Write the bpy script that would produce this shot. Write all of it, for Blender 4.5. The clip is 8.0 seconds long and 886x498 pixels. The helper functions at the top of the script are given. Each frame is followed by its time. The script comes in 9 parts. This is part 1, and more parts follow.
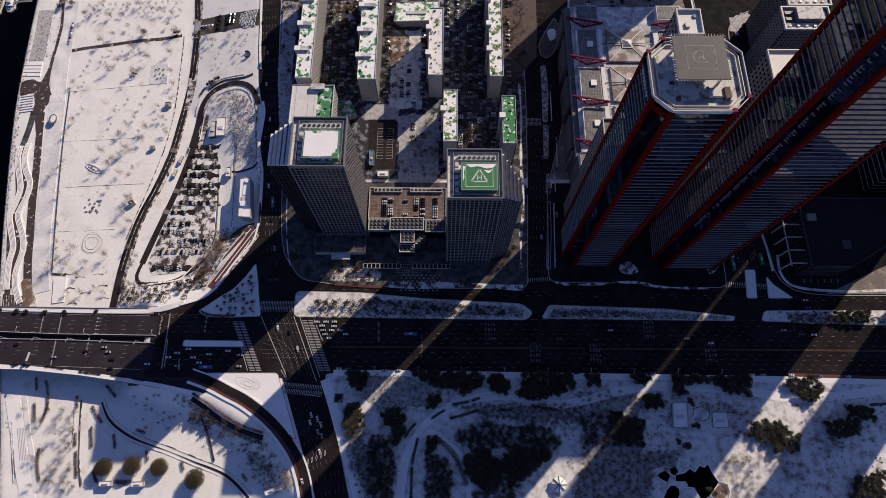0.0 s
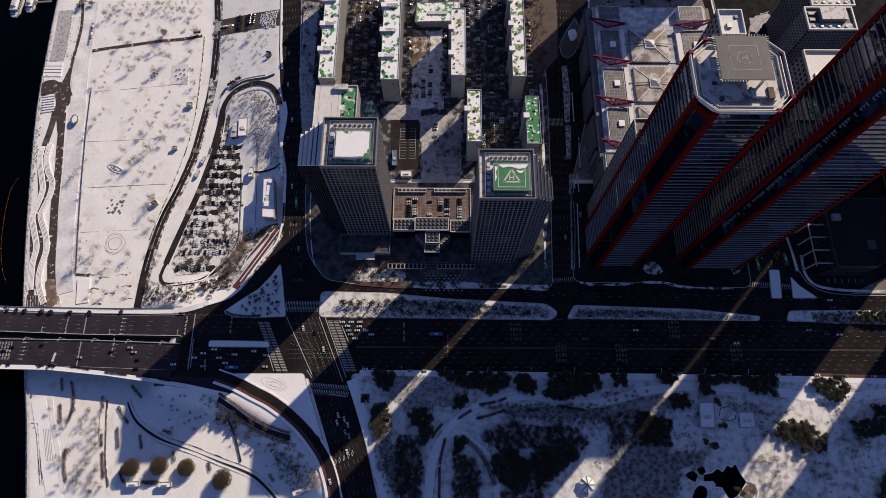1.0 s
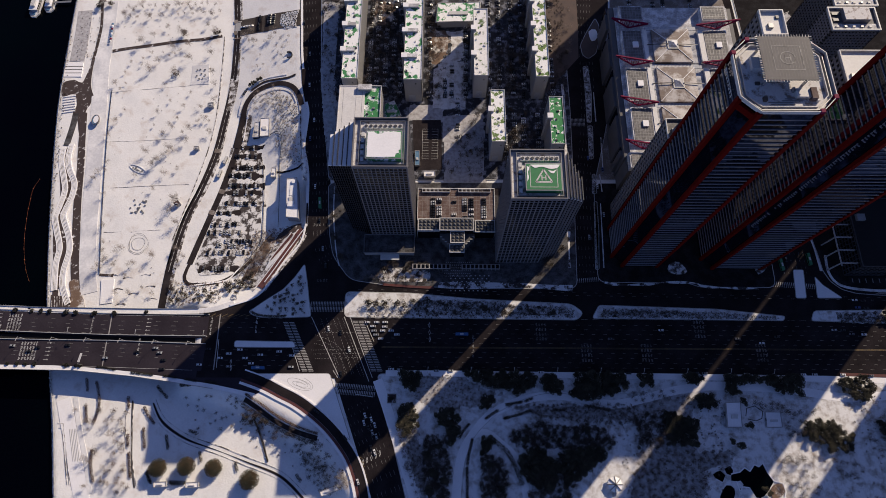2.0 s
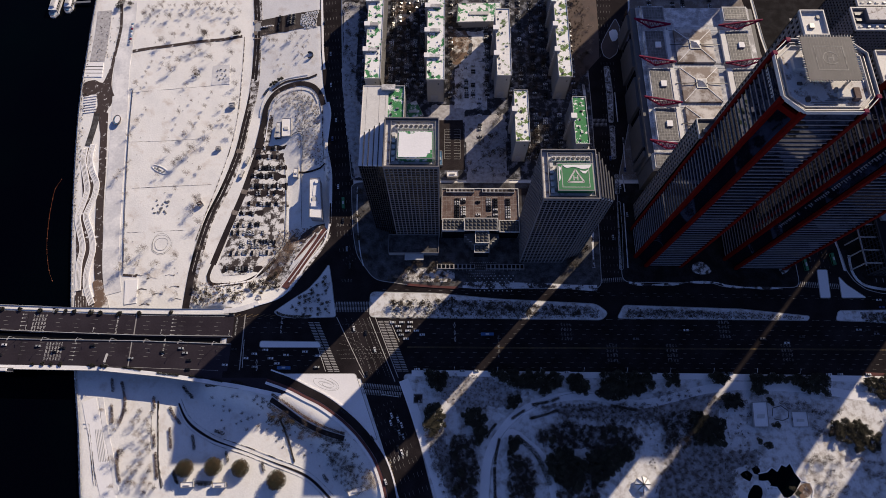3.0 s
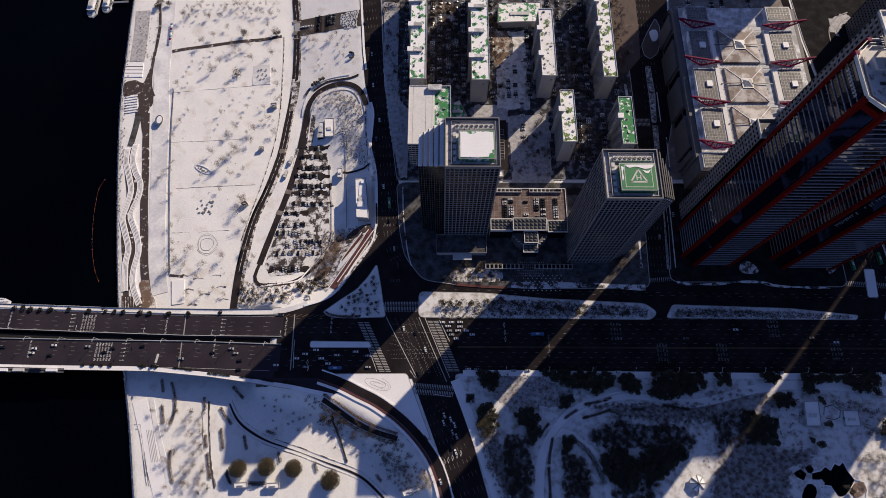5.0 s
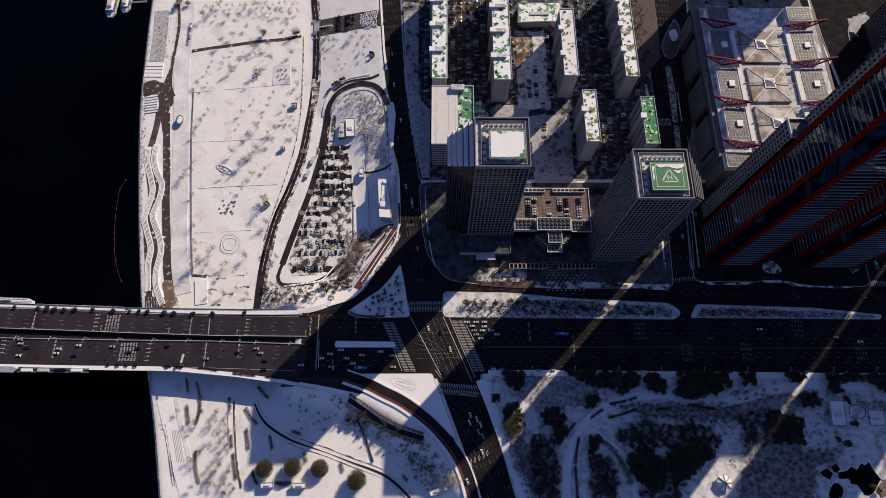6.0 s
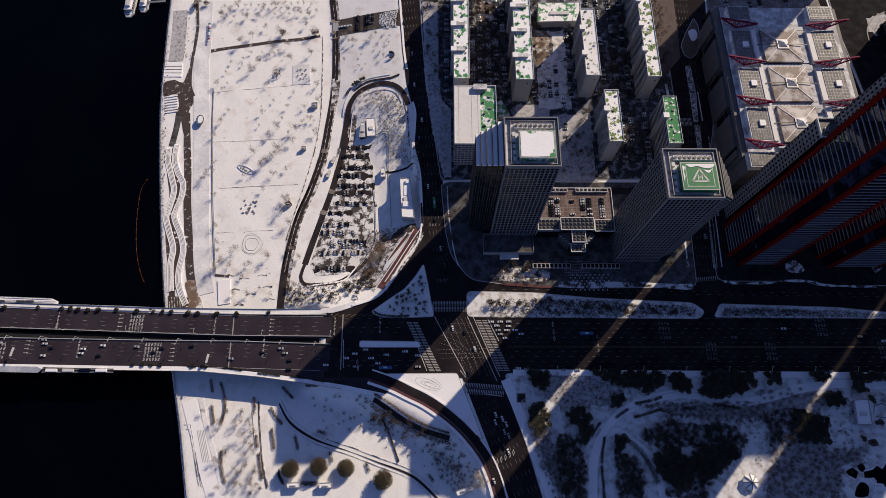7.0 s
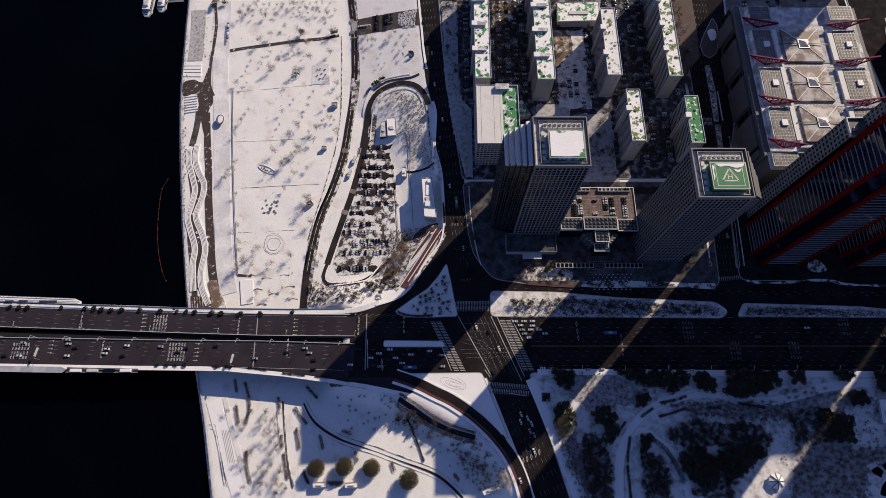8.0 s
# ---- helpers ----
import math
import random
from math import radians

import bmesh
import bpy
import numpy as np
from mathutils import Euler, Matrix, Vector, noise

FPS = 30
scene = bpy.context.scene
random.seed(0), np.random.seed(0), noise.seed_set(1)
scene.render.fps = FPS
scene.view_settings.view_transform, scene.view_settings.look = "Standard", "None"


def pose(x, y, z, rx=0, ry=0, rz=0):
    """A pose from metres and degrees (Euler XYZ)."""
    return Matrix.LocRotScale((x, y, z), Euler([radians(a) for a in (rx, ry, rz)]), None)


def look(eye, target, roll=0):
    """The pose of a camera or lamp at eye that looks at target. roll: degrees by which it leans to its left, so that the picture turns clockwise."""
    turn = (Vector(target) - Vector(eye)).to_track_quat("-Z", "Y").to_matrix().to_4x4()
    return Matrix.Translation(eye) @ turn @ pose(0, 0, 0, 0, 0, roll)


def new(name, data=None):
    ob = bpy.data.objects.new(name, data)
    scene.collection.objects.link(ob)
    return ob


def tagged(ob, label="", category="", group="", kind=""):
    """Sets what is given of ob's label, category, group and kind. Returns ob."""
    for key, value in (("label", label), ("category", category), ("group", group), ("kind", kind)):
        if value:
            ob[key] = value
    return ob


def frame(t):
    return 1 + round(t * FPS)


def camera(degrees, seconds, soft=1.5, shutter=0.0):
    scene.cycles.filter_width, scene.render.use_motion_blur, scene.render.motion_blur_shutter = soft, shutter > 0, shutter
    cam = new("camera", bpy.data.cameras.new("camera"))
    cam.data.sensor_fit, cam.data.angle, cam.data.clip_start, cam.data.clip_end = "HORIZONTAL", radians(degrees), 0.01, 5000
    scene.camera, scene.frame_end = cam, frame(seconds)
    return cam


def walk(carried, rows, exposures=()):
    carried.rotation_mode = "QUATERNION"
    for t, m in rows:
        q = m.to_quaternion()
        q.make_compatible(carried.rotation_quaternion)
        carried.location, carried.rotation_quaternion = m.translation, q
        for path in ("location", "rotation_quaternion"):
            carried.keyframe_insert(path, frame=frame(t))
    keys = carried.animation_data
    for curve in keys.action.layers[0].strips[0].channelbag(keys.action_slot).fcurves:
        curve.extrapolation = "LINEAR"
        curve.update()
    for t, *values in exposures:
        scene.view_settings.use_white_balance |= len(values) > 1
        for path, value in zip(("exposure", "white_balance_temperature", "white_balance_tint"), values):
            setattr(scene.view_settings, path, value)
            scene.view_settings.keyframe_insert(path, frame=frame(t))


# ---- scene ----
cam = camera(73.97, 8.0, soft=0.56)
# seconds, place, heading, pitch, lean
PATH = [
    (0.0, 0.00, -0.00, 503.79, 1.150, -70.056, 0.713),
    (0.5, -11.42, -0.15, 503.94, 1.033, -70.043, 0.616),
    (1.0, -22.83, -0.29, 504.08, 0.913, -70.032, 0.517),
    (1.5, -34.22, -0.43, 504.20, 0.790, -70.022, 0.416),
    (2.0, -45.61, -0.56, 504.31, 0.665, -70.013, 0.312),
    (2.5, -56.97, -0.68, 504.41, 0.537, -70.006, 0.205),
    (3.0, -68.31, -0.79, 504.50, 0.405, -70.001, 0.096),
    (3.5, -79.62, -0.90, 504.57, 0.269, -69.998, -0.017),
    (4.0, -90.90, -0.99, 504.63, 0.130, -69.996, -0.132),
    (4.5, -102.14, -1.08, 504.68, -0.014, -69.996, -0.250),
    (5.0, -113.35, -1.16, 504.71, -0.162, -69.999, -0.372),
    (5.5, -124.51, -1.23, 504.73, -0.314, -70.003, -0.497),
    (6.0, -135.62, -1.29, 504.74, -0.472, -70.009, -0.625),
    (6.5, -146.67, -1.34, 504.73, -0.634, -70.017, -0.756),
    (7.0, -157.67, -1.38, 504.71, -0.802, -70.027, -0.891),
    (7.5, -168.61, -1.41, 504.68, -0.976, -70.039, -1.030),
    (8.0, -179.48, -1.43, 504.63, -1.155, -70.054, -1.172),
]
walk(cam, [(t, pose(x, y, z, 90 + p, 0, h) @ pose(0, 0, 0, 0, 0, -r)) for t, x, y, z, h, p, r in PATH], [(0.0, -0.03, 6080, 29)])

# ---- light ----
SUN_UP, SUN_AZ = 29.3, 47.2  # degrees above the horizon; from +x towards +y
world = bpy.data.worlds.new("sky")
scene.world = world
world.use_nodes = True
wn = world.node_tree.nodes
sky = wn.new("ShaderNodeTexSky")
sky.sky_type, sky.sun_disc = "NISHITA", False
sky.air_density, sky.dust_density, sky.ozone_density = 0.5, 0.3, 3.5
sky.sun_elevation, sky.sun_rotation = radians(SUN_UP), radians(90 - SUN_AZ)
wn["Background"].inputs["Strength"].default_value = 0.12
world.node_tree.links.new(sky.outputs["Color"], wn["Background"].inputs["Color"])
sun_lamp = bpy.data.lights.new("sun", "SUN")
sun_lamp.energy, sun_lamp.angle, sun_lamp.color = 5.2, radians(0.53), (1.0, 0.89, 0.565)
sun = new("sun", sun_lamp)
sun.matrix_world = look((0, 0, 900), (-math.cos(radians(SUN_AZ)) * 100, -math.sin(radians(SUN_AZ)) * 100, 900 - 100 * math.tan(radians(SUN_UP))))
# ---- materials ----
def material(name, base, rough=0.8, metal=0.0, second=None, scale=0.3, fine=2.5, cover=0.5, edge=0.12, bump=0.0, spread=0.18, by_object=0.0, spec=0.5):
    """A surface with variation at two scales; second: another colour that covers a share of it in patches."""
    m = bpy.data.materials.new(name)
    m.use_nodes = True
    n, link = m.node_tree.nodes, m.node_tree.links.new
    bsdf = n["Principled BSDF"]
    bsdf.inputs["Roughness"].default_value, bsdf.inputs["Metallic"].default_value = rough, metal
    bsdf.inputs["Specular IOR Level"].default_value = spec
    at = n.new("ShaderNodeTexCoord").outputs["Object"]

    def speckle(sc, detail):
        t = n.new("ShaderNodeTexNoise")
        t.inputs["Scale"].default_value, t.inputs["Detail"].default_value = sc, detail
        link(at, t.inputs["Vector"])
        return t.outputs["Fac"]

    def blend(kind, fac, a, b):
        t = n.new("ShaderNodeMix")
        t.data_type, t.blend_type = "RGBA", kind
        for socket, value in ((t.inputs[0], fac), (t.inputs[6], a), (t.inputs[7], b)):
            if isinstance(value, (int, float)):
                socket.default_value = value
            elif isinstance(value, tuple):
                socket.default_value = (*value, 1)
            else:
                link(value, socket)
        return t.outputs[2]

    def spread_of(value, low, high, to_low, to_high):
        t = n.new("ShaderNodeMapRange")
        for i, v in enumerate((low, high, to_low, to_high)):
            t.inputs[i + 1].default_value = v
        link(value, t.inputs[0])
        return t.outputs[0]

    coarse, grain = speckle(scale, 4), speckle(fine, 3)
    colour = base
    if second:
        both = n.new("ShaderNodeMath")
        both.operation = "MULTIPLY_ADD"
        link(grain, both.inputs[0])
        both.inputs[1].default_value = 0.35
        link(coarse, both.inputs[2])
        mid = 0.675 + (0.5 - cover) * 0.5
        colour = blend("MIX", spread_of(both.outputs[0], mid - edge, mid + edge, 0, 1), base, second)
    shade = blend("MULTIPLY", 1.0, spread_of(coarse, 0.3, 0.7, 1 - spread, 1.0), spread_of(grain, 0.3, 0.7, 1 - spread, 1.0))
    colour = blend("MULTIPLY", 1.0, colour, shade)
    if by_object:
        info = n.new("ShaderNodeObjectInfo").outputs["Random"]
        colour = blend("MULTIPLY", 1.0, colour, spread_of(info, 0, 1, 1 - by_object, 1.0))
    link(colour, bsdf.inputs["Base Color"])
    if bump:
        b = n.new("ShaderNodeBump")
        b.inputs["Strength"].default_value, b.inputs["Distance"].default_value = bump, 0.3
        link(grain, b.inputs["Height"])
        link(b.outputs["Normal"], bsdf.inputs["Normal"])
    return m


SNOW = material("snow", (0.84, 0.83, 0.815), 0.75, second=(0.55, 0.49, 0.44), scale=0.07, fine=0.7, cover=0.14, edge=0.13, bump=0.6, spread=0.10)
SNOW_PARK = material("park_snow", (0.83, 0.83, 0.84), 0.8, second=(0.27, 0.225, 0.19), scale=0.16, fine=0.8, cover=0.32, edge=0.15, bump=0.6, spread=0.14)
SNOW_CLEAN = material("fresh_snow", (0.84, 0.83, 0.84), 0.7, scale=0.08, fine=0.8, bump=0.3, spread=0.06)
# Snow with the yards' bluish shade put into both of its colours.
SNOW_YARD_SHADED = material("yard_snow", (0.41, 0.42, 0.49), 0.9, second=(0.0235, 0.0235, 0.0305), scale=0.16, fine=0.9, cover=0.72, edge=0.12, bump=0.4, spread=0.2)
SNOW_LOT = material("car_park_snow", (0.80, 0.79, 0.79), 0.85, second=(0.048, 0.037, 0.036), scale=0.13, fine=0.7, cover=0.46, edge=0.06, bump=0.4, spread=0.12)
SOIL = material("frozen_soil", (0.058, 0.040, 0.038), 0.95, second=(0.7, 0.69, 0.7), scale=0.25, fine=0.9, cover=0.16, edge=0.05, bump=0.5)
ASPHALT = material("asphalt", (0.0182, 0.0150, 0.0168), 0.95, second=(0.032, 0.0265, 0.029), spec=0.02, scale=0.06, fine=0.9, cover=0.4, edge=0.2, spread=0.15)
DECK = material("bridge_asphalt", (0.0325, 0.0262, 0.0345), 0.95, second=(0.045, 0.0375, 0.047), spec=0.05, scale=0.05, fine=0.7, cover=0.4, edge=0.25, spread=0.12)
WET = material("wet_asphalt", (0.029, 0.0230, 0.0250), 0.85, second=(0.043, 0.0350, 0.0370), scale=0.12, fine=0.9, cover=0.4, edge=0.2, spec=0.06)
PROMENADE = material("swept_paving", (0.65, 0.65, 0.675), 0.8, second=(0.80, 0.79, 0.79), scale=0.06, fine=0.5, cover=0.5, edge=0.15, spread=0.1)
EARTH = material("brown_earth", (0.20, 0.13, 0.092), 0.95, second=(0.74, 0.72, 0.70), scale=0.12, fine=0.8, cover=0.34, edge=0.1, spread=0.2)
LOT_BROWN = material("brown_asphalt", (0.075, 0.062, 0.055), 0.9, second=(0.11, 0.095, 0.088), scale=0.1, fine=0.8, cover=0.35, edge=0.2, spec=0.1)
DIRT = material("brown_slush", (0.070, 0.052, 0.045), 0.9, second=(0.72, 0.70, 0.69), scale=0.22, fine=0.9, cover=0.5, edge=0.08, spread=0.2)
PAVING = material("paving", (0.046, 0.040, 0.041), 0.9, second=(0.145, 0.145, 0.153), scale=0.14, fine=0.8, cover=0.42, edge=0.2, spec=0.2)
# Paving near black: the deep shade below the red towers is in its colour.
PAVING_SHADED = material("dark_paving", (0.018, 0.0158, 0.0172), 0.95, second=(0.040, 0.038, 0.041), scale=0.1, fine=0.7, cover=0.25, edge=0.2, spec=0.05)
PAVING_WARM = material("warm_paving", (0.19, 0.155, 0.135), 0.85, second=(0.36, 0.33, 0.32), scale=0.1, fine=0.8, cover=0.25, edge=0.15)
KERB = material("kerb_granite", (0.45, 0.44, 0.43), 0.8, scale=0.5, fine=3)
PAINT = material("road_paint", (0.62, 0.61, 0.59), 0.6, second=(0.22, 0.21, 0.21), scale=0.3, fine=2.0, cover=0.25)
# Worn paint, darkened further to stand for the shade over the avenue.
PAINT_WORN_DIMMED = material("worn_dimmed_road_paint", (0.32, 0.31, 0.30), 0.7, second=(0.06, 0.055, 0.055), scale=0.3, fine=2.0, cover=0.45)
ZEBRA = material("worn_crossing_paint", (0.46, 0.44, 0.43), 0.7, second=(0.09, 0.085, 0.085), scale=0.35, fine=2.0, cover=0.36, edge=0.1)
YELLOW = material("yellow_road_paint", (0.22, 0.145, 0.05), 0.7, second=(0.08, 0.06, 0.04), scale=0.3, fine=2.0, cover=0.45)
RED_LANE = material("red_lane_surface", (0.13, 0.036, 0.034), 0.85, second=(0.085, 0.034, 0.034), scale=0.2, fine=1.5, cover=0.4, edge=0.2)
CONCRETE = material("concrete", (0.36, 0.34, 0.33), 0.85, scale=0.15, fine=1.2, bump=0.1)
CONCRETE_DARK = material("weathered_concrete", (0.15, 0.14, 0.14), 0.85, second=(0.10, 0.095, 0.095), scale=0.15, fine=1.2, cover=0.4, edge=0.2)
GRANITE = material("tower_granite", (0.178, 0.169, 0.180), 0.6, scale=0.1, fine=1.0, spread=0.14)
ROOF_GREY = material("roof_membrane", (0.42, 0.41, 0.42), 0.8, second=(0.75, 0.75, 0.77), scale=0.12, fine=0.8, cover=0.45, edge=0.1)
ROOF_WHITE = material("white_roof", (0.80, 0.785, 0.765), 0.7, second=(0.60, 0.58, 0.56), scale=0.07, fine=0.6, cover=0.2, edge=0.2)
ROOF_GREEN = material("green_roof", (0.035, 0.26, 0.08), 0.75, second=(0.8, 0.8, 0.82), scale=0.16, fine=0.9, cover=0.44, edge=0.05)
GREEN_PAD = material("green_deck_paint", (0.03, 0.24, 0.08), 0.7, second=(0.02, 0.15, 0.06), scale=0.4, fine=2.0, cover=0.4, edge=0.2)
GLASS_DARK = material("dark_glazing", (0.006, 0.007, 0.01), 0.15, spec=0.14, scale=0.1, fine=0.6, by_object=0.3)
GLASS_BLUE = material("blue_glazing", (0.004, 0.005, 0.010), 0.03, spec=0.5, scale=0.1, fine=0.5)
GLASS_BLUE.node_tree.nodes["Principled BSDF"].inputs["IOR"].default_value = 1.7
GLASS_BLUE.node_tree.nodes["Principled BSDF"].inputs["Specular Tint"].default_value = (0.62, 0.68, 1.0, 1)
BAND = material("white_floor_band", (0.33, 0.32, 0.34), 0.5, metal=0.2, scale=0.2, fine=1.5)
RED_STEEL = material("red_steel", (0.128, 0.0042, 0.0032), 0.7, spec=0.04, scale=0.1, fine=1.0)
RED_TRUSS = material("crimson_truss", (0.185, 0.005, 0.048), 0.6, spec=0.08, scale=0.3, fine=2.0)
METAL = material("grey_metal", (0.30, 0.30, 0.31), 0.5, metal=0.4, scale=0.4, fine=2.0)
DARK_METAL = material("dark_metal", (0.07, 0.07, 0.08), 0.5, metal=0.4, scale=0.4, fine=2.0)
PALE_PANEL = material("pale_panel", (0.62, 0.61, 0.60), 0.6, scale=0.15, fine=1.4)
WALL_PALE = material("pale_stucco", (0.50, 0.485, 0.47), 0.85, second=(0.38, 0.375, 0.37), scale=0.1, fine=0.9, cover=0.35, edge=0.2, spread=0.2)
BRICK_DECK = material("terracotta_deck", (0.125, 0.075, 0.065), 0.85, second=(0.18, 0.135, 0.125), scale=0.15, fine=0.9, cover=0.4)
HELIPAD = material("helipad_grey", (0.066, 0.062, 0.070), 0.7, second=(0.082, 0.076, 0.084), scale=0.15, fine=1.0, cover=0.3, edge=0.2, spread=0.12)
WATER = material("river_water", (0.0005, 0.0007, 0.0029), 0.08, second=(0.0004, 0.0018, 0.0028), scale=0.008, fine=0.5, cover=0.35, edge=0.2, bump=0.1, spec=0.035)
BARK = material("bark", (0.10, 0.075, 0.06), 0.95, scale=0.5, fine=4)
TWIG = material("bare_twigs", (0.33, 0.27, 0.23), 0.95, scale=0.5, fine=4, by_object=0.4)
NEEDLE = material("pine_needles", (0.042, 0.040, 0.025), 0.95, second=(0.105, 0.092, 0.060), scale=0.25, fine=1.6, cover=0.5, by_object=0.45)
SCRUB = material("winter_scrub", (0.065, 0.048, 0.038), 0.95, second=(0.09, 0.07, 0.05), scale=0.4, fine=2, by_object=0.4)
THUJA = material("bronzed_conifer", (0.115, 0.072, 0.033), 0.9, second=(0.040, 0.045, 0.024), scale=0.22, fine=2, by_object=0.2)
TYRE = material("tyre_rubber", (0.02, 0.02, 0.02), 0.9)
ORANGE = material("orange_float", (0.30, 0.085, 0.025), 0.6)
CAR_PAINT = [material("car_paint_" + k, c, 0.3, metal=0.15, spec=0.6, spread=0.05) for k, c in
             (("white", (0.72, 0.72, 0.73)), ("silver", (0.38, 0.39, 0.40)), ("black", (0.015, 0.015, 0.017)), ("grey", (0.12, 0.12, 0.13)), ("blue", (0.03, 0.07, 0.22)), ("red", (0.35, 0.03, 0.03)))]
PANEL_STAINED = material("stained_white_panel", (0.63, 0.59, 0.565), 0.7, second=(0.20, 0.15, 0.125), scale=0.08, fine=0.6, cover=0.52, edge=0.09, spread=0.18)
BLUE_GREY = material("blue_grey_sheet", (0.34, 0.37, 0.44), 0.6, second=(0.5, 0.51, 0.55), scale=0.12, fine=1.0, cover=0.4, edge=0.2)
LATTICE = material("lattice_glass", (0.10, 0.10, 0.105), 0.35, scale=0.3, fine=2)
PANEL_DARK = material("grey_roof_deck", (0.105, 0.10, 0.105), 0.7, second=(0.19, 0.18, 0.18), scale=0.2, fine=1.2, cover=0.4)
DARK_ROOF = material("dark_roof", (0.022, 0.022, 0.024), 0.95, spec=0.1, scale=0.1, fine=0.8)
BLUE_ROOF = material("blue_sheet_roof", (0.10, 0.22, 0.36), 0.6, scale=0.3, fine=2)
FLAT_GREEN = material("patched_green_roof", (0.04, 0.23, 0.08), 0.8, second=(0.86, 0.86, 0.86), scale=0.17, fine=1.1, cover=0.62, edge=0.015, spread=0.06)
FLAT_MOSS = material("patched_mossy_roof", (0.12, 0.20, 0.05), 0.8, second=(0.86, 0.86, 0.86), scale=0.17, fine=1.1, cover=0.58, edge=0.015, spread=0.06)
FLAT_WHITE = material("snowy_white_roof", (0.10, 0.17, 0.05), 0.8, second=(0.84, 0.83, 0.82), scale=0.2, fine=1.2, cover=0.74, edge=0.03, spread=0.12)
EVERGREEN_DARK = material("dark_evergreen", (0.022, 0.022, 0.018), 0.95, second=(0.04, 0.034, 0.026), scale=0.3, fine=2, by_object=0.3)
FLAT_DEEP = material("deep_green_roof", (0.03, 0.22, 0.07), 0.8, second=(0.86, 0.86, 0.86), scale=0.3, fine=1.4, cover=0.30, edge=0.015, spread=0.06)
RUSSET = material("russet_scrub", (0.21, 0.115, 0.078), 0.95, second=(0.12, 0.078, 0.058), scale=0.4, fine=2, by_object=0.3)
HEDGE_RED = material("russet_hedge", (0.15, 0.088, 0.074), 0.95, second=(0.09, 0.06, 0.052), scale=0.4, fine=2)
DIRTY_ROOF = material("snowy_tower_roof", (0.72, 0.70, 0.69), 0.85, second=(0.22, 0.17, 0.14), scale=0.22, fine=1.3, cover=0.3, edge=0.08, spread=0.15)
MALL_WALL = material("store_cladding", (0.12, 0.115, 0.12), 0.7, second=(0.085, 0.083, 0.09), scale=0.1, fine=1.0, cover=0.4, edge=0.1)
TWIG_HAZE = material("fine_twigs", (0.105, 0.078, 0.068), 0.95, by_object=0.4)
LITTER_THIN = material("twiggy_snow", (0.74, 0.74, 0.76), 0.9, second=(0.24, 0.21, 0.20), scale=0.25, fine=0.9, cover=0.56, edge=0.2, bump=0.4, spread=0.2)
LITTER = material("leaf_litter", (0.075, 0.060, 0.053), 0.95, second=(0.72, 0.72, 0.74), scale=0.2, fine=0.7, cover=0.52, edge=0.12, bump=0.4, spread=0.2)
BARE_EARTH = material("bare_brown_earth", (0.15, 0.105, 0.09), 0.95, second=(0.085, 0.064, 0.058), scale=0.12, fine=0.9, cover=0.45, edge=0.2, bump=0.3, spread=0.25)
TRAMPLED = material("trampled_snow", (0.64, 0.63, 0.65), 0.9, second=(0.21, 0.19, 0.19), scale=0.3, fine=1.3, cover=0.36, edge=0.22, bump=0.4, spread=0.2)
RIPRAP = material("bank_stone", (0.30, 0.28, 0.27), 0.9, second=(0.80, 0.79, 0.80), scale=0.5, fine=1.2, cover=0.5, edge=0.1)
# ---- mesh helpers ----
def box(bm, x0, y0, z0, x1, y1, z1):
    v = [bm.verts.new(c) for c in ((x0, y0, z0), (x1, y0, z0), (x1, y1, z0), (x0, y1, z0), (x0, y0, z1), (x1, y0, z1), (x1, y1, z1), (x0, y1, z1))]
    for f in ((0, 3, 2, 1), (4, 5, 6, 7), (0, 1, 5, 4), (1, 2, 6, 5), (2, 3, 7, 6), (3, 0, 4, 7)):
        bm.faces.new([v[i] for i in f])


def turned_box(bm, m, sx, sy, sz):
    """A box of that size, standing on the origin of the pose m."""
    v = [bm.verts.new(m @ Vector((x * sx / 2, y * sy / 2, z * sz))) for z in (0, 1) for x, y in ((-1, -1), (1, -1), (1, 1), (-1, 1))]
    for f in ((0, 3, 2, 1), (4, 5, 6, 7), (0, 1, 5, 4), (1, 2, 6, 5), (2, 3, 7, 6), (3, 0, 4, 7)):
        bm.faces.new([v[i] for i in f])


def prism(bm, pts, z0, z1):
    lo, hi = [bm.verts.new((x, y, z0)) for x, y in pts], [bm.verts.new((x, y, z1)) for x, y in pts]
    area = sum(a[0] * b[1] - b[0] * a[1] for a, b in zip(pts, pts[1:] + pts[:1]))
    if area < 0:
        lo.reverse(), hi.reverse()
    bm.faces.new(hi), bm.faces.new(lo[::-1])
    for i in range(len(lo)):
        j = (i + 1) % len(lo)
        bm.faces.new((lo[i], lo[j], hi[j], hi[i]))


def beam(bm, a, b, w, h=None):
    """A bar from a to b."""
    a, b, h = Vector(a), Vector(b), h or w
    d = b - a
    side = d.cross(Vector((0, 0, 1)))
    side = side.normalized() if side.length > 1e-6 else Vector((1, 0, 0))
    up = side.cross(d).normalized()
    v = [bm.verts.new(p + side * w / 2 * s + up * h / 2 * u) for p in (a, b) for s, u in ((-1, -1), (1, -1), (1, 1), (-1, 1))]
    for f in ((0, 1, 2, 3), (7, 6, 5, 4), (0, 4, 5, 1), (1, 5, 6, 2), (2, 6, 7, 3), (3, 7, 4, 0)):
        bm.faces.new([v[i] for i in f])


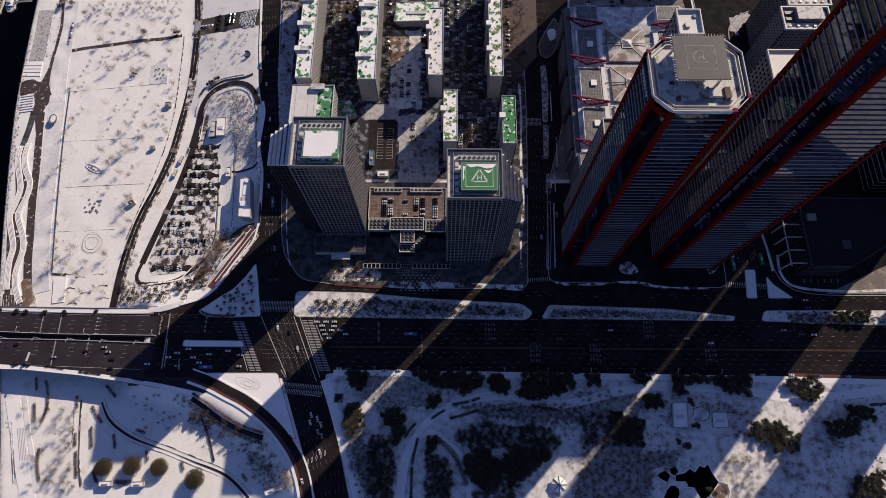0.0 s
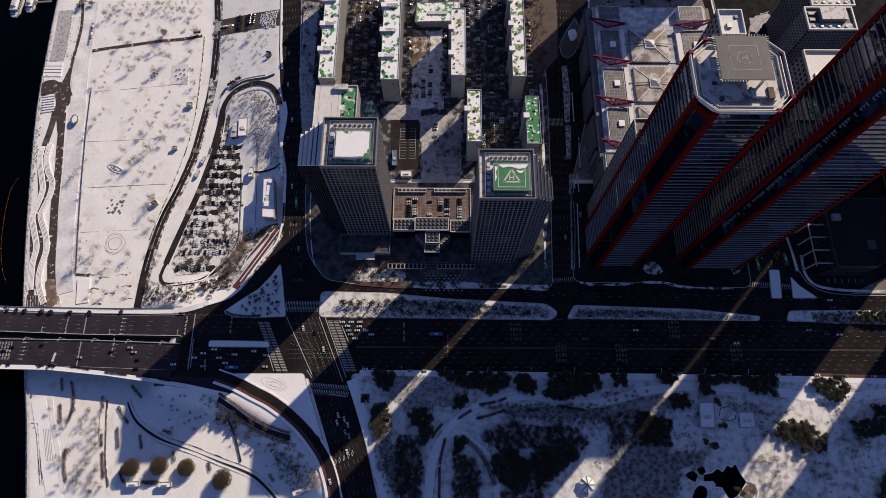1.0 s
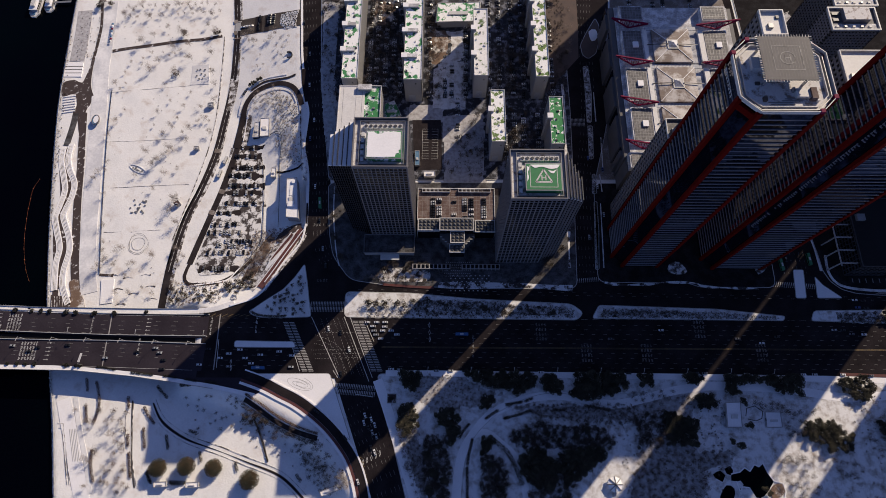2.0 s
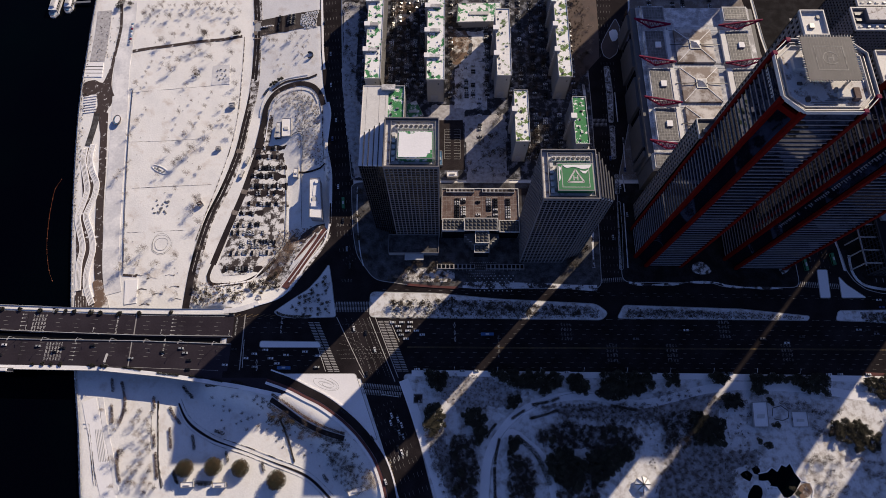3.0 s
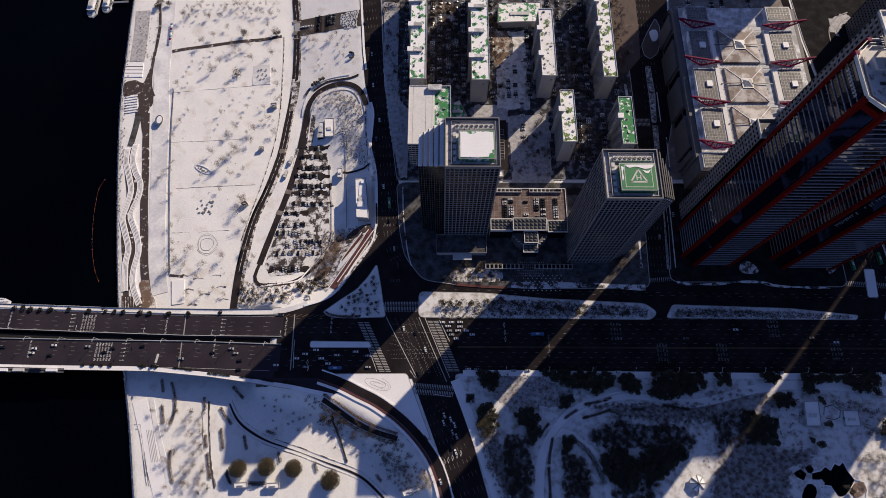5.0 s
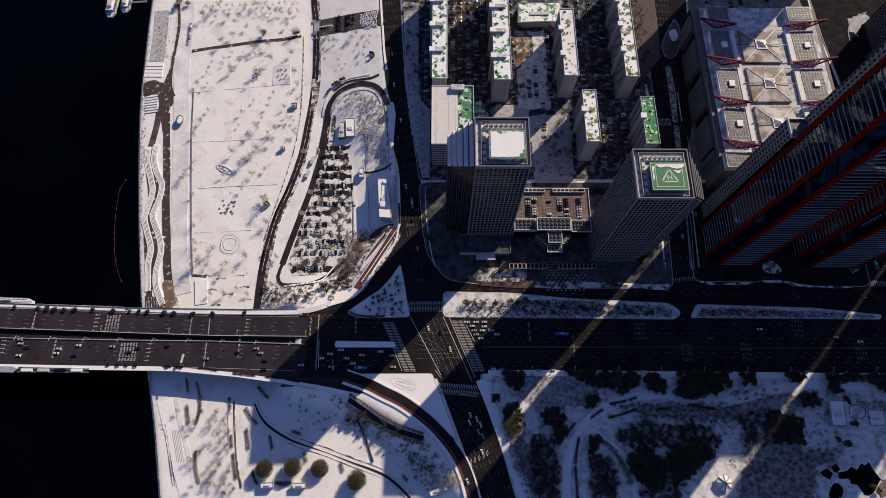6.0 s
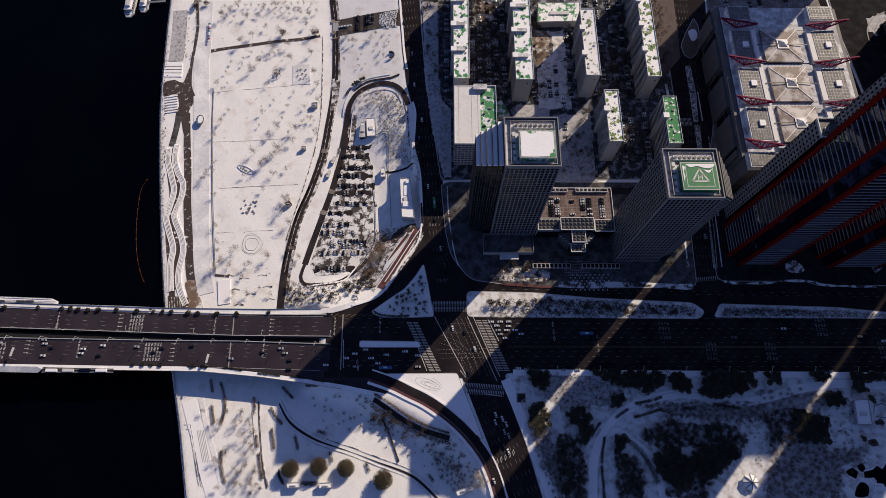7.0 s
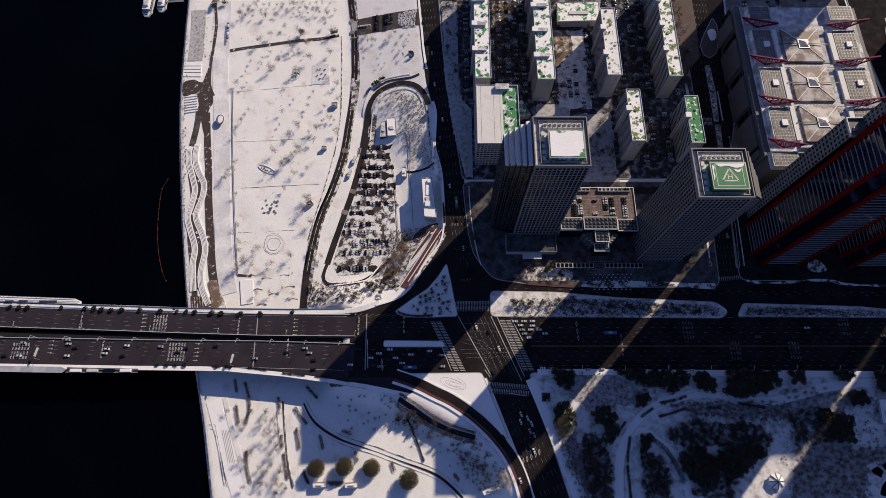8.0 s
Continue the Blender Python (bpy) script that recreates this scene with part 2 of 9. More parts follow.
def tube(bm, a, b, r0, r1, n=6):
    a, b = Vector(a), Vector(b)
    q = (b - a).to_track_quat("Z", "Y")
    ring = [[bm.verts.new(p + q @ Vector((r * math.cos(k * math.tau / n), r * math.sin(k * math.tau / n), 0))) for k in range(n)] for p, r in ((a, r0), (b, r1))]
    for k in range(n):
        bm.faces.new((ring[0][k], ring[0][(k + 1) % n], ring[1][(k + 1) % n], ring[1][k]))
    bm.faces.new(ring[1]), bm.faces.new(ring[0][::-1])


def curve(pts, step=4.0, closed=False):
    """A smooth line through points."""
    p = [Vector(q).to_3d() for q in pts]
    n, out = len(p), []
    for i in range(n if closed else n - 1):
        a, b, c, d = ((p[(i - 1) % n], p[i], p[(i + 1) % n], p[(i + 2) % n]) if closed else
                      (p[max(i - 1, 0)], p[i], p[i + 1], p[min(i + 2, n - 1)]))
        k = max(1, int((c - b).length / step))
        for j in range(k):
            t = j / k
            out.append(0.5 * (2 * b + (c - a) * t + (2 * a - 5 * b + 4 * c - d) * t * t + (3 * b - a - 3 * c + d) * t ** 3))
    if not closed:
        out.append(p[-1])
    return [(q.x, q.y) for q in out]


def ribbon(bm, line, width, height, thick=0.25, lift=0.1, offset=0.0):
    """A slab along a line, draped over height(x, y); width may be a number or a function of the share along the line."""
    kept = [line[0]]
    for p in line[1:]:
        if math.dist(p, kept[-1]) > 0.2:
            kept.append(p)
    line = kept
    n, rows = len(line), []
    for i, (x, y) in enumerate(line):
        a, b = line[max(i - 1, 0)], line[min(i + 1, n - 1)]
        d = Vector((b[0] - a[0], b[1] - a[1])).normalized()
        w = width(i / (n - 1)) if callable(width) else width
        ends = [(x - d.y * s, y + d.x * s) for s in (offset + w / 2, offset - w / 2)]
        z = [height(*e) + lift for e in ends]
        rows.append([bm.verts.new((*e, q)) for e, q in zip(ends, z)] + [bm.verts.new((*e, q - thick)) for e, q in zip(ends, z)])
    for r, s in zip(rows, rows[1:]):
        bm.faces.new((r[0], r[1], s[1], s[0])), bm.faces.new((r[1], r[3], s[3], s[1])), bm.faces.new((r[2], r[0], s[0], s[2]))
    for r in (rows[0], rows[-1]):
        bm.faces.new((r[0], r[1], r[3], r[2]))


def finish(bm, name, material):
    bmesh.ops.recalc_face_normals(bm, faces=bm.faces)
    me = bpy.data.meshes.new(name)
    bm.to_mesh(me)
    bm.free()
    me.materials.append(material)
    return me


def solid(name, bm, material, label="", category="", group="", kind=""):
    return tagged(new(name, finish(bm, name, material)), label, category, group, kind)


def part(name, bm, material, parent, label=""):
    ob = new(name, bm if isinstance(bm, bpy.types.Mesh) else finish(bm, name, material))
    ob.parent = parent
    return tagged(ob, label)


def base(name, place, label, category, group="", kind=""):
    ob = new(name)
    ob.location = place
    return tagged(ob, label, category, group, kind)


def BM():
    return bmesh.new()


def boxes(*rows):
    bm = BM()
    for r in rows:
        box(bm, *r)
    return bm


def flat(pts, z0, z1):
    bm = BM()
    prism(bm, pts, z0, z1)
    return bm


class Heap:
    """Many alike pieces, joined into one mesh of kind stuff."""
    def __init__(self):
        self.rows, self.store = [], {}

    def add(self, me, m):
        self.rows.append((me, m))

    def build(self, name, label, category):
        co, faces, slots, mats, n = [], [], [], [], 0
        for me, m in self.rows:
            if me not in self.store:
                v = np.empty(len(me.vertices) * 3)
                me.vertices.foreach_get("co", v)
                self.store[me] = (v.reshape(-1, 3), [tuple(p.vertices) for p in me.polygons])
            v, f = self.store[me]
            a = np.array(m)
            co.append(v @ a[:3, :3].T + a[:3, 3])
            faces += [tuple(i + n for i in q) for q in f]
            if me.materials[0] not in mats:
                mats.append(me.materials[0])
            slots += [mats.index(me.materials[0])] * len(f)
            n += len(v)
        if not co:
            return
        out = bpy.data.meshes.new(name)
        out.from_pydata(np.concatenate(co).tolist(), [], faces)
        for q in mats:
            out.materials.append(q)
        out.polygons.foreach_set("material_index", slots)
        tagged(new(name, out), label, category, kind="stuff")
# ---- ground ----
LOW, RIVER = -13.0, -16.0
BANK = ((-700, -230), (-28, -363), (25, -376), (74, -390), (132, -406), (209, -422), (288, -436), (333, -443), (368, -447), (395, -449), (445, -453), (478, -455), (1200, -470))
BROW = ((-700, -60), (-100, -96), (-27, -114), (7, -136), (31, -163), (49, -197), (60, -238), (66, -256), (122, -256), (129, -235), (135, -215), (146, -204), (169, -192), (188, -178), (207, -174), (262, -181), (287, -186), (326, -185), (359, -193), (400, -199), (430, -202), (467, -205), (1200, -300))


def along(table, y):
    return float(np.interp(y, [a for a, b in table], [b for a, b in table]))


def height(x, y):
    """The height of the ground: city level, the slope down to the riverside, the river's bed."""
    if x > along(BROW, y):
        return 0.0
    near = 1e9
    for (y0, x0), (y1, x1) in zip(BROW, BROW[1:]):
        dx, dy = x1 - x0, y1 - y0
        t = min(max(((x - x0) * dx + (y - y0) * dy) / (dx * dx + dy * dy), 0), 1)
        near = min(near, math.hypot(x - x0 - t * dx, y - y0 - t * dy))
        if near == 0:
            break
    k = min(near / float(np.interp(y, (128, 129, 270, 310, 340), (26, 38, 38, 60, 75))), 1)
    wall = float(np.interp(y, (198, 215, 285, 306), (0, 1, 1, 0)))  # a low retaining wall at the street's edge
    soft = k * k * (3 - 2 * k) if y < 290 else k
    z = LOW * (soft * (1 - wall) + wall * (0.55 * min(near / 3, 1) + 0.45 * k))
    if x < along(BANK, y):
        z = max(-24, LOW - (along(BANK, y) - x) * 1.2)
    return z


def level(x, y):
    return 0.0


def make_ground():
    xs = [-4000, -2500, -1600, -1000, -700] + list(np.arange(-480, -90, 2.5)) + list(np.arange(-90, 440, 10.0)) + [520, 700, 1100, 1800, 2800, 4000]
    ys = [-4000, -2000, -900, -400, -180] + list(np.arange(-80, 500, 2.5)) + [520, 560] + [640, 800, 1200, 2000, 4000]
    verts, faces = [], []
    for y in ys:
        for x in xs:
            rough = noise.noise((x * 0.05, y * 0.05, 0)) * 0.35 if abs(x) < 600 and -100 < y < 600 else 0
            z = height(x, y)
            verts.append((x, y, z - 0.35 + rough * (1 if z < -6 else 0.3)))
    w = len(xs)
    for j in range(len(ys) - 1):
        for i in range(w - 1):
            faces.append((j * w + i, j * w + i + 1, (j + 1) * w + i + 1, (j + 1) * w + i))
    me = bpy.data.meshes.new("ground")
    me.from_pydata(verts, [], faces)
    me.materials.append(SNOW)
    me.polygons.foreach_set("use_smooth", [True] * len(me.polygons))
    tagged(new("ground", me), "snow-covered ground with patches of brown grass", "ground", kind="structure")


make_ground()
bm = BM()
box(bm, -4000, -4000, RIVER - 4, -225, 4000, RIVER)
solid("water", bm, WATER, "dark, almost still river water", "water", kind="structure")

# streets: one asphalt sheet on the city's level, cut by the blocks laid on it
def sheet(name, pts, z, material, label, category, thick=0.3):
    return solid(name, flat(pts, z - thick, z), material, label, category, kind="structure")


sheet("road", [(-256, 66), (-100, 66), (1500, 66), (1500, 160), (-132, 165), (-174.2, 207.3), (-177.9, 187.7), (-191.7, 168.6), (-204.5, 145.7), (-215.4, 135.3), (-235.1, 128.6), (-256, 121)], 0.0, ASPHALT, "wide dark asphalt avenue with painted lanes", "road", 0.6)
sheet("road_west", [(-169, 160), (-130, 160), (-148, 193), (-157, 263), (-173, 359), (-181, 467), (-190, 800), (-232, 800), (-203.5, 467), (-197.5, 401), (-192, 359), (-184, 326), (-184, 287), (-178, 262), (-175, 204)], 0.02, ASPHALT, "dark asphalt street along the riverside", "road", 0.6)
sheet("road_east", [(72, 150), (92, 150), (96, 247), (116, 328), (128, 469), (150, 800), (80, 800), (78, 469), (78, 330), (76, 241)], 0.02, ASPHALT, "dark asphalt side street between tall blocks", "road", 0.6)
sheet("road_south", [(-140, 70), (-103, 73), (-72, -27), (-20, -220), (-62, -220), (-103, -27)], 0.02, ASPHALT, "dark asphalt street running away from the crossing", "road", 0.6)
sheet("road_far_east", [(248, 150), (292, 150), (290, 185), (283, 230), (262, 420), (250, 700), (205, 700), (236, 400), (252, 230)], 0.02, ASPHALT, "dark asphalt side street with waiting cars", "road", 0.6)

# the bridge: two decks with a gap, on piers
N_DECK = [(-1700, 149), (-560, 118.0), (-465, 114.9), (-400, 112.6), (-334, 110.6), (-252, 110.0)]
S_DECK = [(-1700, 118), (-560, 88.5), (-400, 86), (-334, 85.5), (-252, 83)]


def make_bridge():
    b = base("road_bridge", (0, 0, 0), "twin-deck asphalt road bridge with snowy footways over the river", "bridge", kind="structure")
    for nm, line, w, off in (("north_deck", N_DECK, lambda s: 17 + 3.5 * s, 0), ("south_deck", S_DECK, lambda s: 24 - 1.0 * s, 0)):
        bm = BM()
        ribbon(bm, line, w, level, thick=3.4, lift=0.04, offset=off)
        part("deck", bm, DECK, b)
    bm = BM()
    ribbon(bm, curve([(-1700, 160.5), (-560, 129.3), (-400, 124.0), (-310, 123.0), (-262, 123.6), (-245, 126.4), (-232, 131)], 8), 4.6, level, thick=1.0, lift=0.3)
    part("footway", bm, PROMENADE, b, "swept grey footway")
    bm = BM()
    ribbon(bm, curve([(-1700, 159.2), (-560, 128.0), (-400, 122.6), (-310, 121.7), (-262, 122.4)], 8), 2.3, level, thick=0.5, lift=0.42)
    part("snow_bed", bm, SNOW, b, "planting bed under snow")
    bm = BM()
    ribbon(bm, curve([(-1700, 162.0), (-560, 130.8), (-400, 125.5), (-310, 124.5), (-262, 125.1)], 8), 0.5, level, thick=0.3, lift=0.36)
    part("snow_edge", bm, SNOW_CLEAN, b)
    bm = BM()
    ribbon(bm, [(-1700, 104.5), (-560, 76.0), (-440, 74.0), (-380, 73.6), (-360, 72.8), (-335, 70.9), (-310, 68.5), (-280, 64.5), (-240, 58.5), (-205, 51.5)], 3.6, level, thick=1.0, lift=0.3)
    part("footway", bm, SNOW_CLEAN, b, "snow-covered footway")
    for x in (-1500, -1380, -1260, -1140, -1020, -900, -780, -660, -540, -480, -420, -360, -310):
        yn, ys = float(np.interp(x, [p[0] for p in N_DECK], [p[1] for p in N_DECK])), float(np.interp(x, [p[0] for p in S_DECK], [p[1] for p in S_DECK]))
        for y in (yn, ys):
            bm = BM()
            box(bm, x - 1.6, y - 7, -26, x + 1.6, y + 7, -2.2)
            part("pier", bm, CONCRETE, b)
    for line, off in ((N_DECK, -10.2), (N_DECK, 8.6), (S_DECK, 11.6)):
        bm = BM()
        ribbon(bm, line, 0.5, level, thick=1.2, lift=0.95, offset=-off if line is N_DECK else off)
        part("barrier", bm, KERB, b)
    bm = BM()
    ribbon(bm, curve([(-1700, 133.5), (-560, 103.0), (-400, 100), (-334, 98.8), (-252, 98)], 20), 6.0, level, thick=0.5, lift=-2.2)
    part("service_walk", bm, DARK_ROOF, b, "dark steel service walk between the decks")
    part("deck", flat([(-380, 74.2), (-310, 69.2), (-280, 65.2), (-240, 59.2), (-205, 52.4), (-196, 56), (-203, 66.2), (-256, 66), (-256, 72.2), (-330, 74.6)], -2.6, 0.02), DECK, b)
    # side platforms with railings
    for pts, zz, m in (([(-600, 138.2), (-563, 137.0), (-500, 134.6), (-494, 132), (-494, 128.2), (-566, 130.2), (-600, 131)], 0.36, SNOW_CLEAN), ([(-552, 70.6), (-549, 75.4), (-498, 74.6), (-493, 72.5), (-496, 69.6)], 2.6, BLUE_GREY), ([(-494, 70.0), (-494, 74.6), (-434, 73.4), (-434, 69.8)], 0.36, PAVING)):
        part("platform", flat(pts, zz - 0.8, zz), m, b, "side platform dusted with snow")
    for p, q in (((-600, 138.0), (-563, 136.8)), ((-563, 136.8), (-500, 134.4)), ((-600, 134.6), (-563, 133.4)), ((-563, 133.4), (-496, 131.4)), ((-494, 70.2), (-434, 70.0))):
        bm = BM()
        beam(bm, (*p, 1.2), (*q, 1.2), 0.35, 0.3)
        part("railing", bm, METAL, b)
        for k in range(16):
            u = Vector((*p, 0.4)).lerp(Vector((*q, 0.4)), k / 15)
            part("rail_post", boxes((u.x - 0.12, u.y - 0.12, 0.3, u.x + 0.12, u.y + 0.12, 1.1)), METAL, b)
    for x in (-560, -548, -530, -522):
        part("stair_head", boxes((x, 131.2, 0.36, x + 7, 132.6, 1.8)), DARK_METAL, b)
    for x, m in ((-490, SNOW_CLEAN), (-476, PALE_PANEL), (-462, GLASS_BLUE), (-448, SNOW_CLEAN)):
        part("shelter", boxes((x, 70.6, 0.36, x + 9, 73.0, 2.4)), m, b)
    for pts, off in (([(-1700, 160.5), (-560, 129.3), (-400, 124.0), (-310, 123.0), (-262, 123.6)], 2.2), ([(-1700, 104.5), (-560, 76.0), (-440, 74.0), (-360, 73.0), (-310, 68.5), (-280, 64.5), (-240, 58.5)], -1.8)):
        bm = BM()
        ribbon(bm, pts, 0.3, level, thick=0.9, lift=1.15, offset=off)
        part("railing", bm, METAL, b)
    bm = BM()
    box(bm, -262, 60, -16, -250, 128, -1.6)
    part("abutment", bm, CONCRETE, b)


make_bridge()

# raised blocks: pavements, islands and the park
def block(name, pts, material, label, category="pavement", z=0.16, kerb=True):
    ob = solid(name, flat(pts, -0.5, z), material, label, category, kind="structure")
    if kerb:
        bm = BM()
        ring = list(pts) + [pts[0]]
        ribbon(bm, ring, 0.6, level, thick=0.5, lift=z + 0.03)
        part("kerb", bm, KERB, ob)
    return ob


def rounded(pts, r=4.0, n=5):
    """Corners of a polygon rounded off."""
    out, k = [], len(pts)
    for i in range(k):
        p, a, b = Vector(pts[i]), Vector(pts[i - 1]), Vector(pts[(i + 1) % k])
        d0, d1 = (a - p), (b - p)
        s = min(r, d0.length * 0.45, d1.length * 0.45)
        u, v = p + d0.normalized() * s, p + d1.normalized() * s
        for j in range(n + 1):
            t = j / n
            q = u * (1 - t) ** 2 + p * 2 * t * (1 - t) + v * t * t
            out.append((q.x, q.y))
    return out


block("pavement", rounded([(-131, 153), (-148, 176), (-153, 200), (-157, 247), (-150, 250), (76, 250), (72, 146), (-15, 145.5), (-96, 148)], 8), PAVING, "paved forecourt of the twin towers, dusted with snow")
block("pavement", rounded([(91, 152), (95, 250), (250, 250), (249, 148), (181, 148), (171, 152)], 8), PAVING_SHADED, "paved forecourt of the red-columned towers, shade painted in")
# The shade between the flats is painted into this yard's snow colour.
block("pavement", rounded([(-157, 252), (-172, 359), (-180, 467), (-185, 700), (78, 700), (78, 460), (78, 330), (76, 254)], 5), SNOW_YARD_SHADED, "snowy yards and car parks between apartment blocks, shade painted in", "yard")
block("pavement", rounded([(97, 254), (117, 328), (130, 469), (150, 700), (204, 700), (236, 400), (250, 254)], 4), PAVING_WARM, "grey-brown paved plot round the department store")
block("pavement", rounded([(339.0, 141.6), (319.4, 143.0), (307.2, 146.5), (298.6, 153.8), (293.9, 163.8), (292.8, 177.2)] + [(285, 232), (265, 420), (252, 700), (1400, 700), (1400, 142)], 3), PAVING_SHADED, "paved plot of an office block, shade painted in")
block("median_strip", rounded([(-134, 119), (-134, 142), (-76, 141), (-20, 136), (66, 132), (76, 124), (70, 117.5)], 5), SNOW_PARK, "snowy planted strip between avenue and service road", "median")
block("median_strip", rounded([(83, 119), (90, 131), (193, 128), (252, 122), (250, 118)], 3), SNOW_PARK, "snowy planted strip with low hedges", "median")
block("median_strip", rounded([(274, 118), (278, 127), (330, 128), (1400, 128), (1400, 115), (381, 115)], 3), SNOW_PARK, "snowy planted strip with trees", "median")
block("traffic_island", rounded([(-218, 123.3), (-202.5, 135), (-189.5, 144), (-180.1, 155.6), (-172.6, 168), (-168.7, 150), (-165.2, 130), (-162.8, 119), (-189, 118), (-208, 118.3), (-215, 120.5)], 3), SNOW, "triangular snowy traffic island with low shrubs", "island")
block("traffic_island", rounded([(-205, 69.5), (-143, 70), (-122, 16), (-160, 47), (-185, 61)], 2.5), SNOW_CLEAN, "triangular snowy traffic island", "island")
block("median_strip", rounded([(-227, 92), (-227, 97.5), (-176, 97), (-174, 92)], 2), SNOW_CLEAN, "narrow snow-covered traffic island", "island")
block("park_ground", rounded([(-103, 70), (-76, -27), (-25, -220), (1400, -220), (1400, 66), (370, 69), (180, 70.5)], 5), SNOW_PARK, "snowy city park floor with paths and scrub", "park")
# Out of view: dark grounds added so the tower glass mirrors less bright snow.
block("wooded_ground", [(-60, -40), (-15, -216), (1396, -216), (1396, -40)], LITTER, "unseen dark wooded park floor under thin snow", "park", 0.3, False)
block("district_ground", [(-60, -222), (-300, -1800), (2200, -1800), (2200, -222)], SNOW_YARD_SHADED, "unseen dark ground, added to dim reflections in the tower glass", "ground", 0.2, False)
# ISLANDS beside the far side street
block("traffic_island", rounded([(267.3, 164.7), (276.4, 164.7), (273.9, 138.5), (264.9, 138.5)], 1.5), SNOW_CLEAN, "narrow snow-covered traffic island", "island")
block("traffic_island", rounded([(285.4, 158.4), (291.0, 150.6), (297.5, 145.4), (305.7, 138.8), (283.8, 138.6)], 1.5), SNOW_CLEAN, "triangular snowy traffic island", "island")
bm = BM()
ribbon(bm, curve([(-174.7, 206.8), (-178.4, 187.7), (-192.2, 168.1), (-205.0, 145.7), (-215.9, 135.3), (-235.1, 128.6)], 4), 1.5, level, thick=2.2, lift=0.9)
solid("parapet", bm, SNOW_CLEAN, "snow-capped parapet of the curving street", "wall", kind="structure")
# ---- buildings ----
def facade(bm, origin, along_x, length, z0, z1, bays, floors, pier, span, depth):
    """Piers and spandrels on one upright face, proud of the glass behind it; along_x: the face runs along x, else along y; depth may be negative."""
    ox, oy = origin
    def bar(u0, u1, a, b, d):
        if along_x:
            box(bm, ox + u0, min(oy, oy + d), a, ox + u1, max(oy, oy + d), b)
        else:
            box(bm, min(ox, ox + d), oy + u0, a, max(ox, ox + d), oy + u1, b)
    for i in range(bays + 1):
        u = length * i / bays
        bar(max(u - pier / 2, 0), min(u + pier / 2, length), z0, z1, depth)
    for k in range(floors + 1):
        z = z0 + (z1 - z0) * k / floors
        for i in range(bays):
            a, b = length * i / bays + pier / 2, length * (i + 1) / bays - pier / 2
            bar(a, b, max(z - span / 2, z0), min(z + span / 2, z1), depth * 0.7)


def ring(bm, x0, y0, x1, y1, z0, z1, t):
    box(bm, x0, y0, z0, x1, y0 + t, z1), box(bm, x0, y1 - t, z0, x1, y1, z1)
    box(bm, x0, y0 + t, z0, x0 + t, y1 - t, z1), box(bm, x1 - t, y0 + t, z0, x1, y1 - t, z1)


def fan_unit(parent, x, y, z):
    f = part("cooling_fan", boxes((x - 1.5, y - 1.8, z, x + 1.5, y + 1.8, z + 2.2)), PALE_PANEL, parent)
    bm = BM()
    tube(bm, (x, y, z + 2.2), (x, y, z + 2.6), 1.15, 1.15, 12)
    part("fan_ring", bm, DARK_METAL, f)


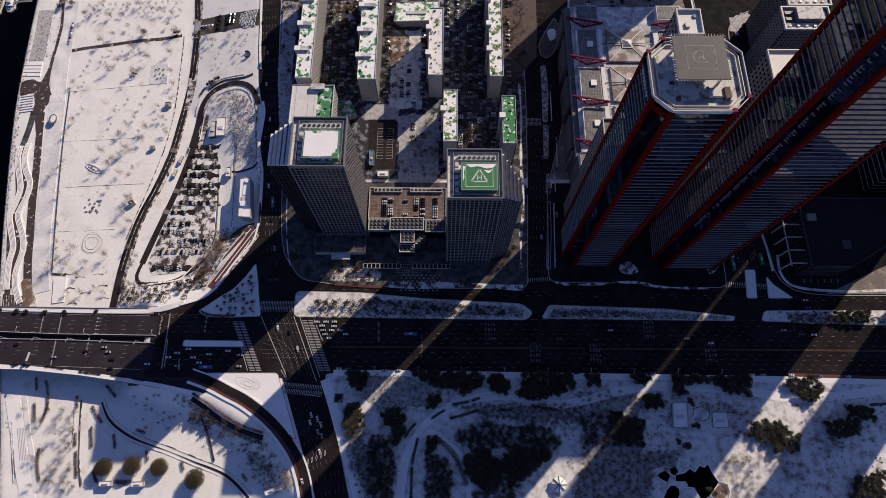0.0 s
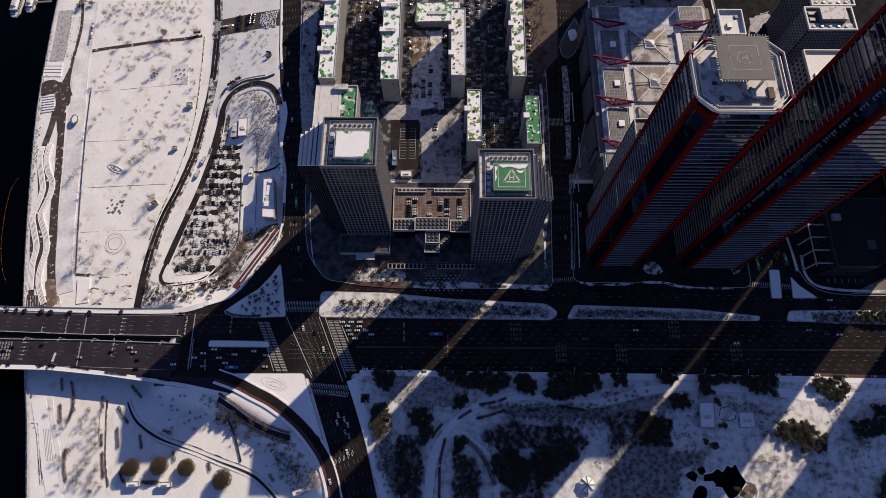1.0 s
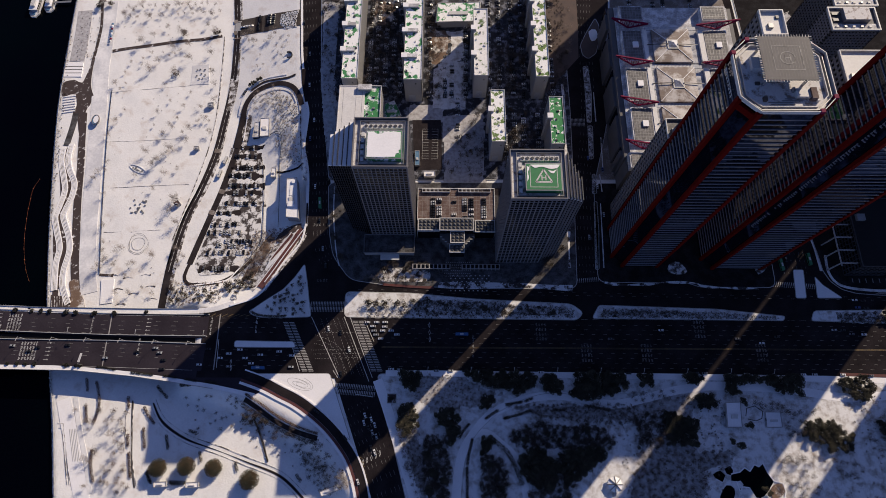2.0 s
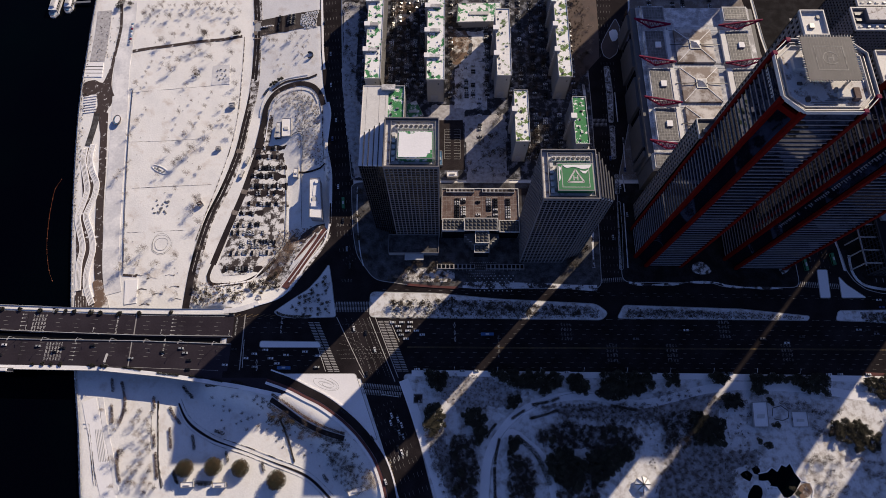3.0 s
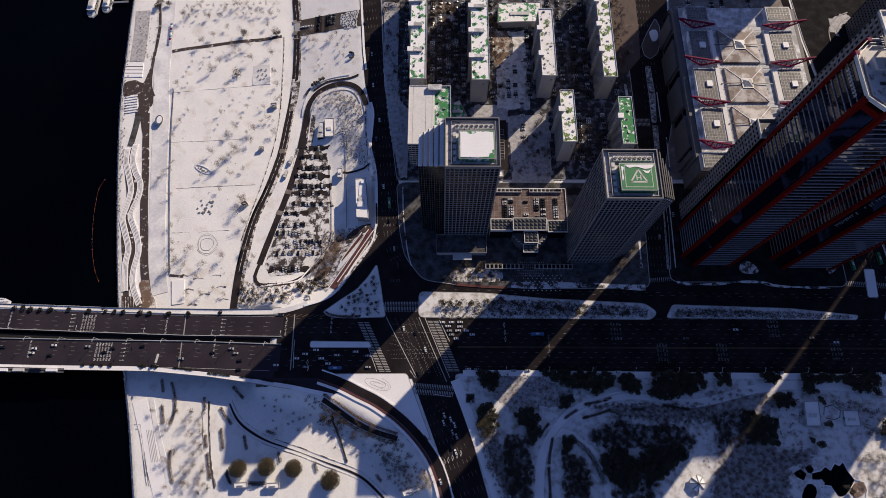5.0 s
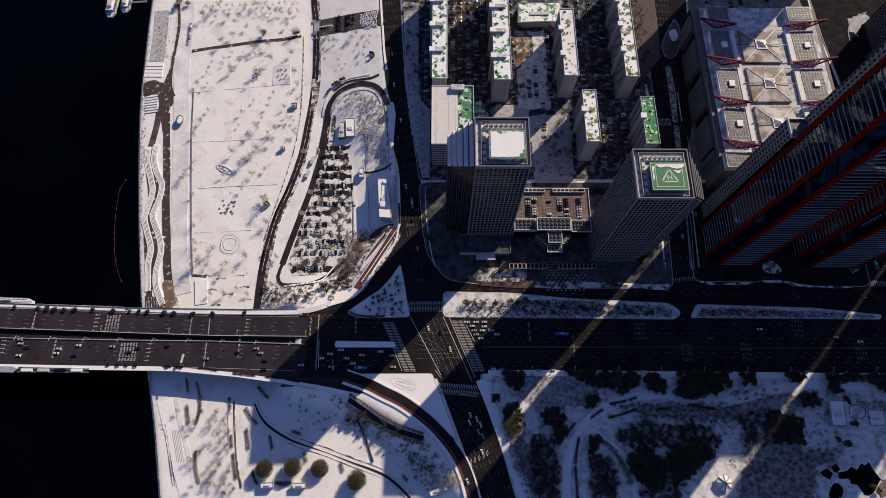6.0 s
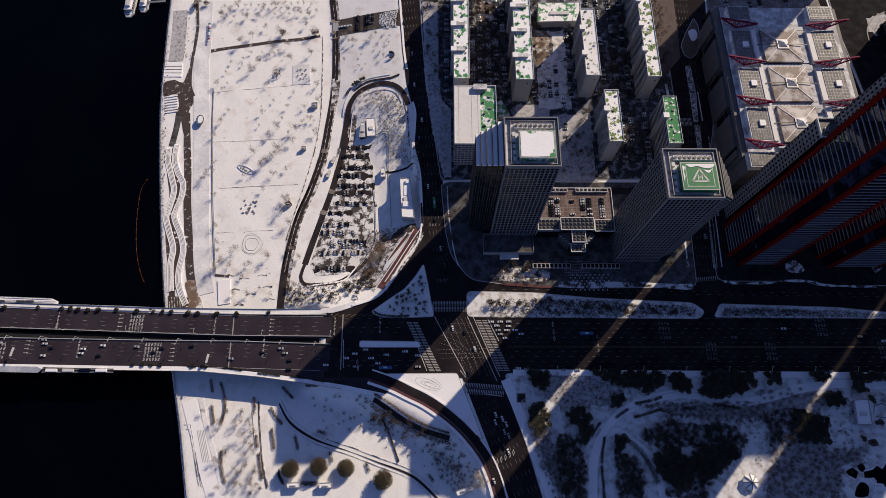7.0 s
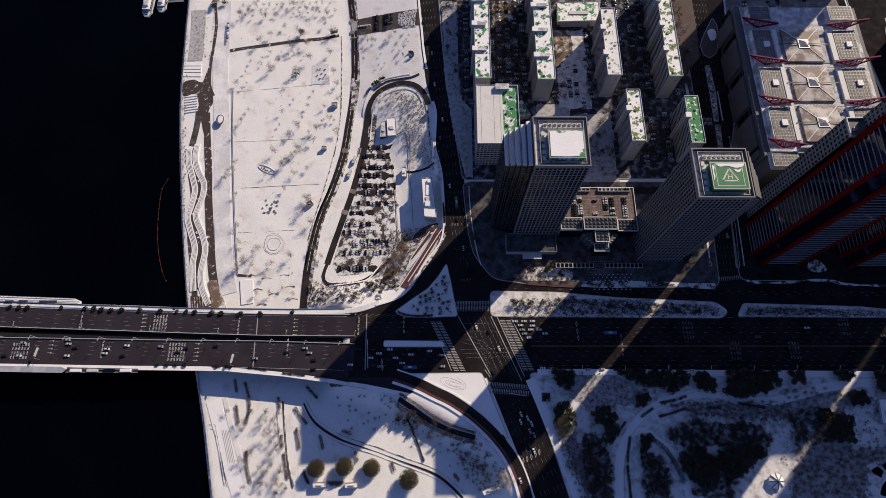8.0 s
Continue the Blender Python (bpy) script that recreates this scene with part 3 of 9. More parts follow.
def twin_tower(place, sx, sy, wing, green):
    """A granite-gridded tower with a stepped wing on one side (wing: -1 or +1) and a landing deck on its roof."""
    H, N = 134.0, 34
    t = base("office_tower", (*place, 0), "granite-gridded office tower with a %s rooftop landing deck" % ("green-painted" if green else "snow-covered"), "tower", "twin towers")
    part("glass_wall", boxes((0.45, 0.45, 0, sx - 0.45, sy - 0.45, H)), GLASS_DARK, t, "dark window glass")
    for along_x, org, L, d in ((True, (0.7, 0.45), sx - 1.4, -0.45), (True, (0.7, sy - 0.45), sx - 1.4, 0.45), (False, (0.45, 0.7), sy - 1.4, -0.45), (False, (sx - 0.45, 0.7), sy - 1.4, 0.45)):
        bm = BM()
        facade(bm, org, along_x, L, 0, H, 12, N, 0.72, 0.8, d)
        part("facade_grid", bm, GRANITE, t)
    for x in (0.05, sx - 0.75):
        for y in (0.05, sy - 0.75):
            part("corner_pier", boxes((x, y, 0, x + 0.7, y + 0.7, H - 0.45)), GRANITE, t)
    # stepped wing
    for i in range(5):
        w, top = (3.9, H - 2 - 2.4 * i) if wing < 0 else (3.1, H - 3 - 4.0 * i)
        xa = -w * (i + 1) if wing < 0 else sx + w * i
        ya, yb = 3 + 1.3 * i, sy - 1.0 - (1.2 if wing < 0 else 2.8) * i
        part("wing_bay", boxes((xa + 0.4, ya + 0.5, 0, xa + w - 0.1, yb - 0.5, top)), GLASS_DARK, t)
        bm = BM()
        pier, span = (0.6, 1.0) if wing > 0 else (0.36, 0.4)
        facade(bm, (xa, ya + 0.5), True, w, 0, top, 2, int(top / 3.95), pier, span, -0.35)
        facade(bm, (xa, yb - 0.5), True, w, 0, top, 2, int(top / 3.95), pier, span, 0.35)
        facade(bm, (xa + 0.4 if wing < 0 else xa + w - 0.1, ya), False, yb - ya, 0, top, 10 - i, int(top / 3.95), pier, span, -0.35 if wing < 0 else 0.35)
        part("facade_grid", bm, GRANITE if wing > 0 else DARK_METAL, t)
        part("wing_roof", boxes((xa + 0.2, ya, top, xa + w - 0.6, yb, top + 0.8)), SNOW_CLEAN, t)
        part("roof_fin", boxes((xa + w - 0.6, ya - 0.3, top, xa + w + 0.1, yb + 0.3, top + 3.6)), DARK_METAL, t)
    # roof
    part("roof", boxes((0.3, 0.3, H, sx - 0.3, sy - 0.3, H + 0.6)), DIRTY_ROOF, t)
    bm = BM()
    ring(bm, 0, 0, sx, sy, H - 0.4, H + 3.6, 0.7)
    part("parapet", bm, GRANITE, t, "granite-clad parapet")
    bm = BM()
    ring(bm, 4.5, 2.5, sx - 2.5, sy - 2.0, H + 0.6, H + 2.4, 0.4)
    part("inner_rail", bm, METAL, t)
    px0, py0, px1, py1 = 10.5, 5.4, sx - 4.6, sy - 13.4
    part("landing_deck", boxes((px0, py0, H + 0.6, px1, py1, H + 6.6)), GREEN_PAD if green else ROOF_GREEN, t, "raised green landing deck")
    bm = BM()
    ring(bm, px0 - 0.7, py0 - 0.7, px1 + 0.7, py1 + 0.7, H + 5.9, H + 6.5, 0.7)
    part("safety_rail", bm, METAL, t)
    cx, cy, z = (px0 + px1) / 2, (py0 + py1) / 2, H + 6.62
    if green:
        bm = BM()
        ring(bm, px0 + 2.4, py0 + 1.6, px1 - 2.4, py1 - 1.4, z, z + 0.05, 0.45)
        part("painted_border", bm, PAINT, t)
        tri = [Vector((cx - 5.6, cy - 4.2)), Vector((cx + 5.6, cy - 4.2)), Vector((cx, cy + 5.4))]
        bm = BM()
        for a, b in zip(tri, tri[1:] + tri[:1]):
            beam(bm, (a.x, a.y, z + 0.05), (b.x, b.y, z + 0.05), 1.1, 0.1)
        part("painted_triangle", bm, PAINT, t)
        part("painted_letter", boxes((cx - 1.7, cy - 3.0, z, cx - 1.0, cy + 0.9, z + 0.08), (cx + 1.0, cy - 3.0, z, cx + 1.7, cy + 0.9, z + 0.08), (cx - 1.0, cy - 1.4, z, cx + 1.0, cy - 0.7, z + 0.08)), PAINT, t)
        part("snow_patch", flat(curve([(px0 + 3, py1 - 0.8), (px0 + 6, py1 - 3.2), (cx - 1, py1 - 2.4), (cx + 5, py1 - 4.0), (px1 - 2, py1 - 3), (px1 - 0.5, py1 - 0.6)], 1.2), z + 0.06, z + 0.2), SNOW_CLEAN, t)
        part("snow_patch", flat(curve([(px0 + 0.5, py0 + 6), (px0 + 1.6, py0 + 9), (px0 + 1.2, py0 + 13), (px0 + 2.2, py1 - 3), (px0 + 0.5, py1 - 2)], 0.8), z + 0.06, z + 0.16), SNOW_CLEAN, t)
        part("snow_patch", flat(curve([(cx + 3, py1 - 5.0), (cx + 7, py1 - 5.6), (px1 - 3, py1 - 4.4), (px1 - 5, py1 - 7.4), (cx + 5, py1 - 7.0)], 0.8), z + 0.06, z + 0.16), SNOW_CLEAN, t)
    else:
        edge = ((0.02, 0.02), (0.02, 0.97), (0.2, 0.97), (0.24, 0.91), (0.33, 0.88), (0.44, 0.89), (0.5, 0.96), (0.74, 0.975), (0.98, 0.96), (0.985, 0.3), (0.93, 0.28), (0.94, 0.17), (0.85, 0.15), (0.83, 0.03), (0.4, 0.015))
        part("snow_patch", flat([(px0 + (px1 - px0) * a, py0 + (py1 - py0) * b) for a, b in edge], z, z + 0.22), SNOW_CLEAN, t)
    for k in range(8):
        fan_unit(t, 9.0 + k * (sx - 15) / 7, sy - 7.0, H + 0.6)
    for k in range(5):
        part("plant_box", boxes((5.8, 5 + 5 * k, H + 0.6, 8.2, 8.2 + 5 * k, H + 2.4 + 0.5 * (k % 2))), PALE_PANEL, t)
    return t


west_tower = twin_tower((-112, 194), 39.5, 40.0, -1, False)
part("base_hall", boxes((-6.5, -17.5, 0, 38.2, -0.2, 7.2)), CONCRETE, west_tower, "low entrance hall in front of the tower")
part("base_roof", boxes((-6.2, -17.2, 7.2, 37.9, -0.2, 7.5)), PAVING, west_tower)
bm = BM()
ring(bm, -6.9, -17.9, 38.6, -0.1, 7.0, 8.4, 0.5)
part("base_parapet", bm, GRANITE, west_tower)
part("base_canopy", boxes((8, -23.5, 4.4, 25, -17.6, 5.0)), PALE_PANEL, west_tower)
for k in range(4):
    part("canopy_post", boxes((9 + 4.8 * k, -23.2, 0.1, 9.4 + 4.8 * k, -22.8, 4.4)), METAL, west_tower)
twin_tower((-0.5, 170), 39.0, 38.5, 1, True)


def red_tower(place, sx, sy, H, N, pad, wings):
    """A dark glass tower with red steel columns at its cut corners and a pale band at each floor."""
    t = base("glass_tower", (*place, 0), "dark glass skyscraper with red steel corner columns and pale floor bands", "tower", "red-columned towers")
    c = 10.0
    core = [(c, 1), (sx - c, 1), (sx - c, 4), (sx - 4, c), (sx - 1, c), (sx - 1, sy - c), (sx - 4, sy - c), (sx - c, sy - 4), (sx - c, sy - 1), (c, sy - 1), (c, sy - 4), (4, sy - c), (1, sy - c), (1, c), (4, c), (c, 4)]
    part("glass_wall", flat(core, 0, H), GLASS_BLUE, t, "dark reflective glass")
    bm = BM()
    box(bm, c, 0.45, 0, sx - c, 1.0, 0.34), box(bm, c, sy - 1.0, 0, sx - c, sy - 0.45, 0.34)
    box(bm, 0.45, c, 0, 1.0, sy - c, 0.34), box(bm, sx - 1.0, c, 0, sx - 0.45, sy - c, 0.34)
    me = finish(bm, "floor_band", BAND)
    for k in range(1, N):
        part("floor_band", me, None, t).location = (0, 0, H * k / N)
    w = 2.6
    for x, y in ((c - w / 2, 0), (sx - c - w / 2, 0), (c - w / 2, sy - w), (sx - c - w / 2, sy - w), (0, c - w / 2), (0, sy - c - w / 2), (sx - w, c - w / 2), (sx - w, sy - c - w / 2)):
        part("column", boxes((x, y, 0, x + w, y + w, H + 1.5)), RED_STEEL, t, "red steel column")
    for z in (H - 4,):
        for a, b in (((c, 1.7), (1.7, c)), ((sx - c, 1.7), (sx - 1.7, c)), ((c, sy - 1.7), (1.7, sy - c)), ((sx - c, sy - 1.7), (sx - 1.7, sy - c))):
            bm = BM()
            beam(bm, (*a, z), (*b, z), 1.6, 4.0)
            part("tie_beam", bm, RED_STEEL, t)
    roof = [(c, 2), (sx - c, 2), (sx - 2, c), (sx - 2, sy - c), (sx - c, sy - 2), (c, sy - 2), (2, sy - c), (2, c)]
    part("roof", flat(roof, H, H + 0.8), DIRTY_ROOF, t, "flat roof under patchy snow")
    for x, y in ((sx - c, 1.5), (1.5, sy - c), (sx - 1.5, c), (c, sy - 1.5)):
        part("column_head", boxes((x - 1.1, y - 1.1, H + 1.5, x + 1.1, y + 1.1, H + 3.6)), RED_TRUSS, t)
    rr = random.Random(int(H))
    for _ in range(9):
        x, y = rr.uniform(8, sx - 10), rr.uniform(7, sy - 9)
        if min(x, sx - x) + min(y, sy - y) > c + 7:
            part("roof_unit", boxes((x, y, H + 0.8, x + rr.uniform(0.8, 3.4), y + rr.uniform(0.8, 2.6), H + rr.uniform(1.4, 3.0))), rr.choice((METAL, PALE_PANEL, DARK_METAL, BARK)), t)
    for k in range(4):
        x = rr.uniform(8, sx - 16)
        part("pipe_run", boxes((x, 6.5 + 1.1 * k, H + 0.8, x + rr.uniform(5, 14), 6.8 + 1.1 * k, H + 1.3)), METAL, t)
    part("plant_box", boxes((sx - 14, 8.5, H + 0.8, sx - 11, 15, H + 4.0)), BRICK_DECK, t, "rust-brown plant box")
    part("gantry_rail", boxes((c + 3, 4.8, H + 0.8, sx - c - 3, 5.1, H + 1.7)), PALE_PANEL, t)
    for inset, hgt, m in ((0.0, 2.6, PALE_PANEL), (1.8, 1.4, METAL), (3.6, 1.5, PALE_PANEL)):
        o = [(c + inset * 0.4, 1 + inset), (sx - c - inset * 0.4, 1 + inset), (sx - 1 - inset, c + inset * 0.4), (sx - 1 - inset, sy - c - inset * 0.4), (sx - c - inset * 0.4, sy - 1 - inset), (c + inset * 0.4, sy - 1 - inset), (1 + inset, sy - c - inset * 0.4), (1 + inset, c + inset * 0.4)]
        bm = BM()
        for a, b in zip(o, o[1:] + o[:1]):
            beam(bm, (*a, H + 0.8 + hgt / 2), (*b, H + 0.8 + hgt / 2), 0.4, hgt)
        part("parapet", bm, m, t)
    for k in range(0 if pad else int(H * 0.7 / 2.4)):
        z = H * 0.27 + 2.4 * k
        if rr.random() < 0.85:
            u = rr.uniform(0.5, 1.0)
            bm = BM()
            beam(bm, (5.0, 8.3, z), (5.0 + 1.9 * u, 8.3 - 1.9 * u, z), 0.8, 0.35)
            beam(bm, (5.1, 8.0, z), (5.1, 8.0, z + rr.uniform(0.7, 1.9)), 0.35)
            part("cradle_bracket", bm, BAND, t)
    for x0, y0, x1, y1, top, pale in wings:
        wg = part("rear_wing", boxes((x0 + 0.5, y0, 0, x1 - 0.5, y1 - 0.5, top)), GLASS_DARK, t, "lift core wing with a small window grid")
        bm = BM()
        n = int(top / 4.0)
        facade(bm, (x0 + 0.5, y0), False, y1 - y0, 0, top, max(3, int((y1 - y0) / 3.2)), n, 1.5, 2.0, -0.5)
        facade(bm, (x1 - 0.5, y0), False, y1 - y0, 0, top, max(3, int((y1 - y0) / 3.2)), n, 1.5, 2.0, 0.5)
        facade(bm, (x0, y1 - 0.5), True, x1 - x0, 0, top, max(3, int((x1 - x0) / 3.2)), n, 1.5, 2.0, 0.5)
        part("facade_grid", bm, GRANITE, wg)
        part("wing_roof", boxes((x0, y0, top, x1, y1, top + 0.5)), ROOF_WHITE if pale else PANEL_DARK, wg)
        bm = BM()
        ring(bm, x0, y0, x1, y1, top, top + 2.2, 0.6)
        part("wing_parapet", bm, PALE_PANEL, wg)
        part("wing_plant", boxes((x0 + 4, y0 + 5, top + 0.5, x0 + 6.5, y0 + 8, top + 1.6)), METAL, wg)
        part("wing_hatch", boxes((x1 - 4, y1 - 5, top + 0.5, x1 - 2.4, y1 - 3, top + 1.2)), DARK_METAL, wg)
    if pad:
        x0, y0, x1, y1, z = 11.6, 15.3, 38.2, 41.9, H + 9.6
        p = part("landing_deck", boxes((x0, y0, z - 0.7, x1, y1, z)), HELIPAD, t, "square grey landing deck on posts")
        bm = BM()
        ring(bm, x0 + 5.8, y0 + 5.8, x1 - 5.8, y1 - 5.8, z, z + 0.06, 0.4)
        part("painted_border", bm, PAINT_WORN_DIMMED, p)
        cx, cy = (x0 + x1) / 2, (y0 + y1) / 2
        bm = BM()
        for k in range(28):
            a, b = k * math.tau / 28, (k + 1) * math.tau / 28
            beam(bm, (cx + 3.8 * math.cos(a), cy + 3.8 * math.sin(a), z + 0.03), (cx + 3.8 * math.cos(b), cy + 3.8 * math.sin(b), z + 0.03), 0.5, 0.08)
        part("painted_circle", bm, PAINT_WORN_DIMMED, p)
        part("painted_letter", boxes((cx - 1.5, cy - 1.9, z, cx - 1.0, cy + 1.9, z + 0.07), (cx + 1.0, cy - 1.9, z, cx + 1.5, cy + 1.9, z + 0.07), (cx - 1.0, cy - 0.25, z, cx + 1.0, cy + 0.25, z + 0.07)), PAINT_WORN_DIMMED, p)
        for k in range(19):
            u = k / 18
            for a in ((x0 + 26.6 * u, y0, 0, -1), (x0 + 26.6 * u, y1, 0, 1), (x0, y0 + 26.6 * u, -1, 0), (x1, y0 + 26.6 * u, 1, 0)):
                bm = BM()
                beam(bm, (a[0], a[1], z - 0.2), (a[0] + a[2] * 1.3, a[1] + a[3] * 1.3, z - 0.1), 0.22, 0.2)
                part("net_bracket", bm, METAL, p)
        for x in (x0 + 3, cx, x1 - 3):
            for y in (y0 + 3, cy, y1 - 3):
                part("post", boxes((x - 0.5, y - 0.5, H + 0.8, x + 0.5, y + 0.5, z - 0.7)), METAL, t)
        for k in range(1, 18):
            part("deck_seam", boxes((x0 + 1.5 * k, y0 + 0.3, z, x0 + 1.5 * k + 0.12, y1 - 0.3, z + 0.03)), DARK_METAL, p)
        for k in range(9):
            part("sign_bar", boxes((-0.1, 33.2 - 2.3 * k, H - 5.4, 0.2, 33.6 - 2.3 * k, H - 3.0), (-0.1, 33.6 - 2.3 * k, H - 3.4, 0.2, 34.7 - 2.3 * k, H - 3.0), (-0.1, 33.6 - 2.3 * k, H - 5.0, 0.2, 34.5 - 2.3 * k, H - 4.6)), YELLOW if k == 0 else PALE_PANEL, t)
        part("plant_room", boxes((30, 10, H + 0.8, 38, 15, H + 3.0)), PALE_PANEL, t)
        part("plant_room", boxes((10, 27, H + 0.8, 17, 34, H + 3.2)), PALE_PANEL, t)
    return t


red_tower((103.5, 166), 51.0, 47.0, 246.0, 53, True, ((5.0, 46.5, 46, 62, 145, False), (18, 46.6, 31, 63, 249.5, True)))
red_tower((184, 164), 63.0, 50.0, 318.0, 69, False, ((10, 49.5, 50, 74, 206, True),))


def slab_block(place, sx, sy, H, roof, huts, shade):
    """A long slab of flats: balconies on one side, stair towers on the other, huts and tanks on the roof."""
    t = base("apartment_block", (*place, 0), "long slab of flats, pale stucco, snowy %s roof" % roof[1], "building", "slabs of flats")
    N = int(H / 2.9)
    part("glass_wall", boxes((0.8, 0.8, 0, sx - 0.8, sy - 0.8, H - 0.3)), GLASS_DARK, t)
    bm = BM()
    facade(bm, (sx - 0.8, 0), False, sy, 0, H, int(sy / 3.6), N, 0.75, 0.95, 0.8)
    part("facade_grid", bm, shade, t)
    for k in range(N + 1):
        z = H * k / N
        part("gallery", boxes((0.05, 0.8, max(z - 0.25, 0), 0.8, sy - 0.8, z), (0, 0.8, z, 0.2, sy - 0.8, z + 1.15 if k < N else z + 0.05)), shade, t)
    for k in range(int(sy / 9)):
        part("gallery_pier", boxes((0.22, 4.5 + 9 * k, 0, 0.8, 4.85 + 9 * k, H)), shade, t)
    for y in (0, sy - 0.8):
        part("end_wall", boxes((0, y, 0, sx, y + 0.8, H)), shade, t)
    part("end_vent", boxes((sx * 0.62, -0.08, H - 7, sx * 0.62 + 1.2, 0.05, H - 5.6)), GLASS_DARK, t)
    part("end_panel", boxes((sx * 0.2, -0.12, 0, sx * 0.62, 0.05, H * 0.3)), BLUE_GREY, t)
    part("roof", boxes((0.1, 0.1, H, sx - 0.1, sy - 0.1, H + 0.3)), roof[0], t)
    bm = BM()
    ring(bm, -0.1, -0.1, sx + 0.1, sy + 0.1, H - 0.3, H + 1.1, 0.35)
    part("parapet", bm, PALE_PANEL, t)
    for y in huts:
        part("stair_tower", boxes((-2.6, y - 2.4, 0, 2.4, y + 2.4, H + 3.2)), shade, t)
        part("window_column", boxes(*[(-2.68, y - 0.5, 2.4 + 2.9 * k, -2.56, y + 0.5, 3.6 + 2.9 * k) for k in range(N)]), GLASS_DARK, t)
        if roof[1] == "green-patched" and sx > 14:
            part("penthouse", boxes((2.4, y - 1.6, H, sx * 0.72, y + 1.8, H + 2.4)), shade, t)
            part("hut_roof", boxes((2.2, y - 1.8, H + 2.4, sx * 0.74, y + 2.0, H + 2.7)), ROOF_GREY, t)
        part("hut_roof", boxes((-2.8, y - 2.6, H + 3.2, 2.6, y + 2.6, H + 3.6)), SNOW_CLEAN, t)
    r = random.Random(int(place[0] * 7 + place[1]))
    y = 3.0
    while y < sy - 4:
        x = r.uniform(1.5, sx - 4)
        part("roof_tank", boxes((x, y, H + 0.3, x + r.uniform(1, 2.2), y + r.uniform(1, 2.2), H + r.uniform(0.7, 1.3))), DARK_METAL if r.random() < 0.5 else PALE_PANEL, t)
        y += r.uniform(4, 9)
    return t


GREEN_R, MOSS_R, WHITE_R = (FLAT_GREEN, "green-patched"), (FLAT_MOSS, "mossy"), (FLAT_WHITE, "white")
DEEP_R = (FLAT_DEEP, "deep green")
slab_block((-145, 341), 15, 130, 36, GREEN_R, (32, 62, 92, 120), WALL_PALE)
slab_block((-86, 340), 17, 130, 36, GREEN_R, (26, 56, 86, 116), WALL_PALE)
slab_block((-19, 345), 14, 79, 36, WHITE_R, (24, 54), WALL_PALE)
slab_block((39.5, 344), 13, 130, 36, MOSS_R, (30, 60, 90, 120), WALL_PALE)
slab_block((-4, 273), 13, 55, 37, MOSS_R, (33,), WALL_PALE)
slab_block((50, 271), 12.5, 50, 37, DEEP_R, (28,), WALL_PALE)


def office_block():
    t = base("office_block", (-145, 268, 0), "mid-rise pale office block with a flat white roof", "building")
    part("glass_wall", boxes((0.6, 0.6, 0, 38.4, 61.4, 39)), GLASS_DARK, t)
    bm = BM()
    for along_x, org, L, d in ((True, (0, 0.6), 39, -0.6), (True, (0, 61.4), 39, 0.6), (False, (0.6, 0), 62, -0.6), (False, (38.4, 0), 62, 0.6)):
        facade(bm, org, along_x, L, 0, 39, int(L / 3.2), 11, 0.6, 1.5, d)
    part("facade_grid", bm, WALL_PALE, t)
    part("roof", boxes((0.5, 0.5, 39, 24, 61.5, 40.5)), ROOF_WHITE, t, "flat white roof")
    part("roof", boxes((24, 0.5, 39, 38.5, 61.5, 39.5)), ROOF_GREEN, t, "green roof terrace")
    bm = BM()
    ring(bm, 0, 0, 39, 62, 38.8, 41, 0.5)
    part("parapet", bm, PALE_PANEL, t)
    for x in (4.0, 15.8, 21.6):
        part("roof_seam", boxes((x, 0.9, 40.5, x + 0.18, 61.1, 40.62)), METAL, t)
    part("stair_hut", boxes((18, 56, 40.5, 30, 61.3, 43.4)), WALL_PALE, t)
    part("hut_roof", boxes((17.7, 55.7, 43.4, 30.3, 61.6, 43.7)), ROOF_GREY, t)
    for k in range(8):
        x, y = 26 + 5.4 * (k % 2), 6 + 6.2 * k
        part("roof_unit", boxes((x, y, 39.5, x + 1.6 + 0.5 * (k % 3), y + 1.3, 40.7)), METAL if k % 2 else DARK_METAL, t)
    return t


office_block()


def waffle(parent, x0, y0, x1, y1, z0, z, nx, ny):
    """A glazed lattice roof: dark body, pale rim, rows of small pyramids."""
    b = part("skylight", boxes((x0, y0, z0, x1, y1, z)), GLASS_DARK, parent, "lattice skylight with a pale rim")
    bm = BM()
    ring(bm, x0 - 0.3, y0 - 0.3, x1 + 0.3, y1 + 0.3, z - 0.6, z + 0.7, 0.7)
    part("rim", bm, PALE_PANEL, b)
    for i in range(nx):
        for k in range(ny):
            a, c, d, e = x0 + 0.5 + (x1 - x0 - 1) * i / nx, x0 + 0.3 + (x1 - x0 - 1) * (i + 1) / nx, y0 + 0.5 + (y1 - y0 - 1) * k / ny, y0 + 0.3 + (y1 - y0 - 1) * (k + 1) / ny
            bm = BM()
            v = [bm.verts.new(q) for q in ((a, d, z), (c, d, z), (c, e, z), (a, e, z), ((a + c) / 2, (d + e) / 2, z + 1.3))]
            for q in ((0, 1, 4), (1, 2, 4), (2, 3, 4), (3, 0, 4)):
                bm.faces.new([v[w] for w in q])
            part("pane", bm, LATTICE, b)


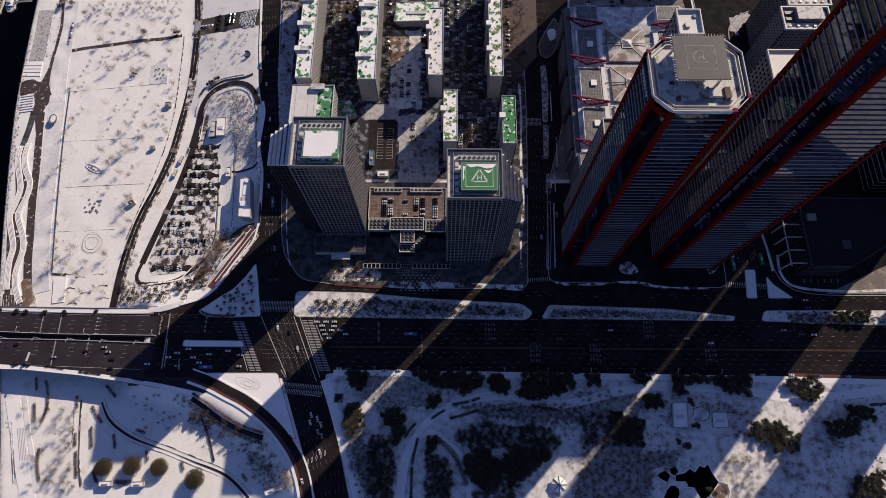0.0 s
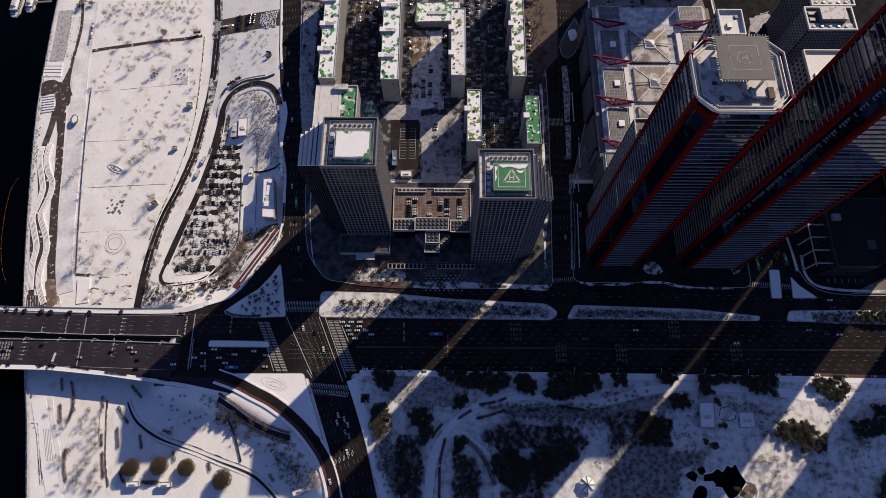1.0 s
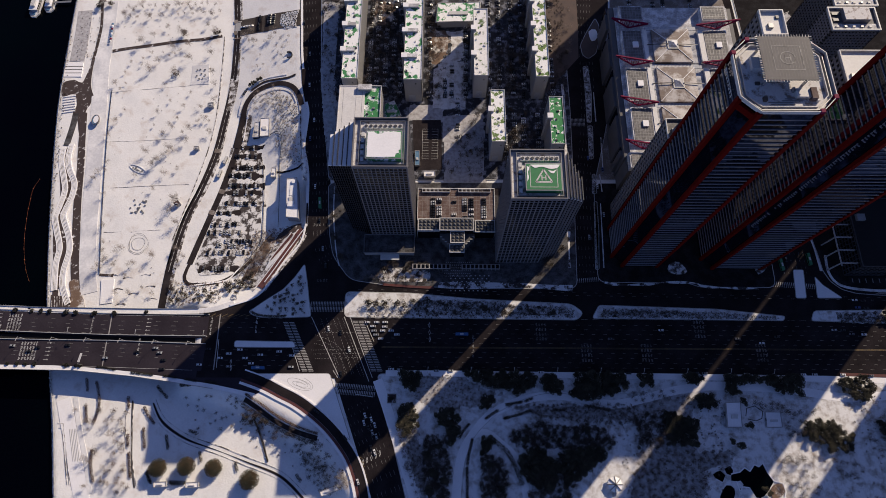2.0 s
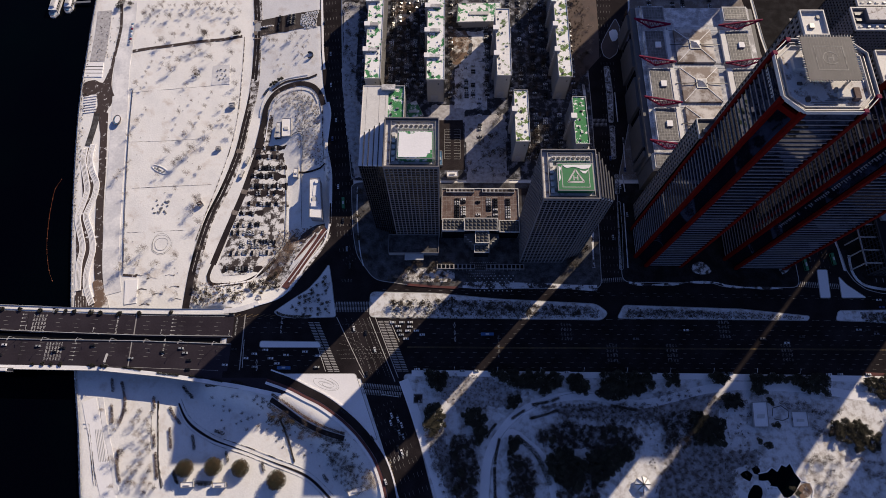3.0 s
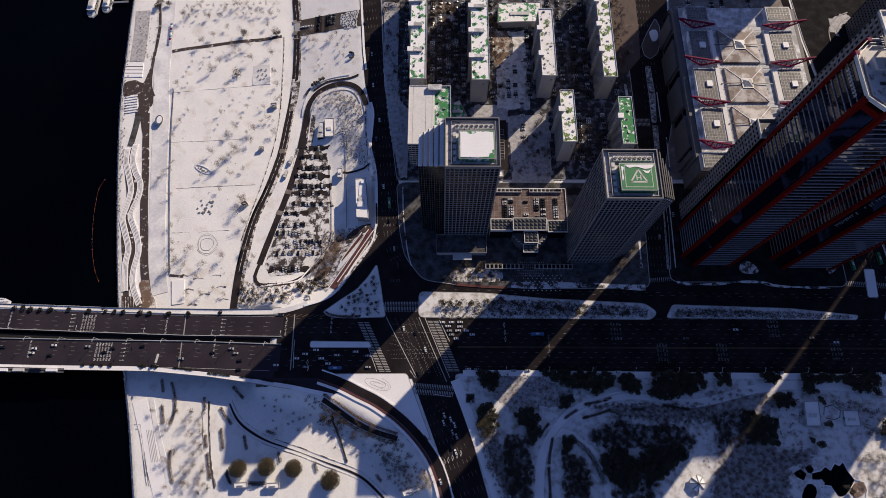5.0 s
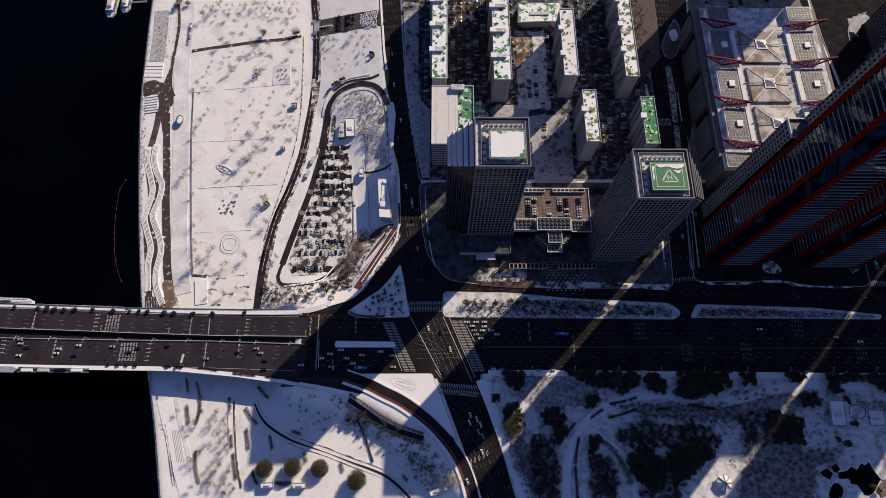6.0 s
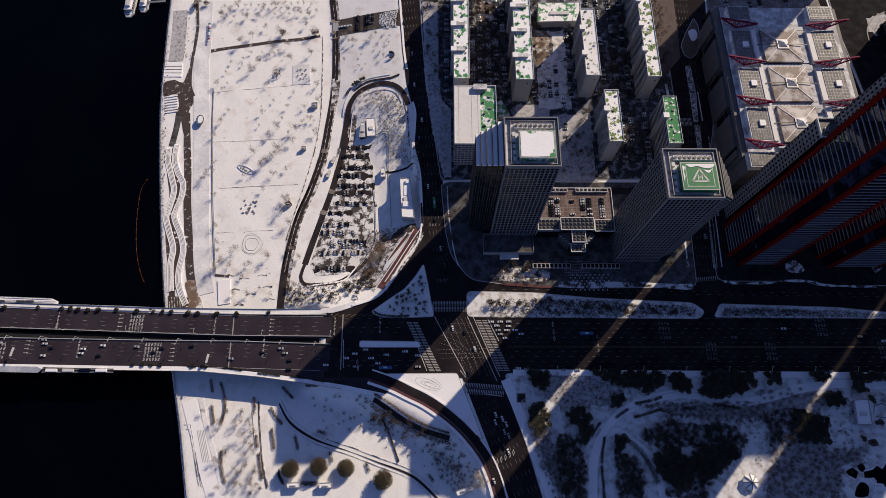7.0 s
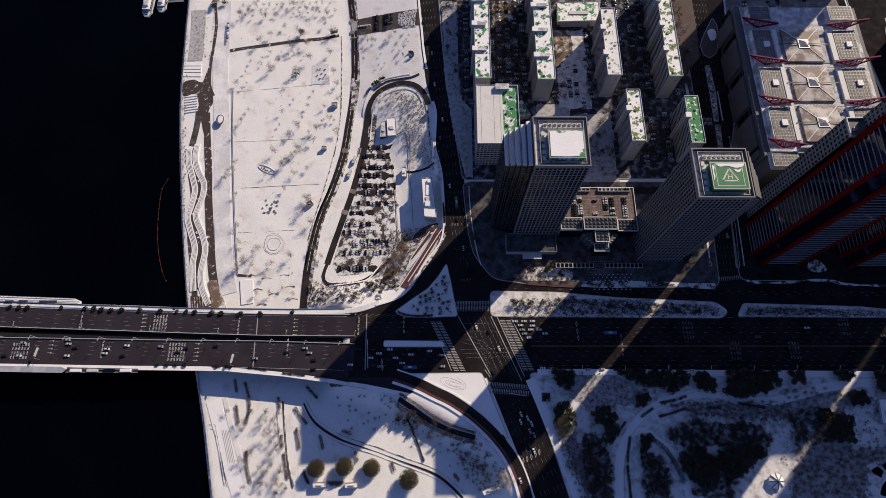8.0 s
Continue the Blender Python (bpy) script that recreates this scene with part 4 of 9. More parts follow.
def podium():
    t = base("podium", (-71, 170, 0), "low podium between the towers with a terracotta roof car park", "building")
    part("wall", boxes((0, 24, 0, 70, 66, 16)), CONCRETE, t)
    part("roof_deck", boxes((0.5, 35, 16, 69.5, 65.5, 16.3)), BRICK_DECK, t, "terracotta-paved roof car park")
    bm = BM()
    for k in range(1, 17):
        box(bm, 0.5 + 4.05 * k, 35.2, 16.3, 0.62 + 4.05 * k, 65.4, 16.312)
    for k in range(1, 8):
        box(bm, 0.6, 35 + 3.8 * k, 16.3, 69.4, 35.12 + 3.8 * k, 16.316)
    part("paving_joints", bm, CONCRETE, t)
    bm = BM()
    ring(bm, 0, 34, 70, 66, 16, 17.4, 0.5)
    part("parapet", bm, PALE_PANEL, t)
    waffle(t, 1, 24.5, 20, 35.5, 12, 17, 5, 3)
    waffle(t, 20.4, 22.5, 50, 34.0, 12, 22, 8, 3)
    waffle(t, 30, 11.5, 42, 22.0, 8, 20, 3, 3)
    waffle(t, 29.3, 4, 42, 11.0, 4, 16, 3, 2)
    waffle(t, 52, 23.0, 69.5, 34.0, 12, 17, 5, 3)
    for k in range(4):
        z = 15 - 0.4 * k
        for x0, x1 in ((42.4 + 2.2 * k, 45 + 2.2 * k), (27 - 2.2 * k, 29.6 - 2.2 * k)):
            part("stepped_wall", boxes((x0, 12 + 2.4 * k, 0, x1, 22.4, z)), MALL_WALL, t)
            part("stepped_cap", boxes((x0, 12 + 2.4 * k, z, x1, 12.45 + 2.4 * k, z + 0.3)), PALE_PANEL, t)
    part("front_glass", boxes((0.5, 23.7, 0.1, 69.5, 24.0, 14)), GLASS_DARK, t)
    for x0, n in ((4, 7), (37, 8)):
        for k in range(n):
            bm = BM()
            ring(bm, x0 + 3.6 * k, 61.4, x0 + 3.7 * k + 3.4, 65, 16.3, 18.6, 0.4)
            part("roof_light", bm, PALE_PANEL, t)
    for x in (14, 19.6, 33, 42.8, 48.6, 60):
        for k in range(10):
            part("bay_line", boxes((x - 2.4, 37 + 2.5 * k, 16.3, x + 2.4, 37.15 + 2.5 * k, 16.33)), PAINT, t)
    part("entrance_canopy", boxes((-4, -8, 5, 30, -3.5, 6)), CONCRETE, t)
    part("entrance_canopy", boxes((40, -8, 5, 74, -3.5, 6)), CONCRETE, t)
    for x0 in (-4, 40):
        for k in range(9):
            part("canopy_light", boxes((x0 + 1 + 3.7 * k, -7.5, 6, x0 + 3.6 + 3.7 * k, -4.0, 6.15)), GLASS_DARK, t)
            part("canopy_post", boxes((x0 + 0.6 + 3.7 * k, -7.9, 0, x0 + 1.0 + 3.7 * k, -7.5, 5)), METAL, t)
    r = random.Random(8)
    for i in range(9):
        for k in range(6):
            part("bollard", boxes((32 + 4.0 * i - 2.0 * (k % 2), -13 - 2.8 * k, 0.1, 33.0 + 4.0 * i - 2.0 * (k % 2), -12 - 2.8 * k, 0.6)), PALE_PANEL, t)
    return t


podium()


def fish_truss(parent, a, b, drop):
    """A crimson lattice truss from a to b, its lower chord hanging down to the middle."""
    a, b = Vector(a), Vector(b)
    t = part("roof_truss", beam_mesh(a, b, 1.2), RED_TRUSS, parent, "crimson steel roof truss")
    low = a.lerp(b, 0.5) - Vector((0, 2.0, drop))
    n = 8
    chord = [a.lerp(low, k / 4) for k in range(5)] + [low.lerp(b, k / 4) for k in range(1, 5)]
    for p, q in zip(chord, chord[1:]):
        part("chord", beam_mesh(p, q, 1.1), RED_TRUSS, t)
    for k in range(1, n):
        part("strut", beam_mesh(a.lerp(b, k / n), chord[k], 0.5), RED_TRUSS, t)
        if k < n - 1:
            part("strut", beam_mesh(a.lerp(b, k / n), chord[k + 1], 0.35), RED_TRUSS, t)


def beam_mesh(a, b, w):
    bm = BM()
    beam(bm, a, b, w)
    return bm


def grid_roof(parent, x0, y0, x1, y1, z, white_at):
    """A roof-garden block: grey deck under a pale steel grid, with one white skylight."""
    b = part("roof_block", boxes((x0, y0, 30, x1, y1, z)), ROOF_GREY, parent, "grey roof block under a pale grid")
    part("deck", boxes((x0 + 1.2, y0 + 1.2, z, x1 - 1.2, y1 - 1.2, z + 0.3)), PANEL_DARK, b)
    nx, ny = 7, max(4, int((y1 - y0) / 3.4))
    for i in range(nx + 1):
        x = x0 + 1.5 + (x1 - x0 - 3) * i / nx
        part("grid_bar", boxes((x - 0.09, y0 + 1.4, z + 0.3, x + 0.09, y1 - 1.4, z + 0.4)), METAL, b)
    for k in range(ny + 1):
        y = y0 + 1.5 + (y1 - y0 - 3) * k / ny
        part("grid_bar", boxes((x0 + 1.4, y - 0.09, z + 0.31, x1 - 1.4, y + 0.09, z + 0.38)), METAL, b)
    if white_at:
        cx, cy = (x0 + x1) / 2 + 2, (y0 + y1) / 2
        part("roof_light", boxes((cx - 2.6, cy - 3, z + 0.3, cx + 2.6, cy + 3, z + 1.8)), SNOW_CLEAN, b)


def mall():
    t = base("department_store", (0, 0, 0), "department store with white roof panels, grid skylights and crimson trusses", "building")
    part("wall", boxes((115, 258, 0, 236, 426, 35.5)), MALL_WALL, t)
    for y0, y1 in ((262, 268), (272, 305), (315, 348), (360, 392), (404, 422)):
        part("wall_bay", boxes((112.5, y0, 0, 115, y1, 31)), MALL_WALL, t)
        part("bay_window", boxes((114.2, y1 + 0.6, 4, 115.1, y1 + 8.4, 30)), GLASS_BLUE, t)
    part("wall", boxes((121, 262, 35.5, 230, 424, 36)), PALE_PANEL, t)
    part("roof", boxes((120, 261, 36, 231, 425, 37.5)), ROOF_GREY, t)
    for y0, y1 in ((270, 308), (313, 351), (357, 395)):
        cx, cy = 170, (y0 + y1) / 2
        bm = BM()
        lo = [bm.verts.new(v) for v in ((152, y0, 37.5), (188, y0, 37.5), (188, y1, 37.5), (152, y1, 37.5))]
        mid = [bm.verts.new(v) for v in ((152, y0, 42.1), (188, y0, 42.1), (188, y1, 42.1), (152, y1, 42.1))]
        top = [bm.verts.new(v) for v in ((cx - 4.6, cy - 4.6, 43.4), (cx + 4.6, cy - 4.6, 43.4), (cx + 4.6, cy + 4.6, 43.4), (cx - 4.6, cy + 4.6, 43.4))]
        for k in range(4):
            bm.faces.new((lo[k], lo[(k + 1) % 4], mid[(k + 1) % 4], mid[k])), bm.faces.new((mid[k], mid[(k + 1) % 4], top[(k + 1) % 4], top[k]))
        bm.faces.new(top)
        p = part("roof_panel", bm, PANEL_STAINED, t, "hipped white roof panel with a pyramid skylight")
        for u, v in ((-1, -1), (1, -1), (-1, 1), (1, 1)):
            part("seam", beam_mesh(Vector((cx + u * 17.6, cy + v * ((y1 - y0) / 2 - 0.4), 42.2)), Vector((cx + u * 4.6, cy + v * 4.6, 43.5)), 0.5), SNOW_CLEAN, p)
        for u in (-1, 1):
            part("tie_rod", beam_mesh(Vector((cx + u * 24, cy, 43.0)), Vector((cx + u * 4.4, cy, 44.6)), 0.55), DARK_METAL, p)
        part("skylight_kerb", boxes((cx - 5.2, cy - 5.2, 43.0, cx + 5.2, cy + 5.2, 44.0)), METAL, p)
        for q in range(4):
            a, c = q * math.pi / 2 + math.pi / 4, (q + 1) * math.pi / 2 + math.pi / 4
            bm = BM()
            v = [bm.verts.new(w) for w in ((cx + 6.0 * math.cos(a), cy + 6.0 * math.sin(a), 44.0), (cx + 6.0 * math.cos(c), cy + 6.0 * math.sin(c), 44.0), (cx, cy, 46.6))]
            bm.faces.new(v)
            part("skylight_pane", bm, ROOF_GREY, p)
        grid_roof(t, 123, y0 + 1, 143, y1 - 1, 42, True)
        part("side_panel", boxes((143, y0 + 1, 37.5, 147, y1 - 1, 42.6)), ROOF_WHITE, t)
        grid_roof(t, 201, y0 + 1, 224, y1 - 1, 42, True)
        part("side_panel", boxes((196.5, y0 + 1, 37.5, 201, y1 - 1, 42.6)), ROOF_WHITE, t)
        for x0, x1 in ((147, 152), (188, 196)):
            part("gutter_bed", boxes((x0, y0, 37.5, x1, y1, 40.0)), BLUE_GREY, t)
            for k in range(int((y1 - y0) / 1.3)):
                part("gutter_rib", boxes((x0, y0 + 1.3 * k, 40.0, x1, y0 + 1.3 * k + 0.6, 40.14)), ROOF_GREY, t)
    for y in (308.5, 351.5, 395.5, 265):
        part("gutter_bed", boxes((147, y, 37.5, 196, y + 4.2, 40.0)), BLUE_GREY, t)
        for k in range(28):
            part("gutter_rib", boxes((152 + 1.3 * k, y, 40.0, 152.6 + 1.3 * k, y + 4.2, 40.14)), PALE_PANEL, t)
    grid_roof(t, 123, 404, 145, 421, 44, False)
    grid_roof(t, 202, 404, 226, 421, 44, False)
    part("wall", boxes((116, 243.5, 0, 143, 257.9, 36)), MALL_WALL, t)
    part("wall", boxes((117, 244.5, 36, 142, 260.5, 40)), PALE_PANEL, t)
    grid_roof(t, 117.5, 245, 141.5, 260, 42, False)
    for y in (269, 314, 358.5, 402):
        fish_truss(t, (113, y, 49), (148, y - 5, 47), 7)
        if y > 300:
            fish_truss(t, (236, y - 1, 49), (194, y - 6, 47), 7)
    return t


mall()


def gridded_block(place, sx, sy, H, wall, roof, label):
    """A block with a deep window grid, a rim round its sunken roof and a snowy penthouse."""
    t = base("hotel_block", (*place, 0), label, "building", "gridded blocks")
    part("glass_wall", boxes((0.6, 0.6, 0, sx - 0.6, sy - 0.6, H)), GLASS_DARK, t)
    bm = BM()
    for along_x, org, L, d in ((True, (0, 0.6), sx, -0.6), (False, (0.6, 0), sy, -0.6), (True, (0, sy - 0.6), sx, 0.6), (False, (sx - 0.6, 0), sy, 0.6)):
        facade(bm, org, along_x, L, 0, H, int(L / 3.1), int(H / 3.7), 1.3, 1.9, d)
    part("facade_grid", bm, wall, t)
    part("roof", boxes((0, 0, H, sx, sy, H + 0.5)), roof, t)
    bm = BM()
    ring(bm, 0, 0, sx, sy, H, H + 2.5, 1.2)
    part("parapet", bm, PALE_PANEL, t)
    part("lower_deck", boxes((2, 2, H + 0.5, sx - 2, sy * 0.3, H + 1.1)), ROOF_GREY, t)
    part("penthouse", boxes((sx * 0.28, sy * 0.36, H + 0.5, sx * 0.8, sy * 0.86, H + 5.0)), GRANITE, t)
    part("penthouse_roof", boxes((sx * 0.28 - 0.3, sy * 0.36 - 0.3, H + 5.0, sx * 0.8 + 0.3, sy * 0.86 + 0.3, H + 5.5)), DIRTY_ROOF, t)
    for k in range(5):
        part("roof_unit", boxes((4 + sx * 0.17 * k, 3.2, H + 1.1, 6.4 + sx * 0.17 * k, 5.0, H + 2.3)), METAL if k % 2 else PALE_PANEL, t)
    for y in (sy * 0.4, sy * 0.66):
        part("roof_unit", boxes((3, y, H + 0.5, sx * 0.2, y + 3, H + 2.0)), DARK_METAL, t)


gridded_block((305, 371), 44, 26, 68, GRANITE, PANEL_DARK, "pale gridded hotel block with a white-rimmed sunken roof")
gridded_block((313, 398.5), 40, 40, 68, CONCRETE_DARK, FLAT_DEEP, "darker gridded block with a snowy green roof")


def corner_block():
    t = base("low_office_block", (298, 158, 0), "dark low office block with a pergola frame", "building")
    plan = [(14, 2), (48, 2), (112, 38), (112, 66), (14, 66)]
    part("glass_wall", flat(plan, 0, 24), GLASS_DARK, t)
    bm = BM()
    facade(bm, (14, 2), True, 48 - 14, 0, 24, int((48 - 14) / 4.3), 6, 0.7, 1.2, -0.5)
    facade(bm, (14, 2), False, 64, 0, 24, 16, 6, 0.7, 1.2, -0.5)
    part("facade_grid", bm, DARK_METAL, t)
    part("roof", flat(plan, 24, 25), DARK_ROOF, t)
    bm = BM()
    for p, q in zip(plan, plan[1:] + plan[:1]):
        beam(bm, (*p, 25.5), (*q, 25.5), 0.5, 1.2)
    part("parapet", bm, DARK_METAL, t)
    for k in range(5):
        part("pergola_beam", boxes((0, 6 + 12 * k, 20, 14, 7 + 12 * k, 21)), CONCRETE, t)
    part("pergola_beam", boxes((-0.8, 4, 20, 0, 58, 21.0)), CONCRETE, t)
    for k in range(5):
        part("pergola_post", boxes((-0.8, 6 + 12 * k, 0, 0.1, 7 + 12 * k, 20)), CONCRETE, t)
    part("plant_room", boxes((18, 44, 25, 25, 50, 28)), METAL, t)
    part("skylight", boxes((44, 18, 25, 51, 26, 26.2)), DARK_METAL, t)
    for k in range(6):
        part("ramp_line", boxes((20 + 6 * k, -5.0, 0.16, 20.4 + 6 * k, -1.2, 0.6)), CONCRETE, t)


corner_block()


def far_tower(x, y, side, h):
    """A plain glass tower beyond the view, whose shade falls over the park."""
    t = base("office_tower", (x, y, 0), "plain dark glass office tower beyond the avenue", "tower")
    part("glass_wall", boxes((-side / 2, -side / 2, 0, side / 2, side / 2, h)), GLASS_BLUE, t)
    for k in range(1, 40):
        part("floor_band", boxes((-side / 2 - 0.2, -side / 2 - 0.2, h * k / 40, side / 2 + 0.2, side / 2 + 0.2, h * k / 40 + 0.8)), BAND, t)
    part("roof", boxes((-side / 2, -side / 2, h, side / 2, side / 2, h + 1)), ROOF_GREY, t)


far_tower(411, 355, 29, 258)
far_tower(288, 578, 61, 190)
far_tower(415.4, 268, 55.5, 250)
far_tower(487.5, 199, 39, 246)
# ---- riverside park ----
def bed(name, pts, material, label, category="ground", lift=0.2, rough=2.0):
    """Loose ground cover inside an outline: a low mound that runs out raggedly into the ground round it."""
    xs, ys, cell = [p[0] for p in pts], [p[1] for p in pts], 1.6
    nx, ny = int((max(xs) - min(xs) + 8) / cell) + 1, int((max(ys) - min(ys) + 8) / cell) + 1
    verts, deep = [], []
    for j in range(ny):
        for i in range(nx):
            x, y = min(xs) - 4 + i * cell, min(ys) - 4 + j * cell
            d, within = 1e9, False
            for (ax, ay), (bx, by) in zip(pts, pts[1:] + pts[:1]):
                ux, uy = bx - ax, by - ay
                t = min(max(((x - ax) * ux + (y - ay) * uy) / (ux * ux + uy * uy), 0), 1)
                d = min(d, math.hypot(x - ax - t * ux, y - ay - t * uy))
                if (ay > y) != (by > y) and x < ux * (y - ay) / uy + ax:
                    within = not within
            d = (d if within else -d) + rough * 2 * noise.noise((x * 0.2, y * 0.2, 3.1)) - rough * 0.5
            deep.append(d)
            verts.append((x, y, height(x, y) + lift + 0.05 * min(d, 0) + 0.5 * min(max(d, -3) + 1, 0)))
    faces = []
    for j in range(ny - 1):
        for i in range(nx - 1):
            q = (j * nx + i, j * nx + i + 1, (j + 1) * nx + i + 1, (j + 1) * nx + i)
            if max(deep[k] for k in q) > -2:
                faces.append(q)
    used = sorted({k for f in faces for k in f})
    index = {k: n for n, k in enumerate(used)}
    me = bpy.data.meshes.new(name)
    me.from_pydata([verts[k] for k in used], [], [tuple(index[k] for k in f) for f in faces])
    me.materials.append(material)
    return tagged(new(name, me), label, category, kind="structure")


def path(name, pts, width, material, label, category="path", lift=0.0, step=4.0, smooth=True, thick=0.35):
    bm = BM()
    ribbon(bm, curve(pts, step) if smooth else pts, width, height, thick=thick, lift=lift)
    return solid(name, bm, material, label, category, kind="structure")


def patch(name, pts, material, label, category="ground", lift=0.0, smooth=True, z=None):
    """A flat patch on the ground, as its outline runs."""
    line = curve(pts, 3.0, closed=True) if smooth else pts
    z = sum(height(*p) for p in line) / len(line) if z is None else z
    return solid(name, flat(line, z - 0.6, z + lift), material, label, category, kind="structure")


path("promenade", [(-421.2, 510.1), (-412.6, 432.4), (-409.4, 388.7), (-401.2, 333.6), (-392.5, 269.2), (-384.4, 209.4), (-377.8, 170.0), (-370.3, 142.9)], lambda s: 17 - 2 * s, PROMENADE, "wide snow-covered riverside promenade", "path", -0.05)
patch("soil_bed", [(-445.6, 369.6), (-434.0, 373.8), (-425.8, 370.4), (-420.9, 390.1), (-415.2, 360.7), (-411.0, 355.2), (-412.2, 343.0), (-414.7, 335.6), (-411.5, 307.2), (-416.4, 310.5), (-420.6, 324.2), (-427.6, 333.5), (-425.5, 342.9), (-431.5, 356.5), (-442.7, 353.7)], SOIL, "bare brown soil bank", "soil", -0.1)
path("soil_bed", [(-416.2, 333.6), (-411.1, 300.8), (-405.8, 269.2), (-401.7, 238.7), (-396.6, 209.4), (-392.5, 186.6), (-388.0, 164.5), (-381.6, 142.9), (-375.3, 121.9)], lambda s: 6.5 + 1.5 * s, SOIL, "strip of bare brown soil", "soil", -0.06)
for k in range(7):
    u = k / 6
    bm = BM()
    beam(bm, (*(-441.3, 352.4), LOW + 0.2), (*(-428.9, 354.5), LOW + 0.2), 1.1, 0.6)
    bmesh.ops.translate(bm, vec=(0.5 * k, -3.1 * k, 0), verts=bm.verts)
    solid("stair_slab", bm, SNOW_CLEAN, "snow-topped stone step slab", "steps", "step slabs", "structure")
path("soil_bed", [(-423.6, 293.1), (-422.1, 275.4), (-416.4, 258.1), (-411.2, 244.7), (-412.1, 228.0), (-413.5, 215.1), (-407.7, 200.7), (-402.1, 183.8), (-402.4, 167.2), (-399.1, 147.2)], 5.5, SOIL, "strip of soil between curved steps", "soil", 0.06)
path("soil_bed", [(-428.3, 291.1), (-424.0, 269.2), (-416.8, 241.7), (-417.4, 223.9), (-413.6, 197.9), (-407.0, 169.9), (-400.3, 137.6)], 5.0, SOIL, "strip of soil between curved steps", "soil", -0.1)
path("footpath", [(-426.0, 474.3), (-420.7, 443.6), (-419.9, 413.9), (-420.3, 394.4), (-417.9, 367.6), (-411.9, 353.9)], 3.0, SOIL, "narrow brown footpath", "path", -0.02)
path("paved_terrace", [(-442.5, 464.1), (-439.3, 432.3), (-437.3, 397.2)], 15.5, TRAMPLED, "snow-dusted paved terrace by the water", "terrace", -0.04)
for k in range(4):
    y = 114 + 8.2 * k
    patch("terrace_slab", [p for p in ((-448.2, 395.0), (-429.9, 395.1), (-429.2, 390.1), (-447.5, 390.0))] if k == 0 else
          [(q[0] + 0.3 * k, q[1] - 4.15 * k) for q in ((-448.2, 395.0), (-429.9, 395.1), (-429.2, 390.1), (-447.5, 390.0))], SNOW_CLEAN, "snow-covered terrace slab", "terrace", 0.25, False)


for x, y, turn in ((-273.1, 290.3, -8), (-263.0, 245.6, -13), (-269.4, 223.5, -14), (-273.5, 449.2, 4), (-272.1, 434.1, 4)):
    bm = BM()
    turned_box(bm, pose(x, y, height(x, y) - 0.2, 0, 0, turn), 6.0, 4.6, 0.36)
    solid("speed_table", bm, PAVING_WARM, "tan paved speed table across a park road", "road", "speed tables", "structure")


def play_frame(x, y):
    """A small climbing frame of posts, bars and a deck."""
    f = base("climbing_frame", (x, y, LOW), "dark climbing frame on a snowy play area", "play equipment")
    post = finish(boxes((-0.15, -0.15, 0, 0.15, 0.15, 3.0)), "post", DARK_METAL)
    for a, b in ((-4, -3), (0, -4), (4, -2), (3, 3), (-1, 5), (-4, 2)):
        part("post", post, None, f).location = (a, b, 0)
    for a, b in (((-4, -3), (0, -4)), ((0, -4), (4, -2)), ((4, -2), (3, 3)), ((3, 3), (-1, 5)), ((-1, 5), (-4, 2)), ((0, -4), (3, 3))):
        bm = BM()
        beam(bm, (*a, 2.9), (*b, 2.9), 0.4, 0.25)
        part("bar", bm, DARK_METAL, f)
    part("deck", boxes((-2.4, -1.4, 1.8, 0.2, 1.4, 2.1)), BARK, f)
    part("slide", boxes((0.2, -0.5, 1.2, 3.2, 0.5, 1.5)), BARK, f)


def ring_sculpture():
    """A half ring of dark steel standing in the snow."""
    x, y = -209.4, 397.0
    q = base("ring_sculpture", (x, y, height(x, y)), "dark curved steel windbreak standing in snow", "sculpture")
    for k in range(10):
        a, b = -2.0 + 0.42 * k, -2.0 + 0.42 * (k + 1)
        bm = BM()
        beam(bm, (3.6 * math.cos(a), 3.6 * math.sin(a), 1.1), (3.6 * math.cos(b), 3.6 * math.sin(b), 1.1), 0.7, 2.2)
        part("panel", bm, DARK_METAL, q)


def wavy_steps(pts):
    s = base("curved_steps", (0, 0, 0), "long curving snow-covered terrace steps", "steps", "curved steps", "structure")
    for k in range(5):
        bm = BM()
        ribbon(bm, curve(pts, 2.0), 0.95 if k in (0, 4) else 0.55, height, thick=0.9, lift=0.2 + 0.15 * k, offset=(k - 2) * 1.2)
        part("step", bm, SNOW_CLEAN, s)


wavy_steps([(-427.5, 293.0), (-426.5, 278.5), (-419.9, 259.9), (-415.7, 245.9), (-417.1, 229.2), (-418.7, 218.0), (-414.1, 204.7), (-407.3, 186.6), (-407.0, 169.9), (-402.9, 145.0)])
wavy_steps([(-420.3, 297.5), (-420.3, 281.7), (-415.5, 267.3), (-408.1, 253.8), (-407.6, 238.7), (-410.3, 226.8), (-410.6, 217.5), (-401.6, 199.0), (-397.4, 183.8), (-398.4, 164.4), (-395.8, 149.3), (-387.3, 132.4)])
path("stair_flight", [(-424.2, 333.5), (-424.1, 317.0), (-425.6, 295.6)], 6.0, PAVING, "snowy stone stair flight", "steps", 0.05)
path("footpath", [(-402.0, 410.4), (-388.6, 413.4), (-359.0, 418.6), (-329.3, 423.9), (-308.3, 426.2), (-287.4, 430.8)], 3.6, SOIL, "trodden brown cross path", "path", 0.0)
